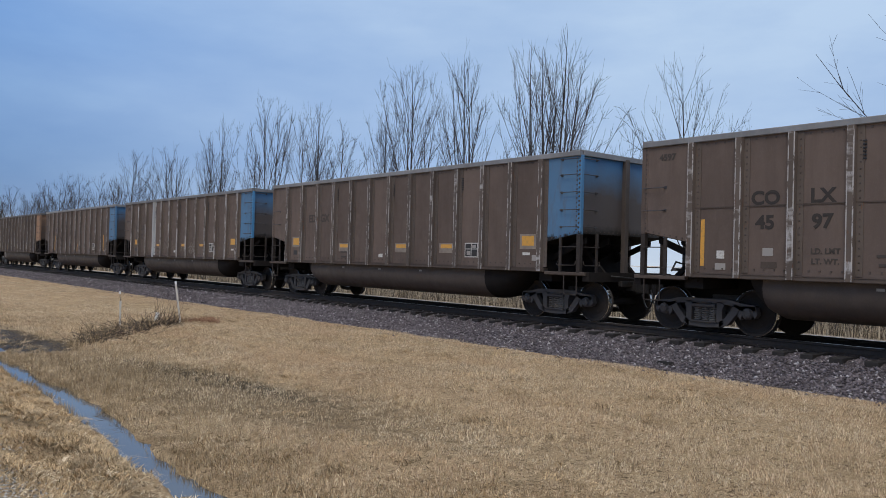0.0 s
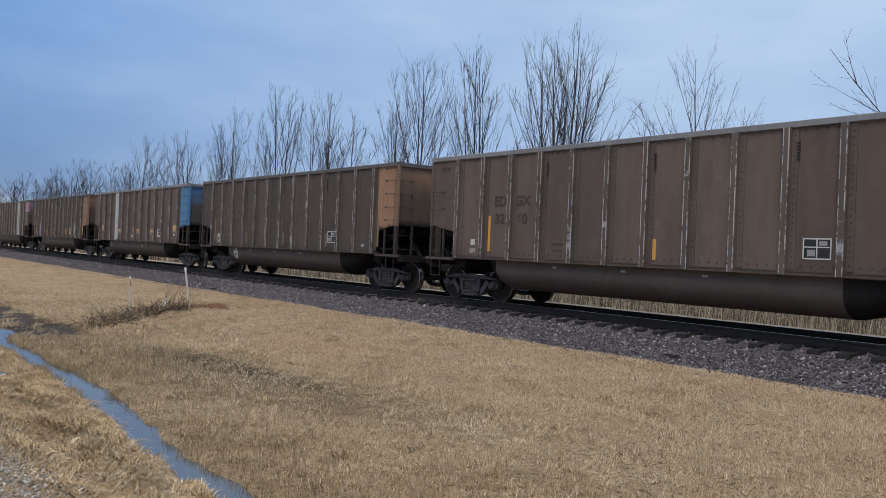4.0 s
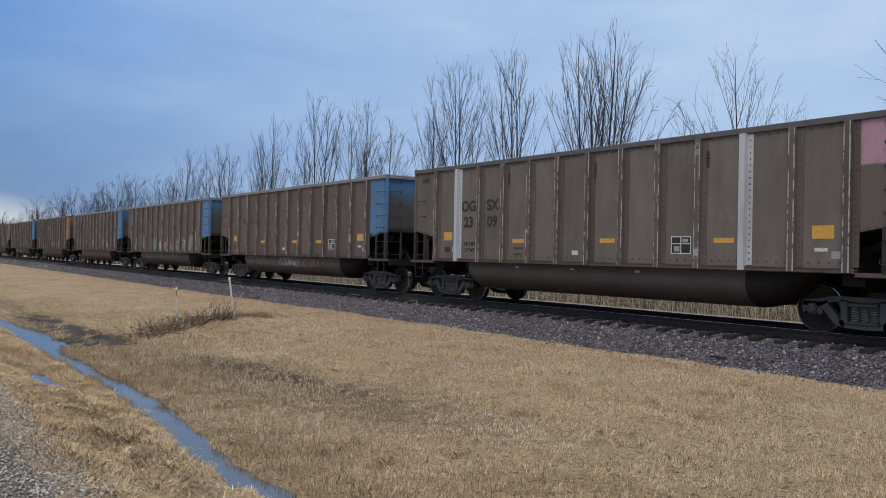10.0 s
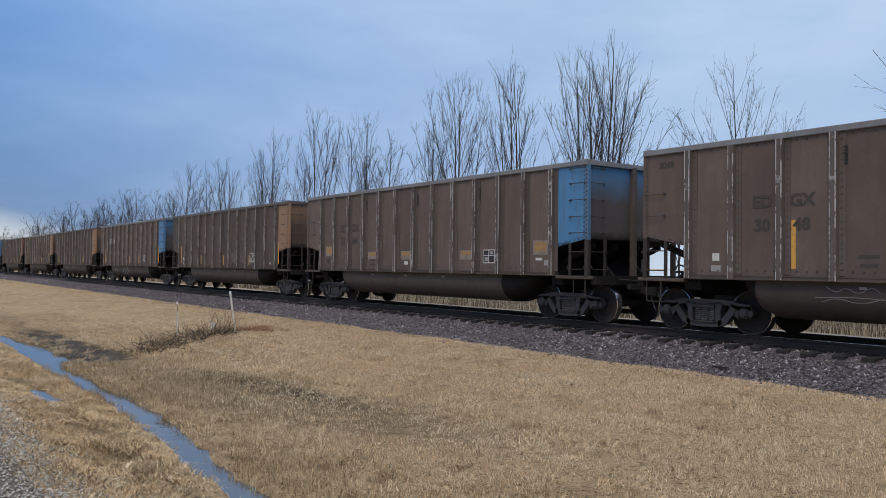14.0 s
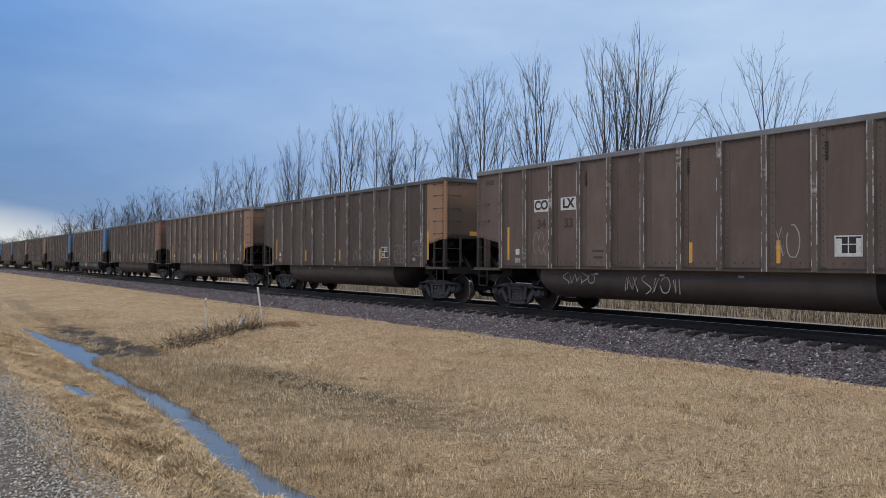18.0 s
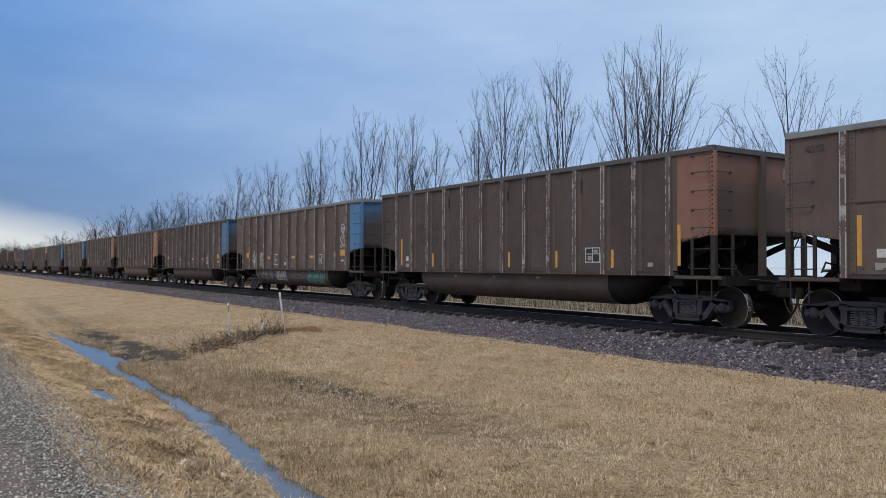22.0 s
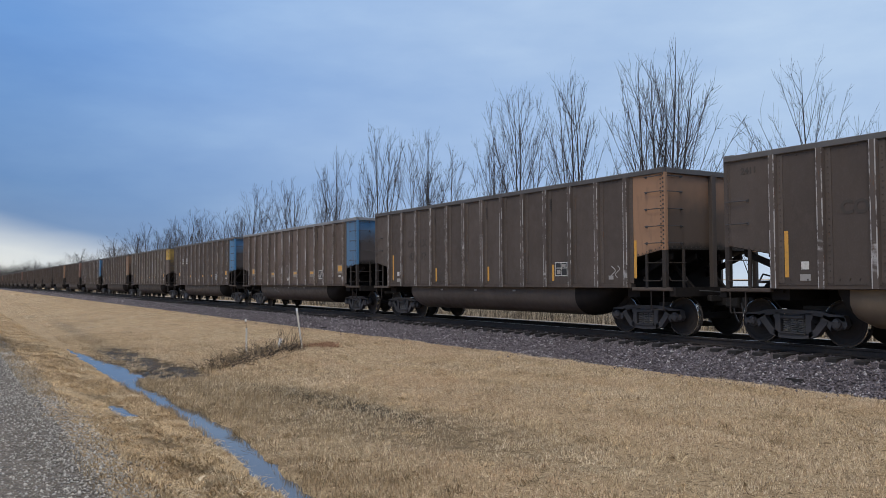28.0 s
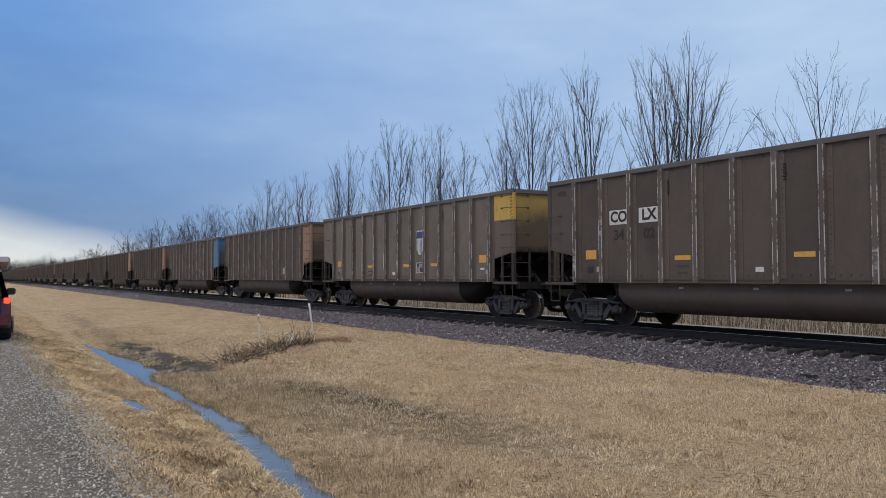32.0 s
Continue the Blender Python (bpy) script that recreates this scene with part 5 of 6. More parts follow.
spray(g[9], bay(5.9), 1.55, m_white_ink, 0.04, [ring_line(0, 0.06, 0.11, 0.17), [(-0.10, -0.16), (0.12, -0.17)], [(0.02, 0.16), (0.03, -0.04)]], label="white spray-painted letter")
spray(g[9], bay(8.95), 1.62, m_grey_ink, 0.03, [ring_line(0, 0.02, 0.12, 0.20), [(0.16, 0.18), (0.20, -0.10), (0.28, 0.0)]])
spray(g[9], bay(11.0), 1.75, m_grey_ink, 0.03, [ring_line(0, 0.02, 0.16, 0.24), [(-0.04, 0.14), (0.05, -0.10), (0.12, -0.16)]]); spray(g[9], bay(11.55), 1.48, m_white_ink, 0.022, [[(-0.3, 0.1), (-0.18, -0.12), (-0.05, 0.06), (0.06, -0.1), (0.2, 0.0)]])
scallops = []
for y0, y1, deep in ((1.75, 1.20, 0.22), (1.20, 0.62, 0.34), (0.60, 0.25, 0.32), (0.25, -0.25, 0.40), (-0.25, -0.95, 0.40), (-1.55, -2.15, 0.22)):
    scallops.append([(-y0 + (y0 - y1) * i / 6, -deep * math.sin(math.pi * i / 6) ** 0.7) for i in range(7)])
spray(g[9], 0.0, 1.13, m_patch, 0.035, scallops + [[(1.22, 0.0), (1.24, -0.30), (1.36, -0.16), (1.55, -0.06)]], True, "grey spray-painted scallops below the sill")
spray(g[9], 2.75, 1.10, m_chalk, 0.016, [[(-0.5, 0), (-0.3, -0.12), (-0.15, 0.0), (0.1, -0.14), (0.3, 0.02), (0.45, -0.1)], [(-0.7, -0.22), (0.0, -0.18), (0.8, -0.24)], [(-0.6, -0.30), (-0.3, -0.20), (0.1, -0.32), (0.5, -0.2)]], True)
patch_style(g[10], washed=True, rows=(4, 6, 9), yellow=m_dusty_yellow); marks(g[10], "ED", "GX", "3184")
bars_style(g[11]); marks(g[11], "CO", "LX", "4126"); corner_number(g[11], "4126")
for i, k in enumerate((8, 9, 10)):
    scrawl(g[11], 110 + i, bay(k), 1.70, 0.74, 0.66, m_chalk, 5, 0.018, label="thin pale spray-painted drawing")
bars_style(g[12], short=(6, 8), style=1); corner_number(g[12], "3433")
for k, t in ((2, "CO"), (3, "LX")):
    plate(g[12], "name_board", bay(k), 2.92, 0.56, 0.34, m_white, "white stencil board"); lettering(g[12], t, bay(k), 2.92, 0.34, m_letter, x=NEAR - 0.004)
for k, t in ((2, "34"), (3, "33")):
    lettering(g[12], t, bay(k), 2.40, 0.34, m_faint)
scrawl(g[12], 121, bay(8.7), 1.8, 0.8, 0.8, m_grey_ink, 3, 0.025); scrawl(g[12], 122, bay(2), 1.9, 0.6, 0.7, m_patch, 3, 0.025)
scrawl(g[12], 123, 3.2, 0.95, 1.1, 0.3, m_grey_ink, 5, 0.025, TUB); scrawl(g[12], 124, 0.9, 0.85, 1.6, 0.45, m_grey_ink, 6, 0.025, TUB)
# c13 to c16
bars_style(g[13]); end_tag(g[13], m_patch)
spray(g[13], bay(11), 1.55, m_chalk, 0.016, [[(-0.36, -0.15), (-0.33, 0.28), (-0.24, 0.05), (-0.30, 0.0)], [(-0.20, -0.1), (-0.15, 0.30), (0.0, 0.32), (0.0, 0.08), (-0.16, 0.06)], [(0.05, -0.12), (0.06, 0.36), (0.24, 0.30), (0.30, 0.12), (0.10, 0.05)],
                                       ring_line(-0.18, -0.16, 0.14, 0.07), ring_line(0.14, -0.15, 0.13, 0.08), [(-0.4, 0.34), (0.0, 0.42), (0.36, 0.28), (0.34, -0.1)]], label="thin chalky spray-painted drawing")
spray(g[13], bay(12), 1.68, m_chalk, 0.018, [ring_line(0, 0.12, 0.22, 0.24), ring_line(0.02, 0.12, 0.12, 0.13), [(-0.30, -0.10), (-0.12, 0.02), (0.10, -0.18), (0.30, 0.05)], [(-0.26, 0.30), (0.05, 0.44), (0.28, 0.30)]], label="thin chalky spray-painted drawing")
for k in (8, 9):
    spray(g[13], bay(k), 1.58, m_chalk, 0.012, [ring_line(-0.1, 0.0, 0.16, 0.18), ring_line(0.14, 0.06, 0.15, 0.2), [(-0.3, -0.2), (-0.05, 0.22), (0.1, -0.15), (0.3, 0.22)]])
for x in (-0.42, 0.32):
    part("end_tag", kept("yellow_tag", lambda: Solid().box(-0.22, 0.22, -0.004, 0, -0.07, 0.07).mesh("end_tag", m_yellow)), g[13], (x, -7.214, 2.30), "small yellow tag on the end wall")
bars_style(g[14], short=(5, 8)); marks(g[14], "CO", "LX", "4562", m_letter); corner_number(g[14], "4562"); seam(g[14])
lettering(g[14], "LD. LMT", bay(3), 1.74, 0.14, m_faint); lettering(g[14], "LT. WT.", bay(3), 1.55, 0.14, m_faint)
scrawl(g[14], 141, bay(5), 1.62, 0.62, 0.25, m_white_ink, 5, 0.028); scrawl(g[14], 142, bay(6), 1.62, 0.35, 0.24, m_white_ink, 2, 0.028)
bars_style(g[15], short=(2, 6, 8, 10)); marks(g[15], "CO", "LX", "4060"); end_tag(g[15], m_patch)
patch_style(g[16]); marks(g[16], "ED", "GX", "3123", m_faint); corner_number(g[16], "3123")
spray(g[16], bay(2) + 0.04, 1.62, m_white_ink, 0.035, [[(0, -0.02), (0.0, 0.55)], [(0, -0.02), (-0.20, 0.36)], [(0, -0.02), (0.25, 0.34)], [(0, -0.02), (-0.34, 0.09)], [(0, -0.02), (0.34, 0.06)], [(-0.18, -0.08), (0, -0.02), (0.18, -0.06)],
                                                  ring_line(0, -0.14, 0.055, 0.065), [(0, -0.2), (0, -0.34)]], label="white spray-painted leaf drawing")
spray(g[16], bay(3) + 0.02, 1.86, m_white_ink, 0.040, [ring_line(0, 0.0, 0.20, 0.19), ring_line(0.01, 0.06, 0.07, 0.045), [(0.06, 0.02), (0.0, -0.1)]], label="white spray-painted round drawing")
plate(g[16], "spray_block", bay(3), 1.52, 0.52, 0.30, m_ghost)
spray(g[16], bay(5) + 0.02, 1.66, m_white_ink, 0.042, [[(-0.22, 0.34), (-0.27, -0.22)], [(-0.22, 0.30), (0.10, 0.27)], [(-0.24, 0.04), (0.04, 0.0)], [(-0.30, -0.22), (0.12, -0.22)], [(u + 0.30, v + 0.06) for u, v in HEART]], label="white spray-painted letter and heart")
spray(g[16], bay(6) - 0.1, 1.66, m_chalk, 0.02, [[(-0.2, 0.2), (-0.1, -0.1), (0.0, 0.2), (0.1, -0.1), (0.2, 0.22)], [(-0.22, 0.0), (0.25, 0.06)]])
plate(g[16], "corner_angle", 7.16, 2.55, 0.07, 2.75, m_chord, "pale grey riveted corner angle", 0.006)
spray(g[16], bay(12), 2.62, m_white_ink, 0.030, [
    ring_line(0, 0.40, 0.19, 0.22), ring_line(-0.08, 0.38, 0.07, 0.06), ring_line(0.09, 0.38, 0.07, 0.06), [(-0.08, 0.24), (0.0, 0.21), (0.10, 0.24)],
    [(-0.06, 0.16), (-0.08, 0.02), (-0.22, 0.0), (-0.27, -0.20), (-0.12, -0.16), (-0.14, -0.40), (-0.28, -0.50), (-0.04, -0.52), (0.0, -0.28), (0.08, -0.50), (0.28, -0.44), (0.14, -0.36), (0.13, -0.14), (0.28, -0.20), (0.22, 0.0), (0.07, 0.03), (0.05, 0.16)],
    [(-0.10, -0.02), (0.0, -0.14), (0.10, -0.02)]], label="white spray-painted line drawing of a small figure", size=0.86)
spray(g[16], 3.55, 0.94, m_grey_ink, 0.035, [ring_line(0, 0, 0.16, 0.16), [(u * 0.6, v * 0.6) for u, v in HEART], [(0.14, 0.06), (0.24, 0.02)]], True, "spray-painted heart in a ring on the tub")
spray(g[16], 3.08, 0.92, m_grey_ink, 0.035, [[(-0.18, -0.2), (-0.2, 0.05), (-0.1, 0.18), (0.08, 0.18), (0.18, 0.05), (0.2, -0.24), (0.1, -0.14), (0.02, -0.24), (-0.08, -0.14), (-0.18, -0.2)], ring_line(-0.05, 0.02, 0.04, 0.05), ring_line(0.07, 0.02, 0.04, 0.05)], True, "spray-painted ghost drawing on the tub")
spray(g[16], 2.40, 0.93, m_grey_ink, 0.035, [ring_line(0, 0.02, 0.16, 0.18), [(u * 0.6, v * 0.6 + 0.02) for u, v in HEART], [(0.02, -0.16), (0.12, -0.38)], [(0.08, -0.16), (0.16, -0.34)]], True, "spray-painted balloon drawing on the tub")
spray(g[16], 1.15, 0.92, m_white_ink, 0.045, [[(-0.62, 0.18), (-0.64, -0.14), (-0.5, -0.24), (-0.40, -0.12), (-0.40, 0.18), (-0.62, 0.18)], [(-0.36, -0.22), (-0.34, 0.18), (-0.16, 0.2), (-0.10, 0.0), (-0.14, -0.22), (-0.36, -0.22)],
                                        [(-0.06, -0.22), (0.0, 0.19), (0.22, 0.19), (0.24, -0.05), (0.10, -0.22), (-0.06, -0.22)], ring_line(0.10, 0.0, 0.05, 0.06), [(0.30, -0.22), (0.30, 0.18), (0.54, 0.2), (0.56, 0.0), (0.70, -0.24), (0.30, -0.22)],
                                        [(-0.5, 0.1), (-0.5, -0.1)], [(-0.26, 0.1), (-0.22, -0.1)], [(0.42, 0.1), (0.44, -0.1)]], True, "white outlined spray-painted letters on the tub")
scrawl(g[16], 169, -0.9, 0.90, 1.7, 0.26, m_chalk, 9, 0.022, TUB, "faint spray-painted writing on the tub")
rb9 = random.Random(169)
for i in range(5):
    y = -2.10 - 0.36 * i
    w, h, lean = rb9.uniform(0.20, 0.25), rb9.uniform(0.24, 0.29), rb9.uniform(-0.06, 0.10)
    outline = [(w * math.cos(0.628 * q) * rb9.uniform(0.8, 1.2) + lean * math.sin(0.628 * q), h * math.sin(0.628 * q) * rb9.uniform(0.8, 1.1)) for q in range(10)]
    fill = Solid().prism([(-u, v) for u, v in outline], 0.006, 0.010, "x")
    part("spray_shape", fill.mesh("spray_shape", m_teal_ink), g[16], (TUB - 0.004, y, 0.87), "dark teal spray-painted blob on the tub").rotation_euler = (0, radians(-7), 0)
    spray(g[16], y, 0.87, m_green_ink, 0.030, [outline + outline[:1], [(-0.10, 0.12), (-0.04, -0.06), (0.10, -0.10)] if i % 2 else [(-0.06, -0.14), (0.02, 0.08), (0.12, 0.12)]], True, "pale green spray-painted outline on the tub", 1.06)
# c17 to c21
patch_style(g[17]); scrawl(g[17], 171, bay(10), 2.0, 0.4, 0.3, m_grey_ink, 3, 0.02)
bars_style(g[18]); marks(g[18], "CO", "LX"); corner_number(g[18], "2411")
bars_style(g[19]); marks(g[19], "CO", "LX", "4217"); scrawl(g[19], 191, bay(12), 1.6, 0.3, 0.3, m_grey_ink, 2, 0.03)
patch_style(g[20], washed=True); spray(g[20], bay(5), 1.85, m_chalk, 0.022, [ring_line(0, 0, 0.30, 0.36), ring_line(-0.02, 0.08, 0.16, 0.14), ring_line(0.04, -0.14, 0.18, 0.13)], label="thin chalky spray-painted loops")
spray(g[20], bay(5.95), 1.85, m_chalk, 0.022, [ring_line(0, 0.02, 0.30, 0.36), [(-0.08, -0.28), (-0.06, 0.30), (0.12, 0.28), (0.14, 0.10), (-0.04, 0.04), (0.18, -0.06), (0.14, -0.26), (-0.06, -0.26)]], label="thin chalky spray-painted loops")
spray(g[20], 2.2, 0.95, m_chalk, 0.022, [[(-0.4, 0.1), (-0.25, -0.1), (-0.1, 0.1), (0.05, -0.12)], ring_line(0.24, 0, 0.12, 0.1)], True)
patch_style(g[21], rows=(4, 7, 9)); corner_number(g[21], "3402"); end_tag(g[21], m_white)
for k, t in ((2, "CO"), (3, "LX")):
    plate(g[21], "name_board", bay(k), 2.90, 0.66, 0.38, m_white, "white stencil board"); lettering(g[21], t, bay(k), 2.90, 0.38, m_letter, x=NEAR - 0.004)
for k, t in ((2, "34"), (3, "02")):
    lettering(g[21], t, bay(k), 2.43, 0.36, m_letter)
# c22: tan car with a blue and white shield
patch_style(g[22], panel=8)
shield = Solid().prism([(-0.22, 0.10), (-0.24, 0.42), (-0.10, 0.46), (0, 0.43), (0.10, 0.46), (0.24, 0.42), (0.22, 0.10), (0.22, -0.28), (0.12, -0.40), (0, -0.48), (-0.12, -0.40), (-0.22, -0.28)], -0.004, 0, "x")
crest = part("shield", shield.mesh("shield", m_white_ink), g[22], (NEAR, bay(8), 2.65), "white railroad shield with a navy top band")
plate(g[22], "shield_band", bay(8), 2.93, 0.44, 0.26, m_navy, out=0.004)
for i in range(4):
    plate(g[22], "shield_stripe", bay(8) - 0.135 + 0.09 * i, 2.50, 0.030, 0.52, m_navy, out=0.004)
scrawl(g[22], 221, bay(5.3), 2.0, 0.30, 1.2, m_white_ink, 1, 0.03); scrawl(g[22], 222, bay(1), 1.75, 0.25, 0.5, m_grey_ink, 2, 0.03)
# plainer markings on the cars that stay far off
for c in range(23, 56):
    e = ENDS_IN_ORDER[c]
    if c % 2:
        for i in (0, 3, 6, 9, 12):
            plate(g[c], "reflector", RIBS[i] - 0.25, 1.75, 0.085, 0.6, m_dim_yellow)
    else:
        for k in (1, 4, 7, 9, 12):
            plate(g[c], "reflector", bay(k), 1.88, 0.42, 0.18, m_dim_yellow)
    plate(g[c], "stencil_patch", bay(10), 1.70, 0.40, 0.32, m_grey_ink)

# bring every piece of the cars but the round wheels and caps from drawing height to true height
levelled = set()
for _, car in cars:
    for ob in car.children_recursive:
        if ob.name.startswith(("wheelset", "bearing_cap")):
            continue
        if ob.data.name not in levelled:
            levelled.add(ob.data.name)
            ob.data.transform(Matrix.Diagonal((1, 1, HEIGHT, 1)))
        ob.location.z *= HEIGHT

# ---- sleepers, grass, stones ----
ties = thing("railway_ties", (0, 0, 0), "dark creosoted timber railway ties set in ballast", "railway tie", kind="structure")
tie_mesh = Solid().slab(-1.46, 1.46, -0.115, 0.115, -0.36, -0.168, 0.012).mesh("tie", m_tie)
rt = random.Random(5)
for i in range(285):
    o = part("tie", tie_mesh, ties, (TRACK + rt.uniform(-0.05, 0.05), -4 + i * 0.54, rt.uniform(-0.012, 0.006)))
    o.rotation_euler = (0, 0, rt.uniform(-0.012, 0.012))
rest = Solid()
for i in range(285, 1050):
    rest.box(TRACK - 1.46, TRACK + 1.46, -4 + i * 0.54 - 0.115, -4 + i * 0.54 + 0.115, -0.3, -0.165)
tagged(part("far_ties", rest.mesh("far_ties", m_tie), ties), kind="stuff")
plates = Solid()
for i in range(285):
    for sg in (-1, 1):
        plates.box(TRACK + sg * 0.755 - 0.19, TRACK + sg * 0.755 + 0.19, -4 + i * 0.54 - 0.09, -4 + i * 0.54 + 0.09, -0.166, -0.150)
tagged(part("tie_plates", plates.mesh("tie_plates", m_rail), ties), kind="stuff")


def away_from_mud(x, y, r):
    """Bare, flattened strips along the wet ground."""
    n = np.sin(x * 1.3 + 0.25 * y) + np.sin(0.35 * y - 2.0 * x + 1.0) + r.normal(0, 0.6, len(x))
    return n > -1.35


def foot(x, y, r):
    return x < TRACK - 3.2 + 0.25 * np.sin(y * 0.9) + 0.15 * np.sin(y * 2.7) + r.normal(0, 0.1, len(x))


def near_ditch(x, y, r):
    return r.random(len(x)) > (x - 3.0) / (2.2 + 1.2 * np.sin(0.5 * y + 1))


def thin(lo, size=0.16):
    """Clumps and gaps a hand's width across, on top of wider patches."""
    def pick(x, y, r):
        return 0.6 * vnoise(x, y, size, 6) + 0.4 * vnoise(x, y, 5 * size, 7) + r.normal(0, 0.05, len(x)) > lo
    return pick


def not_pool(x, y):
    w = 1.5 * (vnoise(x, y, 0.3, 12) - 0.5) + 0.8 * (vnoise(x, y, 0.09, 13) - 0.5)
    return (((x - 3.75) / 0.72) ** 2 + ((y - 16.4) / 1.0) ** 2 + w > 1) & (((x - 3.75 + 0.04 * (y - 20)) / 0.35) ** 2 + ((y - 20.3) / 4.2) ** 2 + w > 1)


def swale(x, y, r):
    """Bare, flattened ground along the wet strip; sparse stubble on it."""
    d = ((x - 4.5 + 0.25 * (y - 10.6)) / 0.9) ** 2 + ((y - 10.6) / 4.2) ** 2
    return (r.random(len(x)) > 0.5 * np.exp(-d)) & not_pool(x, y)


blades("mown_grass", 330000, 2.9, 13.0, 2.5, 13, 0.025, 0.065, 0.0042, 0.7, m_blade, 11, label="short dry mown stubble", keep=lambda x, y, r: foot(x, y, r) & thin(0.46, 0.07)(x, y, r) & swale(x, y, r), flat=True)
blades("mown_grass", 125000, 2.9, 13.0, 2.5, 17, 0.011, 0.030, 0.0048, 3.4, m_straw, 24, label="pale straw lying on the mown grass", keep=lambda x, y, r: foot(x, y, r) & thin(0.45, 0.22)(x, y, r) & swale(x, y, r), flat=True)
blades("mown_grass", 210000, 3.0, 13.0, 13, 24, 0.03, 0.075, 0.0055, 0.8, m_blade, 26, label="short dry mown stubble", keep=lambda x, y, r: foot(x, y, r) & thin(0.42, 0.14)(x, y, r) & swale(x, y, r), flat=True)
blades("mown_grass", 40000, 3.0, 13.0, 15, 26, 0.014, 0.04, 0.0065, 3.0, m_straw, 27, label="pale straw lying on the mown grass", keep=lambda x, y, r: foot(x, y, r) & thin(0.45, 0.2)(x, y, r) & swale(x, y, r), flat=True)
blades("mown_grass", 120000, 3.2, 13.0, 24, 50, 0.02, 0.05, 0.006, 1.6, m_blade, 12, 1.2, "short dry mown stubble", keep=lambda x, y, r: foot(x, y, r) & thin(0.38, 0.4)(x, y, r), flat=True)
blades("field_grass", 42000, 3.2, 12.8, 46, 140, 0.03, 0.06, 0.010, 1.4, m_blade, 13, 1.4, "short dry grass in the distance", keep=foot)
blades("matted_clumps", 90000, 3.2, 12.4, 3, 26, 0.03, 0.07, 0.005, 1.8, m_dull_blade, 29, label="brown curled clumps left by mowing", keep=lambda x, y, r: vnoise(x, y, 0.28, 21) * 0.6 + vnoise(x, y, 1.6, 22) * 0.4 + r.normal(0, 0.02, len(x)) > 0.72, flat=True)
blades("ditch_grass", 90000, 2.60, 5.4, 2.5, 16, 0.04, 0.12, 0.0034, 0.45, m_dull_blade, 14, label="dull upright stubble beside the ditch", keep=lambda x, y, r: near_ditch(x, y, r) & thin(0.42, 0.12)(x, y, r) & not_pool(x, y), wet=0.05, flat=True)
blades("ditch_grass", 12000, 2.9, 6.5, 14, 30, 0.03, 0.10, 0.005, 0.8, m_dull_blade, 15, label="flattened dull grass round the pool", keep=lambda x, y, r: (r.random(len(x)) > np.abs(x - 3.6) / 3.0) & not_pool(x, y))
blades("verge_grass", 85000, 1.2, 2.62, 2.5, 17, 0.02, 0.06, 0.0030, 2.0, m_gold_blade, 16, label="matted golden grass on the road verge", keep=lambda x, y, r: (r.random(len(x)) < np.clip((x - 1.1) / 0.6, 0, 1)) & thin(0.50, 0.16)(x, y, r))
blades("verge_grass", 22000, 1.2, 2.62, 2.5, 17, 0.015, 0.045, 0.0035, 2.8, m_straw, 25, label="matted pale grass on the road verge", keep=lambda x, y, r: thin(0.50, 0.3)(x, y, r))
blades("verge_grass", 34000, 1.2, 2.6, 17, 60, 0.02, 0.06, 0.0055, 1.5, m_gold_blade, 17, 1.3, "matted golden grass on the road verge", keep=lambda x, y, r: thin(0.42, 0.4)(x, y, r))
blades("verge_grass", 40000, 0.9, 2.4, 2.5, 26, 0.02, 0.08, 0.004, 1.2, m_dull_blade, 18, label="dull grass at the gravel's edge", keep=lambda x, y, r: vnoise(x, y, 0.8, 9) + r.normal(0, 0.1, len(x)) > 0.54)
blades("trackside_weeds", 90000, 25.6, 29.6, 2, 60, 0.20, 0.80, 0.007, 0.35, m_weed, 19, 1.2, label="tall dry weeds on the far side of the track")
blades("trackside_weeds", 70000, 27.2, 34.0, 1, 70, 0.25, 0.9, 0.008, 0.35, m_weed, 28, 1.1, label="tall dry weeds under the trees", flat=True)
blades("trackside_weeds", 30000, 26.9, 31.5, 2, 120, 0.2, 0.9, 0.012, 0.5, m_dull_blade, 20, label="brown dead weeds under the trees")
blades("trackside_weeds", 30000, 26.5, 32.0, 60, 260, 0.3, 0.8, 0.03, 0.4, m_weed, 23, 1.3, "tall dry weeds on the far side of the track")
for q, (x, y) in enumerate(((3.9, 7.35), (4.1, 7.2), (3.75, 7.5), (4.9, 9.0), (8.1, 9.0), (6.6, 12.2), (5.6, 6.2), (9.6, 7.2))):
    blades("grass_tuft", 46, x - 0.22, x + 0.22, y - 0.22, y + 0.22, 0.08, 0.22, 0.0026, 1.5, m_blade, 70 + q, label="pale tuft of longer dry grass")


def on_verge(r, n):
    x, y = 1.30 + 1.2 * r.random(n), 3 + 22 * r.random(n) ** 1.3
    ok = (vnoise(x, y, 0.5, 43) > 0.42) & (((x - 2.06) / 0.25) ** 2 + ((y - 12.3) / 0.9) ** 2 > 1)
    return x[ok], y[ok]


def by_ditch(r, n):
    return 2.9 + 0.9 * r.random(n) ** 1.6, 4 + 20 * r.random(n)


def on_field(r, n):
    x, y = r.uniform(4.0, 12.2, n), 4 + 22 * r.random(n) ** 1.2
    ok = vnoise(x, y, 1.5, 41) > 0.55
    return x[ok], y[ok]


def windrow(r, n):
    """Cut grass left in loose rows by the mower."""
    row = r.integers(0, 4, n)
    y = r.uniform(5, 24, n)
    x = np.array([7.9, 9.3, 11.0, 5.9])[row] + 0.25 * np.sin(0.7 * y + row) + r.normal(0, 0.16, n)
    ok = vnoise(x, y, 1.1, 42) > 0.52
    return x[ok], y[ok]


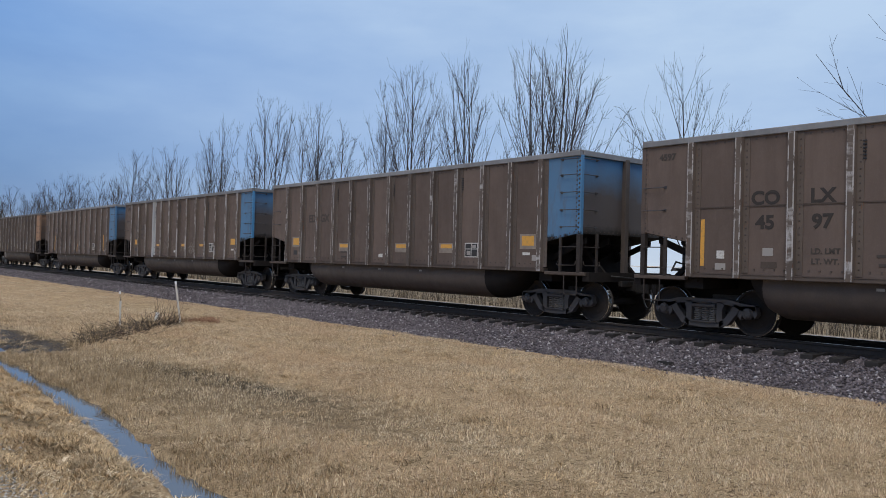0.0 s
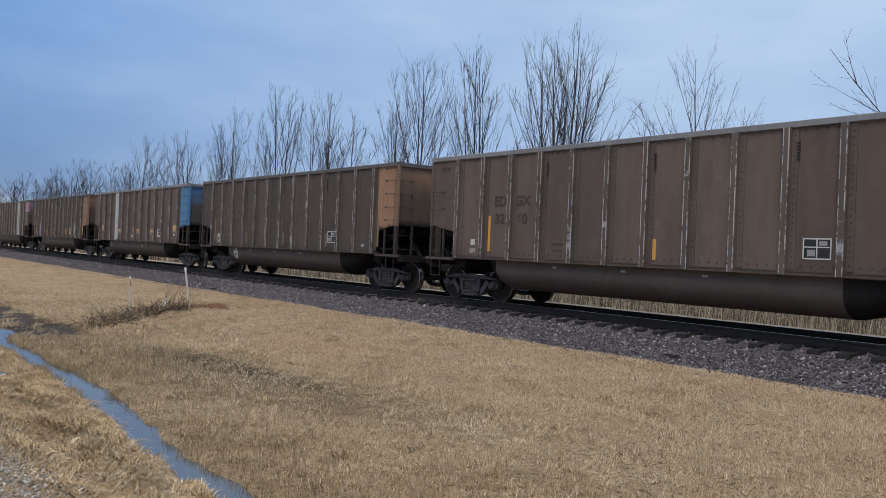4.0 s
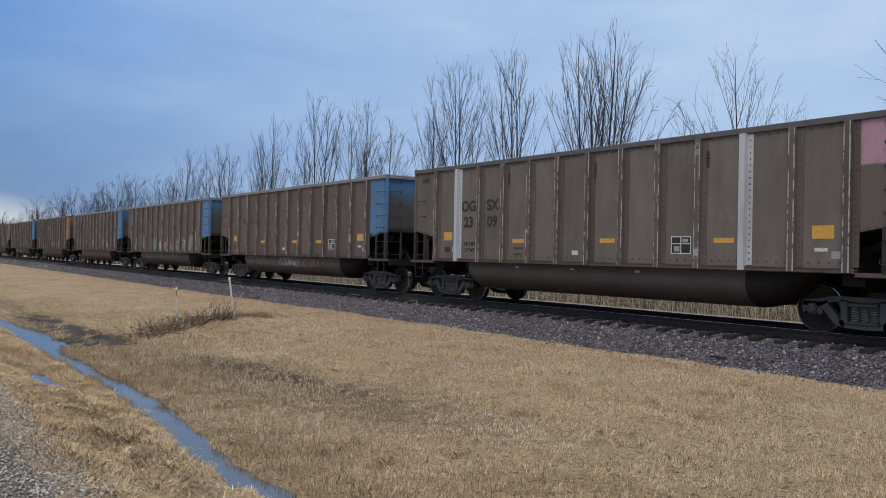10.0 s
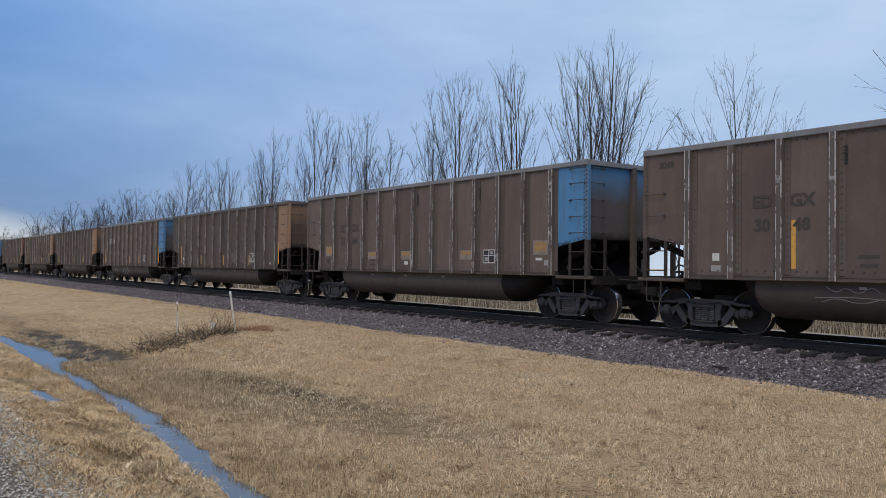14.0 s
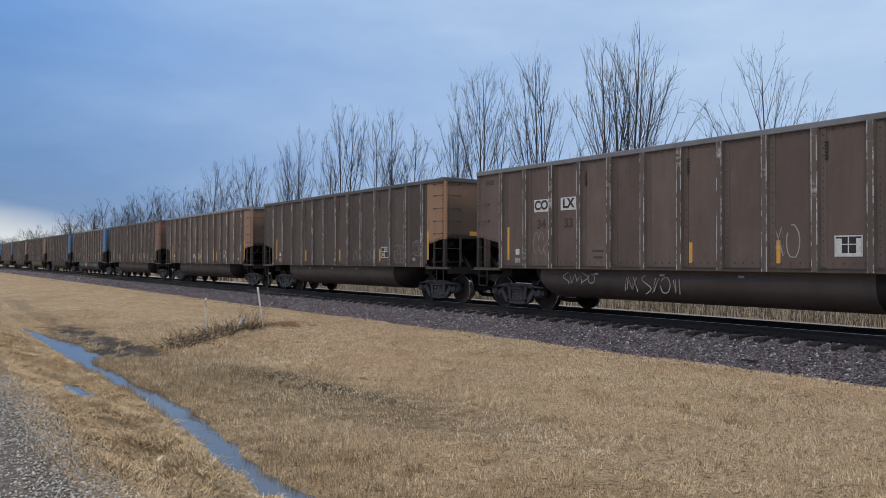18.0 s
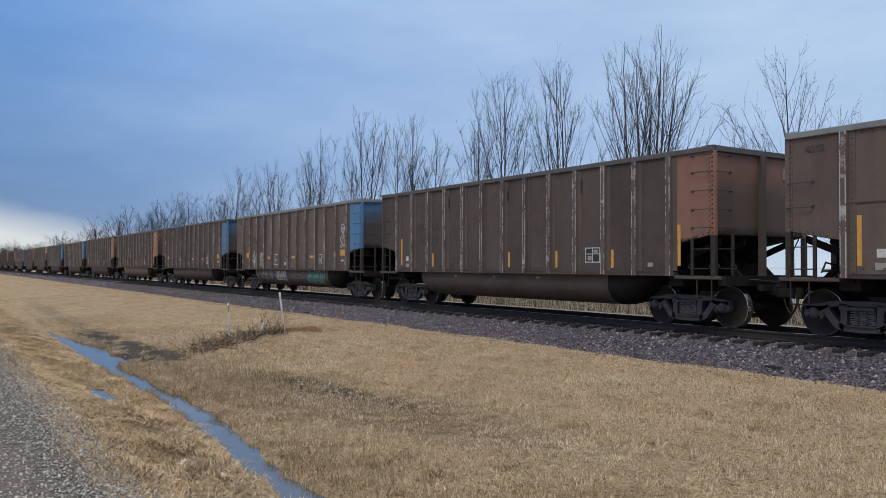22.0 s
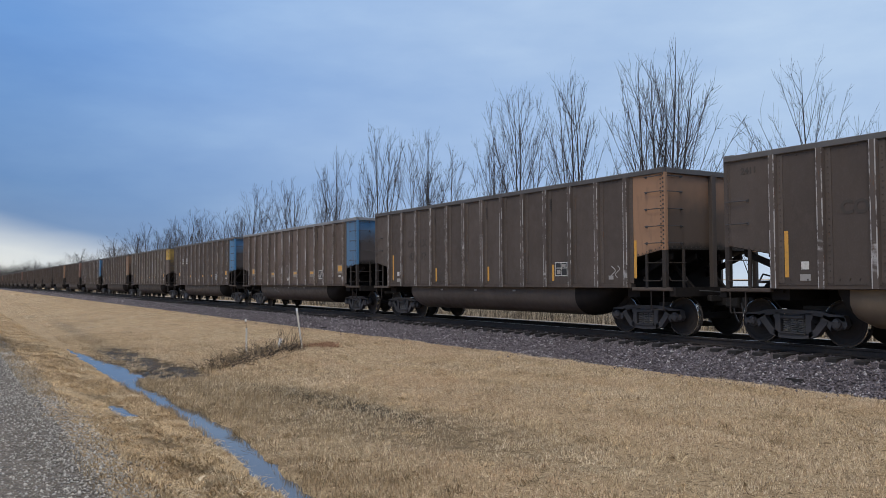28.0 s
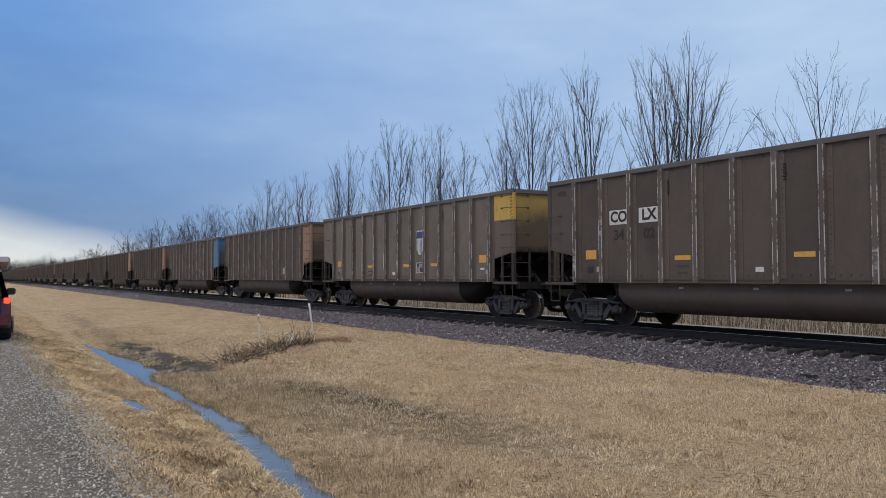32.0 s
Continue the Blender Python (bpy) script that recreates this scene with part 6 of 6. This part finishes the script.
mats("matted_grass", 520, on_verge, 26, 0.055, 0.18, 0.045, 0.0028, m_gold_blade, 81, "long golden grass combed flat on the road verge")
mats("matted_grass", 520, on_verge, 28, 0.050, 0.17, 0.04, 0.0030, m_dull_blade, 82, "brown matted grass in the hollows of the verge")
mats("matted_grass", 70, on_verge, 14, 0.045, 0.20, 0.05, 0.0026, m_straw, 83, "pale bleached grass lying on the verge")
mats("matted_grass", 240, by_ditch, 22, 0.06, 0.18, 0.05, 0.0030, m_dull_blade, 84, "dull flattened grass beside the ditch")
mats("mown_clumps", 520, on_field, 20, 0.055, 0.13, 0.035, 0.0034, m_dull_blade, 85, "brown curled clumps left by mowing")
mats("mown_clumps", 460, on_field, 18, 0.06, 0.15, 0.04, 0.0032, m_gold_blade, 86, "golden curled clumps left by mowing")
mats("mown_clumps", 640, windrow, 26, 0.09, 0.17, 0.05, 0.0036, m_dull_blade, 87, "loose brown rows of cut grass", 1.4)
mats("mown_clumps", 240, windrow, 14, 0.10, 0.15, 0.03, 0.0030, m_gold_blade, 88, "loose pale rows of cut grass", 1.4)
mats("red_weeds", 46, lambda r, n: (r.normal(8.45, 0.30, n), r.normal(19.95, 0.22, n)), 26, 0.09, 0.20, 0.10, 0.005, m_red_weed, 89, "reddish brown dead weeds beside the stake")


def road_place(r, n):
    x = 1.15 - 4.2 * r.random(n) ** 1.5 + r.normal(0, 0.12, n)
    y = 2.5 + 26 * r.random(n) ** 1.6
    return np.stack([x, y, ground_z(x, y) + 0.002], -1)


stones("road_gravel", 42000, road_place, 0.011, m_pebble, 31, "loose grey and white gravel on the road", "gravel")


def shoulder_place(r, n):
    x = r.normal(1.15, 0.25, n)
    y = 2.5 + 20 * r.random(n) ** 1.4
    return np.stack([x, y, ground_z(x, y) + 0.002], -1)


stones("road_gravel", 7000, shoulder_place, 0.011, m_pebble, 32, "loose grey and white gravel on the road edge", "gravel")


def strays(r, n):
    x = TRACK - 3.3 - np.abs(r.normal(0, 0.5, n))
    y = r.uniform(2, 50, n)
    return np.stack([x, y, ground_z(x, y) + 0.02], -1)


stones("stray_stones", 450, strays, 0.02, m_stone, 33, "stray ballast stones lying in the grass", "stone")

for x, y, z, turn in ((12.75, 8.9, -0.48, 70), (12.55, 29.5, -0.53, 100)):
    scrap = thing("tie_scrap", (x, y, z), "splintered dark piece of old timber tie on ballast", "wood scrap", "timber scraps on the ballast", me=Solid().prism([(-0.20, -0.05), (0.12, -0.06), (0.24, -0.01), (0.15, 0.06), (-0.17, 0.045)], -0.03, 0.03, "z").mesh("tie_scrap", m_tie))
    scrap.rotation_euler = (0.08, 0.05, radians(turn))

# ---- stakes, pipe, brush ----
def gz(x, y):
    return float(ground_z(x, y))


s = Solid()
s.prism([(-0.022, -0.01), (0.022, -0.01), (0.022, 0.01), (-0.022, 0.01)], -0.15, 1.06, "z")
stake = thing("survey_stake", (7.73, 19.56, gz(7.73, 19.56)), "leaning bleached wooden survey stake in the grass", "stake", "stakes by the ditch")
part("lath", s.mesh("lath", m_stake), stake)
part("lath_tip", Solid().box(-0.024, 0.024, -0.012, 0.012, 0.98, 1.062).mesh("lath_tip", m_pvc), stake)
stake.rotation_euler = (radians(-4.6), radians(-6.6), 0)
stake2 = thing("survey_stake", (6.03, 18.83, gz(6.03, 18.83)), "thin weathered upright stake with a pale top", "stake", "stakes by the ditch")
part("lath", Solid().prism([(-0.02, -0.01), (0.02, -0.01), (0.02, 0.01), (-0.02, 0.01)], -0.15, 0.62, "z").mesh("lath", m_stake), stake2)
part("rod", Solid().tube([(0, 0.0, 0.6), (-0.02, 0, 0.80)], 0.006, 6).mesh("rod", m_iron), stake2)
part("cap", Solid().lathe([(0.78, 0.0), (0.78, 0.022), (0.84, 0.022), (0.84, 0.0)], 10, (-0.02, 0, 0), "z").mesh("cap", m_pvc), stake2, label="white cap")
pipe = thing("pipe_stub", (7.16, 19.67, gz(7.16, 19.67)), "short white plastic pipe stub leaning in brush", "pipe")
s = Solid().lathe([(-0.1, 0.045), (0.26, 0.045), (0.26, 0.036), (0.10, 0.036)], 14, (0, 0, 0), "z")
part("pipe", s.mesh("pipe", m_pvc), pipe)
pipe.rotation_euler = (0, radians(8), 0)


def branch_path(r, base, direction, length, n, curl, up):
    p, d = Vector(base), Vector(direction).normalized()
    pts = [p.copy()]
    for i in range(n):
        d = (d + Vector((r.gauss(0, curl), r.gauss(0, curl), r.gauss(0, curl) + up))).normalized()
        p = p + d * (length / n)
        pts.append(p.copy())
    return pts


rb = random.Random(9)
heap = Solid()
for i in range(620):
    f = rb.random()
    x, y = 4.6 + 2.8 * f + rb.gauss(0, 0.22), 16.5 + 2.9 * f + rb.gauss(0, 0.2)
    a = rb.uniform(0, 6.28)
    heap.tube(branch_path(rb, (x, y, gz(x, y)), (math.cos(a), math.sin(a), rb.uniform(0.0, 0.4)), rb.uniform(0.2, 0.55), 3, 0.3, 0.0), 0.008, 3, 0, 0.003)
for i in range(26):
    x, y = 7.3 + rb.gauss(0, 0.2), 19.6 + rb.gauss(0, 0.2)
    heap.tube(branch_path(rb, (x, y, gz(x, y)), (rb.uniform(-0.3, 0.8), rb.uniform(-0.3, 0.4), 1), rb.uniform(0.3, 0.85), 4, 0.14, 0.0), 0.007, 3, 0, 0.002)
tagged(new("brush_heap", raw("brush_heap", heap.v, heap.f, m_brush)), "dark tangled dead brush along a washed-out bank", "brush", kind="stuff")
blades("bank_weeds", 6000, 4.2, 8.3, 16.0, 20.6, 0.06, 0.26, 0.006, 0.9, m_dull_blade, 41, label="dead weeds among the brush", keep=lambda x, y, r: np.abs((y - 16.5) - (x - 4.6) * 1.03) < 0.35 + r.normal(0, 0.15, len(x)))

# ---- trees ----
def tree_meshes(seed, h, width, stems, stout=1.0):
    """A bare broad-leaved tree: one or more rising stems, limbs that leave them low and sweep upwards, forked shoots and fine twigs."""
    r = random.Random(seed)
    trunk, crown = Solid(), Solid()
    fine = 0.0062 * stout

    def aside(ax, angle, turn):
        u = ax.cross(Vector((0.3, 0.9, 0.2))).normalized()
        v = ax.cross(u)
        return ax * math.cos(angle) + (u * math.cos(turn) + v * math.sin(turn)) * math.sin(angle)

    def along(pts, f):
        q = f * (len(pts) - 1)
        i = min(int(q), len(pts) - 2)
        return pts[i].lerp(pts[i + 1], q - i), (pts[i + 1] - pts[i]).normalized()

    def shoot(o, d, ln, rad, level):
        n = (7, 4, 2)[level]
        pts = branch_path(r, o, d, ln, n, (0.035, 0.045, 0.06)[level], (0.035, 0.045, 0.03)[level])
        (trunk if level == 0 and rad > 0.03 else crown).tube(pts, rad, 4 if level == 0 else 3, 0, max(fine * 0.7, rad * 0.25))
        if level == 2:
            return
        gap = (0.56, 0.36)[level] * (1 if stout < 2 else 1.3)
        turn = r.uniform(0, 6.28)
        for q in range(max(2, min(int(ln * 0.85 / gap), (12, 8)[level]))):
            f = 0.15 + 0.83 * r.random()
            at, ax = along(pts, f)
            turn += 2.4 + r.uniform(-0.6, 0.6)
            sub = (ln * (1.0 - 0.8 * f) * r.uniform(0.30, 0.50) + 0.25) if level == 0 else r.uniform(0.3, 0.85)
            shoot(at, aside(ax, r.uniform(0.32, 0.62), turn), sub, max(rad * (1 - 0.6 * f) * r.uniform(0.40, 0.55), fine), level + 1)

    first = r.uniform(0, 6.28)
    for q in range(stems):
        a = first + 2.4 * q + r.uniform(-0.4, 0.4)
        size = h * (1.0 if q == 0 else r.uniform(0.76, 0.98))
        out = 0.0 if stems == 1 else (0.15 if q == 0 else r.uniform(0.45, 0.9)) * width * 0.40 / size
        base = Vector((0.22 * math.cos(a), 0.22 * math.sin(a), -0.25)) if stems > 1 else Vector((0, 0, -0.25))
        pts = branch_path(r, base, (out * math.cos(a), out * math.sin(a), 1), size, 11, 0.022, 0.006)
        rad = size * (0.0105 if stems < 3 else 0.0092) * r.uniform(0.85, 1.15)
        trunk.tube(pts[:9], rad, 7, 0, rad * 0.42)
        crown.tube(pts[8:], rad * 0.42, 4, 0, fine)
        limbs = 17 if stems == 1 else 11 if stems < 4 else 8
        turn = r.uniform(0, 6.28)
        for k in range(limbs):
            f = (0.24 if stems < 3 else 0.33) + (0.70 if stems < 3 else 0.61) * ((k + r.uniform(0.0, 0.9)) / limbs) ** 1.1
            at, ax = along(pts, f)
            turn += 2.4 + r.uniform(-0.5, 0.5)
            ln = (1 - f) ** 0.9 * size * r.uniform(0.55, 0.90) + 0.5
            shoot(at, aside(ax, r.uniform(0.36, 0.66) + (0.15 if stems == 1 else 0.0), turn), ln, max(rad * (1 - 0.75 * f) * r.uniform(0.42, 0.62), fine * 1.5), 0)
    top = sorted(v[2] for v in crown.v)[int(len(crown.v) * 0.996)]
    fit = h / top
    spread_now = sorted(math.hypot(v[0], v[1]) for v in crown.v)[int(len(crown.v) * 0.96)]
    wide = min(max(width * 0.58 / spread_now, 0.55), 1.8)
    for solid in (trunk, crown):
        solid.v = [(x * wide, y * wide, z * fit) for x, y, z in solid.v]
    return raw("trunk", trunk.v, trunk.f, m_bark, None, True), raw("crown", crown.v, crown.f, m_twig)


# place along the line, height, crown width, stems
TREES = [(30, 20.0, 11.1, 4.3, 1), (30.6, 23.5, 8.9, 2.2, 1), (30, 27.8, 13.7, 5.2, 6), (31, 30.1, 13.6, 2.3, 2), (30, 34.4, 14.0, 4.0, 4), (30, 39.6, 14.2, 4.4, 3),
         (31, 43.9, 12.0, 2.8, 2), (29.6, 47.5, 11.6, 2.2, 1), (30, 50.6, 13.3, 3.3, 2), (30.8, 54.8, 13.2, 2.0, 1), (30, 58.4, 14.8, 3.2, 2), (30, 68.3, 14.2, 4.0, 3),
         (31, 73.2, 13.0, 2.6, 1), (30, 79.1, 12.8, 3.8, 2), (30, 92.9, 13.5, 5.6, 3), (30.5, 99.0, 11.0, 3.0, 2), (30, 121.2, 12.8, 7.8, 5), (31, 131.0, 10.6, 5.0, 3),
         (30, 148.1, 12.4, 7.0, 4), (30, 181.4, 12.2, 6.0, 3), (32, 190.0, 10.5, 6.0, 3), (30, 236.0, 11.2, 9.0, 4),
         (31, 63.4, 12.0, 2.8, 2), (30.6, 86.0, 12.2, 3.6, 2), (31, 106.0, 11.6, 4.2, 3), (30.4, 112.5, 12.2, 4.6, 3), (31, 140.0, 11.2, 5.2, 3), (30.6, 164.0, 11.6, 6.2, 3)]
forest = []


def plant(x, y, h, width, seed, stems, stout=1.0):
    words = "bare leafless many-stemmed tree behind the track" if stems > 2 else "bare leafless forked tree behind the track" if stems == 2 else "bare leafless slender tree behind the track"
    t = thing("tree", (x, y, gz(x, y)), words, "tree", "bare trees along the track")
    a, b = tree_meshes(seed, h, width, stems, stout)
    part("trunk", a, t)
    part("crown", b, t, label="bare dark twigs")
    forest.append(t)
    return t


for i, (x, y, h, width, stems) in enumerate(TREES):
    plant(x, y, h, width, 300 + i, stems, 1.25 if y < 42 else 1.7 if y < 95 else 2.1)
plant(29.2, 17.2, 8.4, 2.4, 291, 1)
plant(28.8, 8.6, 13.0, 7.5, 290, 1)
rf = random.Random(77)
for i in range(34):
    y = 200 + i * 10.4 + rf.uniform(-4, 4)
    if rf.random() < 0.15:
        continue
    t = copy_thing(forest[11 + i % 11], pose(29 + rf.uniform(-2, 9), y, -0.62, 0, 0, rf.uniform(0, 360)))
    k = rf.uniform(0.65, 0.95) if y < 300 else rf.uniform(0.75, 1.0)
    t.scale = (k * 1.15, k * 1.15, k)
    t["label"] = "bare leafless tree far along the track"
woods = Solid()
for i in range(1500):
    x, y = rf.uniform(-40, 75), rf.uniform(540, 640)
    h = rf.uniform(7, 14)
    woods.tube(branch_path(rf, (x, y, -0.6), (rf.gauss(0, 0.15), 0, 1), h, 3, 0.08, 0.05), 0.10, 3, 0, 0.03)
    for k in range(4):
        woods.tube(branch_path(rf, (x, y, h * rf.uniform(0.3, 0.8)), (rf.choice((-1, 1)) * rf.uniform(0.4, 1), 0, 1), h * 0.35, 2, 0.15, 0.05), 0.06, 3, 0, 0.02)
tagged(new("far_woods", raw("far_woods", woods.v, woods.f, m_twig)), "hazy bare woods at the end of the line", "woods", kind="stuff")
shrubs = Solid()
for i in range(230):
    x, y = rf.uniform(26.2, 29.5), 3 + 110 * rf.random() ** 1.4
    for k in range(rf.randint(9, 16)):
        shrubs.tube(branch_path(rf, (x + rf.gauss(0, 0.15), y + rf.gauss(0, 0.15), -0.75), (rf.gauss(0, 0.45), rf.gauss(0, 0.45), 1), rf.uniform(0.4, 1.5), 4, 0.12, 0.02), 0.007, 3, 0, 0.003)
tagged(new("undergrowth", raw("undergrowth", shrubs.v, shrubs.f, m_twig)), "bare scrub stems under the trees", "shrub", kind="stuff")

# ---- pole and wires behind the trees ----
k = Mat("weathered_pole_wood", (0.19, 0.165, 0.14), 0.9)
k.mix(k.step(k.noise(6, 4, 0.6, (1, 1, 0.1)), 0.4, 0.7, 0, 0.7), (0.10, 0.085, 0.07))
m_pole = k.done()
pole = thing("utility_pole", (34, 19.1, -0.65), "grey weathered wooden utility pole behind the trees", "pole")
part("pole", Solid().tube([(0, 0, -0.3), (0, 0, 8.0)], 0.15, 10, 0, 0.11).mesh("pole", m_pole, True), pole)
part("insulator", Solid().lathe([(8.0, 0.03), (8.05, 0.06), (8.15, 0.05), (8.2, 0.0)], 8, (0, 0, 0), "z").mesh("insulator", m_pvc), pole)
part("transformer", Solid().lathe([(6.9, 0.0), (6.9, 0.17), (7.55, 0.17), (7.6, 0.1), (7.65, 0.0)], 12, (-0.3, 0, 0), "z").mesh("transformer", m_chord), pole)
for n, (dz, dx) in enumerate(((7.5, 0.0), (6.6, 0.1))):
    line = thing("overhead_wire", (34 + dx, 19.1, dz), "thin dark overhead wire", "wire", "overhead wires")
    pts = [(0, -40 * f, -2.2 * (f - f * f) * 1.2 + 1.2 * f) for f in [i / 14 for i in range(15)]]
    part("cable", Solid().tube(pts, 0.012, 4).mesh("cable", m_black_plate), line)

# ---- the parked car on the road, its tailgate open ----
k = Mat("maroon_car_paint", (0.13, 0.020, 0.036), 0.28, 0.1)
k.b.inputs["Coat Weight"].default_value = 0.6
k.mix(k.step(k.noise(3, 4), 0.5, 0.8, 0, 0.3), (0.10, 0.06, 0.05))
m_maroon = k.done()
m_plastic = Mat("black_car_plastic", (0.02, 0.02, 0.021), 0.6).done()
m_tyre = Mat("dusty_tyre_rubber", (0.028, 0.026, 0.025), 0.85).done()
m_glass = Mat("dark_car_glass", (0.012, 0.013, 0.014), 0.06).done()
m_lamp = Mat("red_tail_lens", (0.55, 0.02, 0.02), 0.2).done()
k = Mat("lit_brake_lens", (0.9, 0.1, 0.04), 0.2)
k.b.inputs["Emission Color"].default_value, k.b.inputs["Emission Strength"].default_value = (1.0, 0.10, 0.04, 1), 0.9
m_lit = k.done()
# pale tailgate: the sky reflected on it is put into the base colour
m_gate = Mat("pale_tailgate_lining", (0.42, 0.36, 0.38), 0.5).done()
suv = thing("parked_suv", (-0.06, 24.0, -0.19), "dark maroon parked car with its tailgate open on the gravel", "car")
s = Solid()
W2 = 0.95
lower = [(-2.33, 0.42), (-2.36, 0.62), (-2.32, 0.98), (-2.28, 1.02), (1.25, 1.04), (2.05, 0.98), (2.30, 0.84), (2.36, 0.55), (2.30, 0.32), (1.85, 0.28), (-2.1, 0.30)]
s.prism(lower, -W2, W2, "x")
me = s.mesh("body", m_maroon)
bm = bmesh.new(); bm.from_mesh(me)
bmesh.ops.bevel(bm, geom=bm.edges[:], offset=0.07, segments=3, affect="EDGES", profile=0.6)
bm.to_mesh(me); bm.free()
body = part("body", me, suv)
cab = Solid()
prof = [(-2.24, 1.02), (-1.98, 1.66), (-1.7, 1.74), (-0.2, 1.76), (0.35, 1.66), (1.15, 1.03)]
n = len(prof)
vs = []
for y, z in prof:
    tuck = 0.05 + 0.17 * (z - 1.02) / 0.74
    vs += [(-W2 + tuck, y, z), (W2 - tuck, y, z)]
fs = [(2 * i, 2 * i + 2, 2 * i + 3, 2 * i + 1) for i in range(1, n - 1)] + [tuple(range(0, 2 * n, 2)), tuple(range(1, 2 * n, 2))[::-1]]
cab.add(vs, fs)
part("cabin", cab.mesh("cabin", m_maroon), suv)
for sg in (-1, 1):
    s = Solid()
    for y0, y1, z1 in ((-1.75, -1.0, 1.58), (-0.92, -0.12, 1.62), (-0.04, 0.62, 1.50)):
        tk = lambda z: sg * (W2 - 0.05 - 0.17 * (z - 1.02) / 0.74 + 0.004)
        s.add([(tk(1.08), y0, 1.08), (tk(1.08), y1, 1.08), (tk(z1), y1 - (0.28 if y1 > 0.3 else 0.02), z1), (tk(z1), y0 + (0.1 if y0 < -1.5 else 0.02), z1)], [(0, 1, 2, 3)])
    part("side_glass", s.mesh("side_glass", m_glass), suv)
    tail = part("tail_lamp", Solid().slab(-0.075, 0.075, -0.03, 0.14, 0.90, 1.04, 0.03).mesh("tail_lamp", m_lit if sg > 0 else m_lit), suv, (sg * 0.86, -2.32, 0), "lit red tail lamp")
    part("reflector", Solid().slab(-0.11, 0.11, -0.03, 0.03, 0.56, 0.64, 0.01).mesh("rear_reflector", m_lamp), suv, (sg * 0.78, -2.345, 0), "red rear reflector")
    part("mirror", Solid().slab(-0.11, 0.11, -0.07, 0.07, 1.06, 1.24, 0.04).mesh("door_mirror", m_plastic), suv, (sg * 1.06, 0.55, 0))
    part("roof_rail", Solid().tube([(sg * 0.70, -1.7, 1.74), (sg * 0.70, -1.6, 1.80), (sg * 0.70, -0.3, 1.81), (sg * 0.70, -0.1, 1.76)], 0.018, 6).mesh("roof_rail", m_plastic), suv)
    for y in (-1.42, 1.42):
        w = part("wheel", Solid().lathe([(0.0, 0.20), (0.02, 0.24), (0.02, 0.30), (0.0, 0.345), (0.04, 0.36), (0.20, 0.36), (0.24, 0.345), (0.22, 0.24), (0.20, 0.0)], 24, (0, 0, 0), "x").mesh("tyre", m_tyre), suv, (sg * 0.86 - 0.12, y, 0.36))
        part("rim", Solid().lathe([(0.0, 0.0), (-0.01, 0.06), (0.03, 0.10), (0.02, 0.20), (0.06, 0.22)], 16).mesh("rim", m_chord), w, (0.0 if sg < 0 else 0.235, 0, 0))
part("rear_bumper", Solid().slab(-0.94, 0.94, -2.40, -2.26, 0.40, 0.66, 0.05).mesh("rear_bumper", m_maroon), suv)
# flat black sheets stand in for the shaded inside behind the open tailgate
part("load_bay", Solid().box(-0.74, 0.74, -2.375, -2.33, 0.66, 1.04).mesh("load_bay", m_plastic), suv, label="black plate for the shaded open load bay")
part("rear_opening", Solid().add([(-0.76, -2.20, 1.05), (0.76, -2.20, 1.05), (0.66, -1.97, 1.66), (-0.66, -1.97, 1.66)], [(0, 1, 2, 3)]).mesh("rear_opening", m_plastic), suv)
gate = part("tailgate", Solid().slab(-0.90, 0.90, -1.0, 0.0, -0.05, 0.07, 0.045).mesh("tailgate", m_gate), suv, (0, -1.95, 1.76), "raised pale tailgate")
gate.rotation_euler = (radians(-10), 0, 0)
part("gate_glass", Solid().slab(-0.62, 0.62, -0.62, -0.10, -0.075, -0.052, 0.008).mesh("gate_glass", m_glass), gate)
for x in (-0.7, 0.7):
    part("strut", Solid().tube([(x, -2.1, 1.40), (x, -2.45, 1.80)], 0.014, 6).mesh("strut", m_plastic), suv)

# ---- motion of the train ----
RUN = [(0, 0), (1, 10.31), (2, 20.65), (3, 30.82), (4, 41.16), (7, 71.64), (8, 82.1), (9, 92.34), (10, 103.1), (11, 113.4), (12, 123.65), (13, 134.15), (14, 144.34), (17, 175.49), (18, 185.9), (19, 196.21), (20, 206.62),
       (21, 217.08), (22, 227.45), (23, 237.87), (24, 248.28), (25, 258.47), (28, 290.35), (29, 300.94), (30, 311.65), (31, 322.16), (32, 332.54)]


def run_at(t):
    """Distance gone by the train after t seconds, a smooth curve through RUN."""
    ts, ss = zip(*RUN)
    slope = []
    for i in range(len(ts)):
        a, b = max(i - 1, 0), min(i + 1, len(ts) - 1)
        slope.append((ss[b] - ss[a]) / (ts[b] - ts[a]))
    i = min(max(sum(1 for q in ts if q <= t) - 1, 0), len(ts) - 2)
    h = ts[i + 1] - ts[i]
    u = (t - ts[i]) / h
    return ((2 * u ** 3 - 3 * u ** 2 + 1) * ss[i] + (u ** 3 - 2 * u ** 2 + u) * h * slope[i] + (3 * u ** 2 - 2 * u ** 3) * ss[i + 1] + (u ** 3 - u ** 2) * h * slope[i + 1])


def motions():
    for c, car in cars:
        walk(car, [(t, pose(TRACK, START + LENGTH * c - run_at(t), 0)) for t in range(33)])
    done = {}
    for off, ws in all_wheels:
        if off in done:
            first = done[off]
            ws.rotation_mode = "QUATERNION"
            ws.animation_data_create()
            ws.animation_data.action = first.animation_data.action
            ws.animation_data.action_slot = first.animation_data.action_slot
            continue
        walk(ws, [(k / 30, pose(0, off, R_WHEEL) @ Matrix.Rotation(run_at(k / 30) / R_WHEEL, 4, "X")) for k in range(961)])
        done[off] = ws


motions()
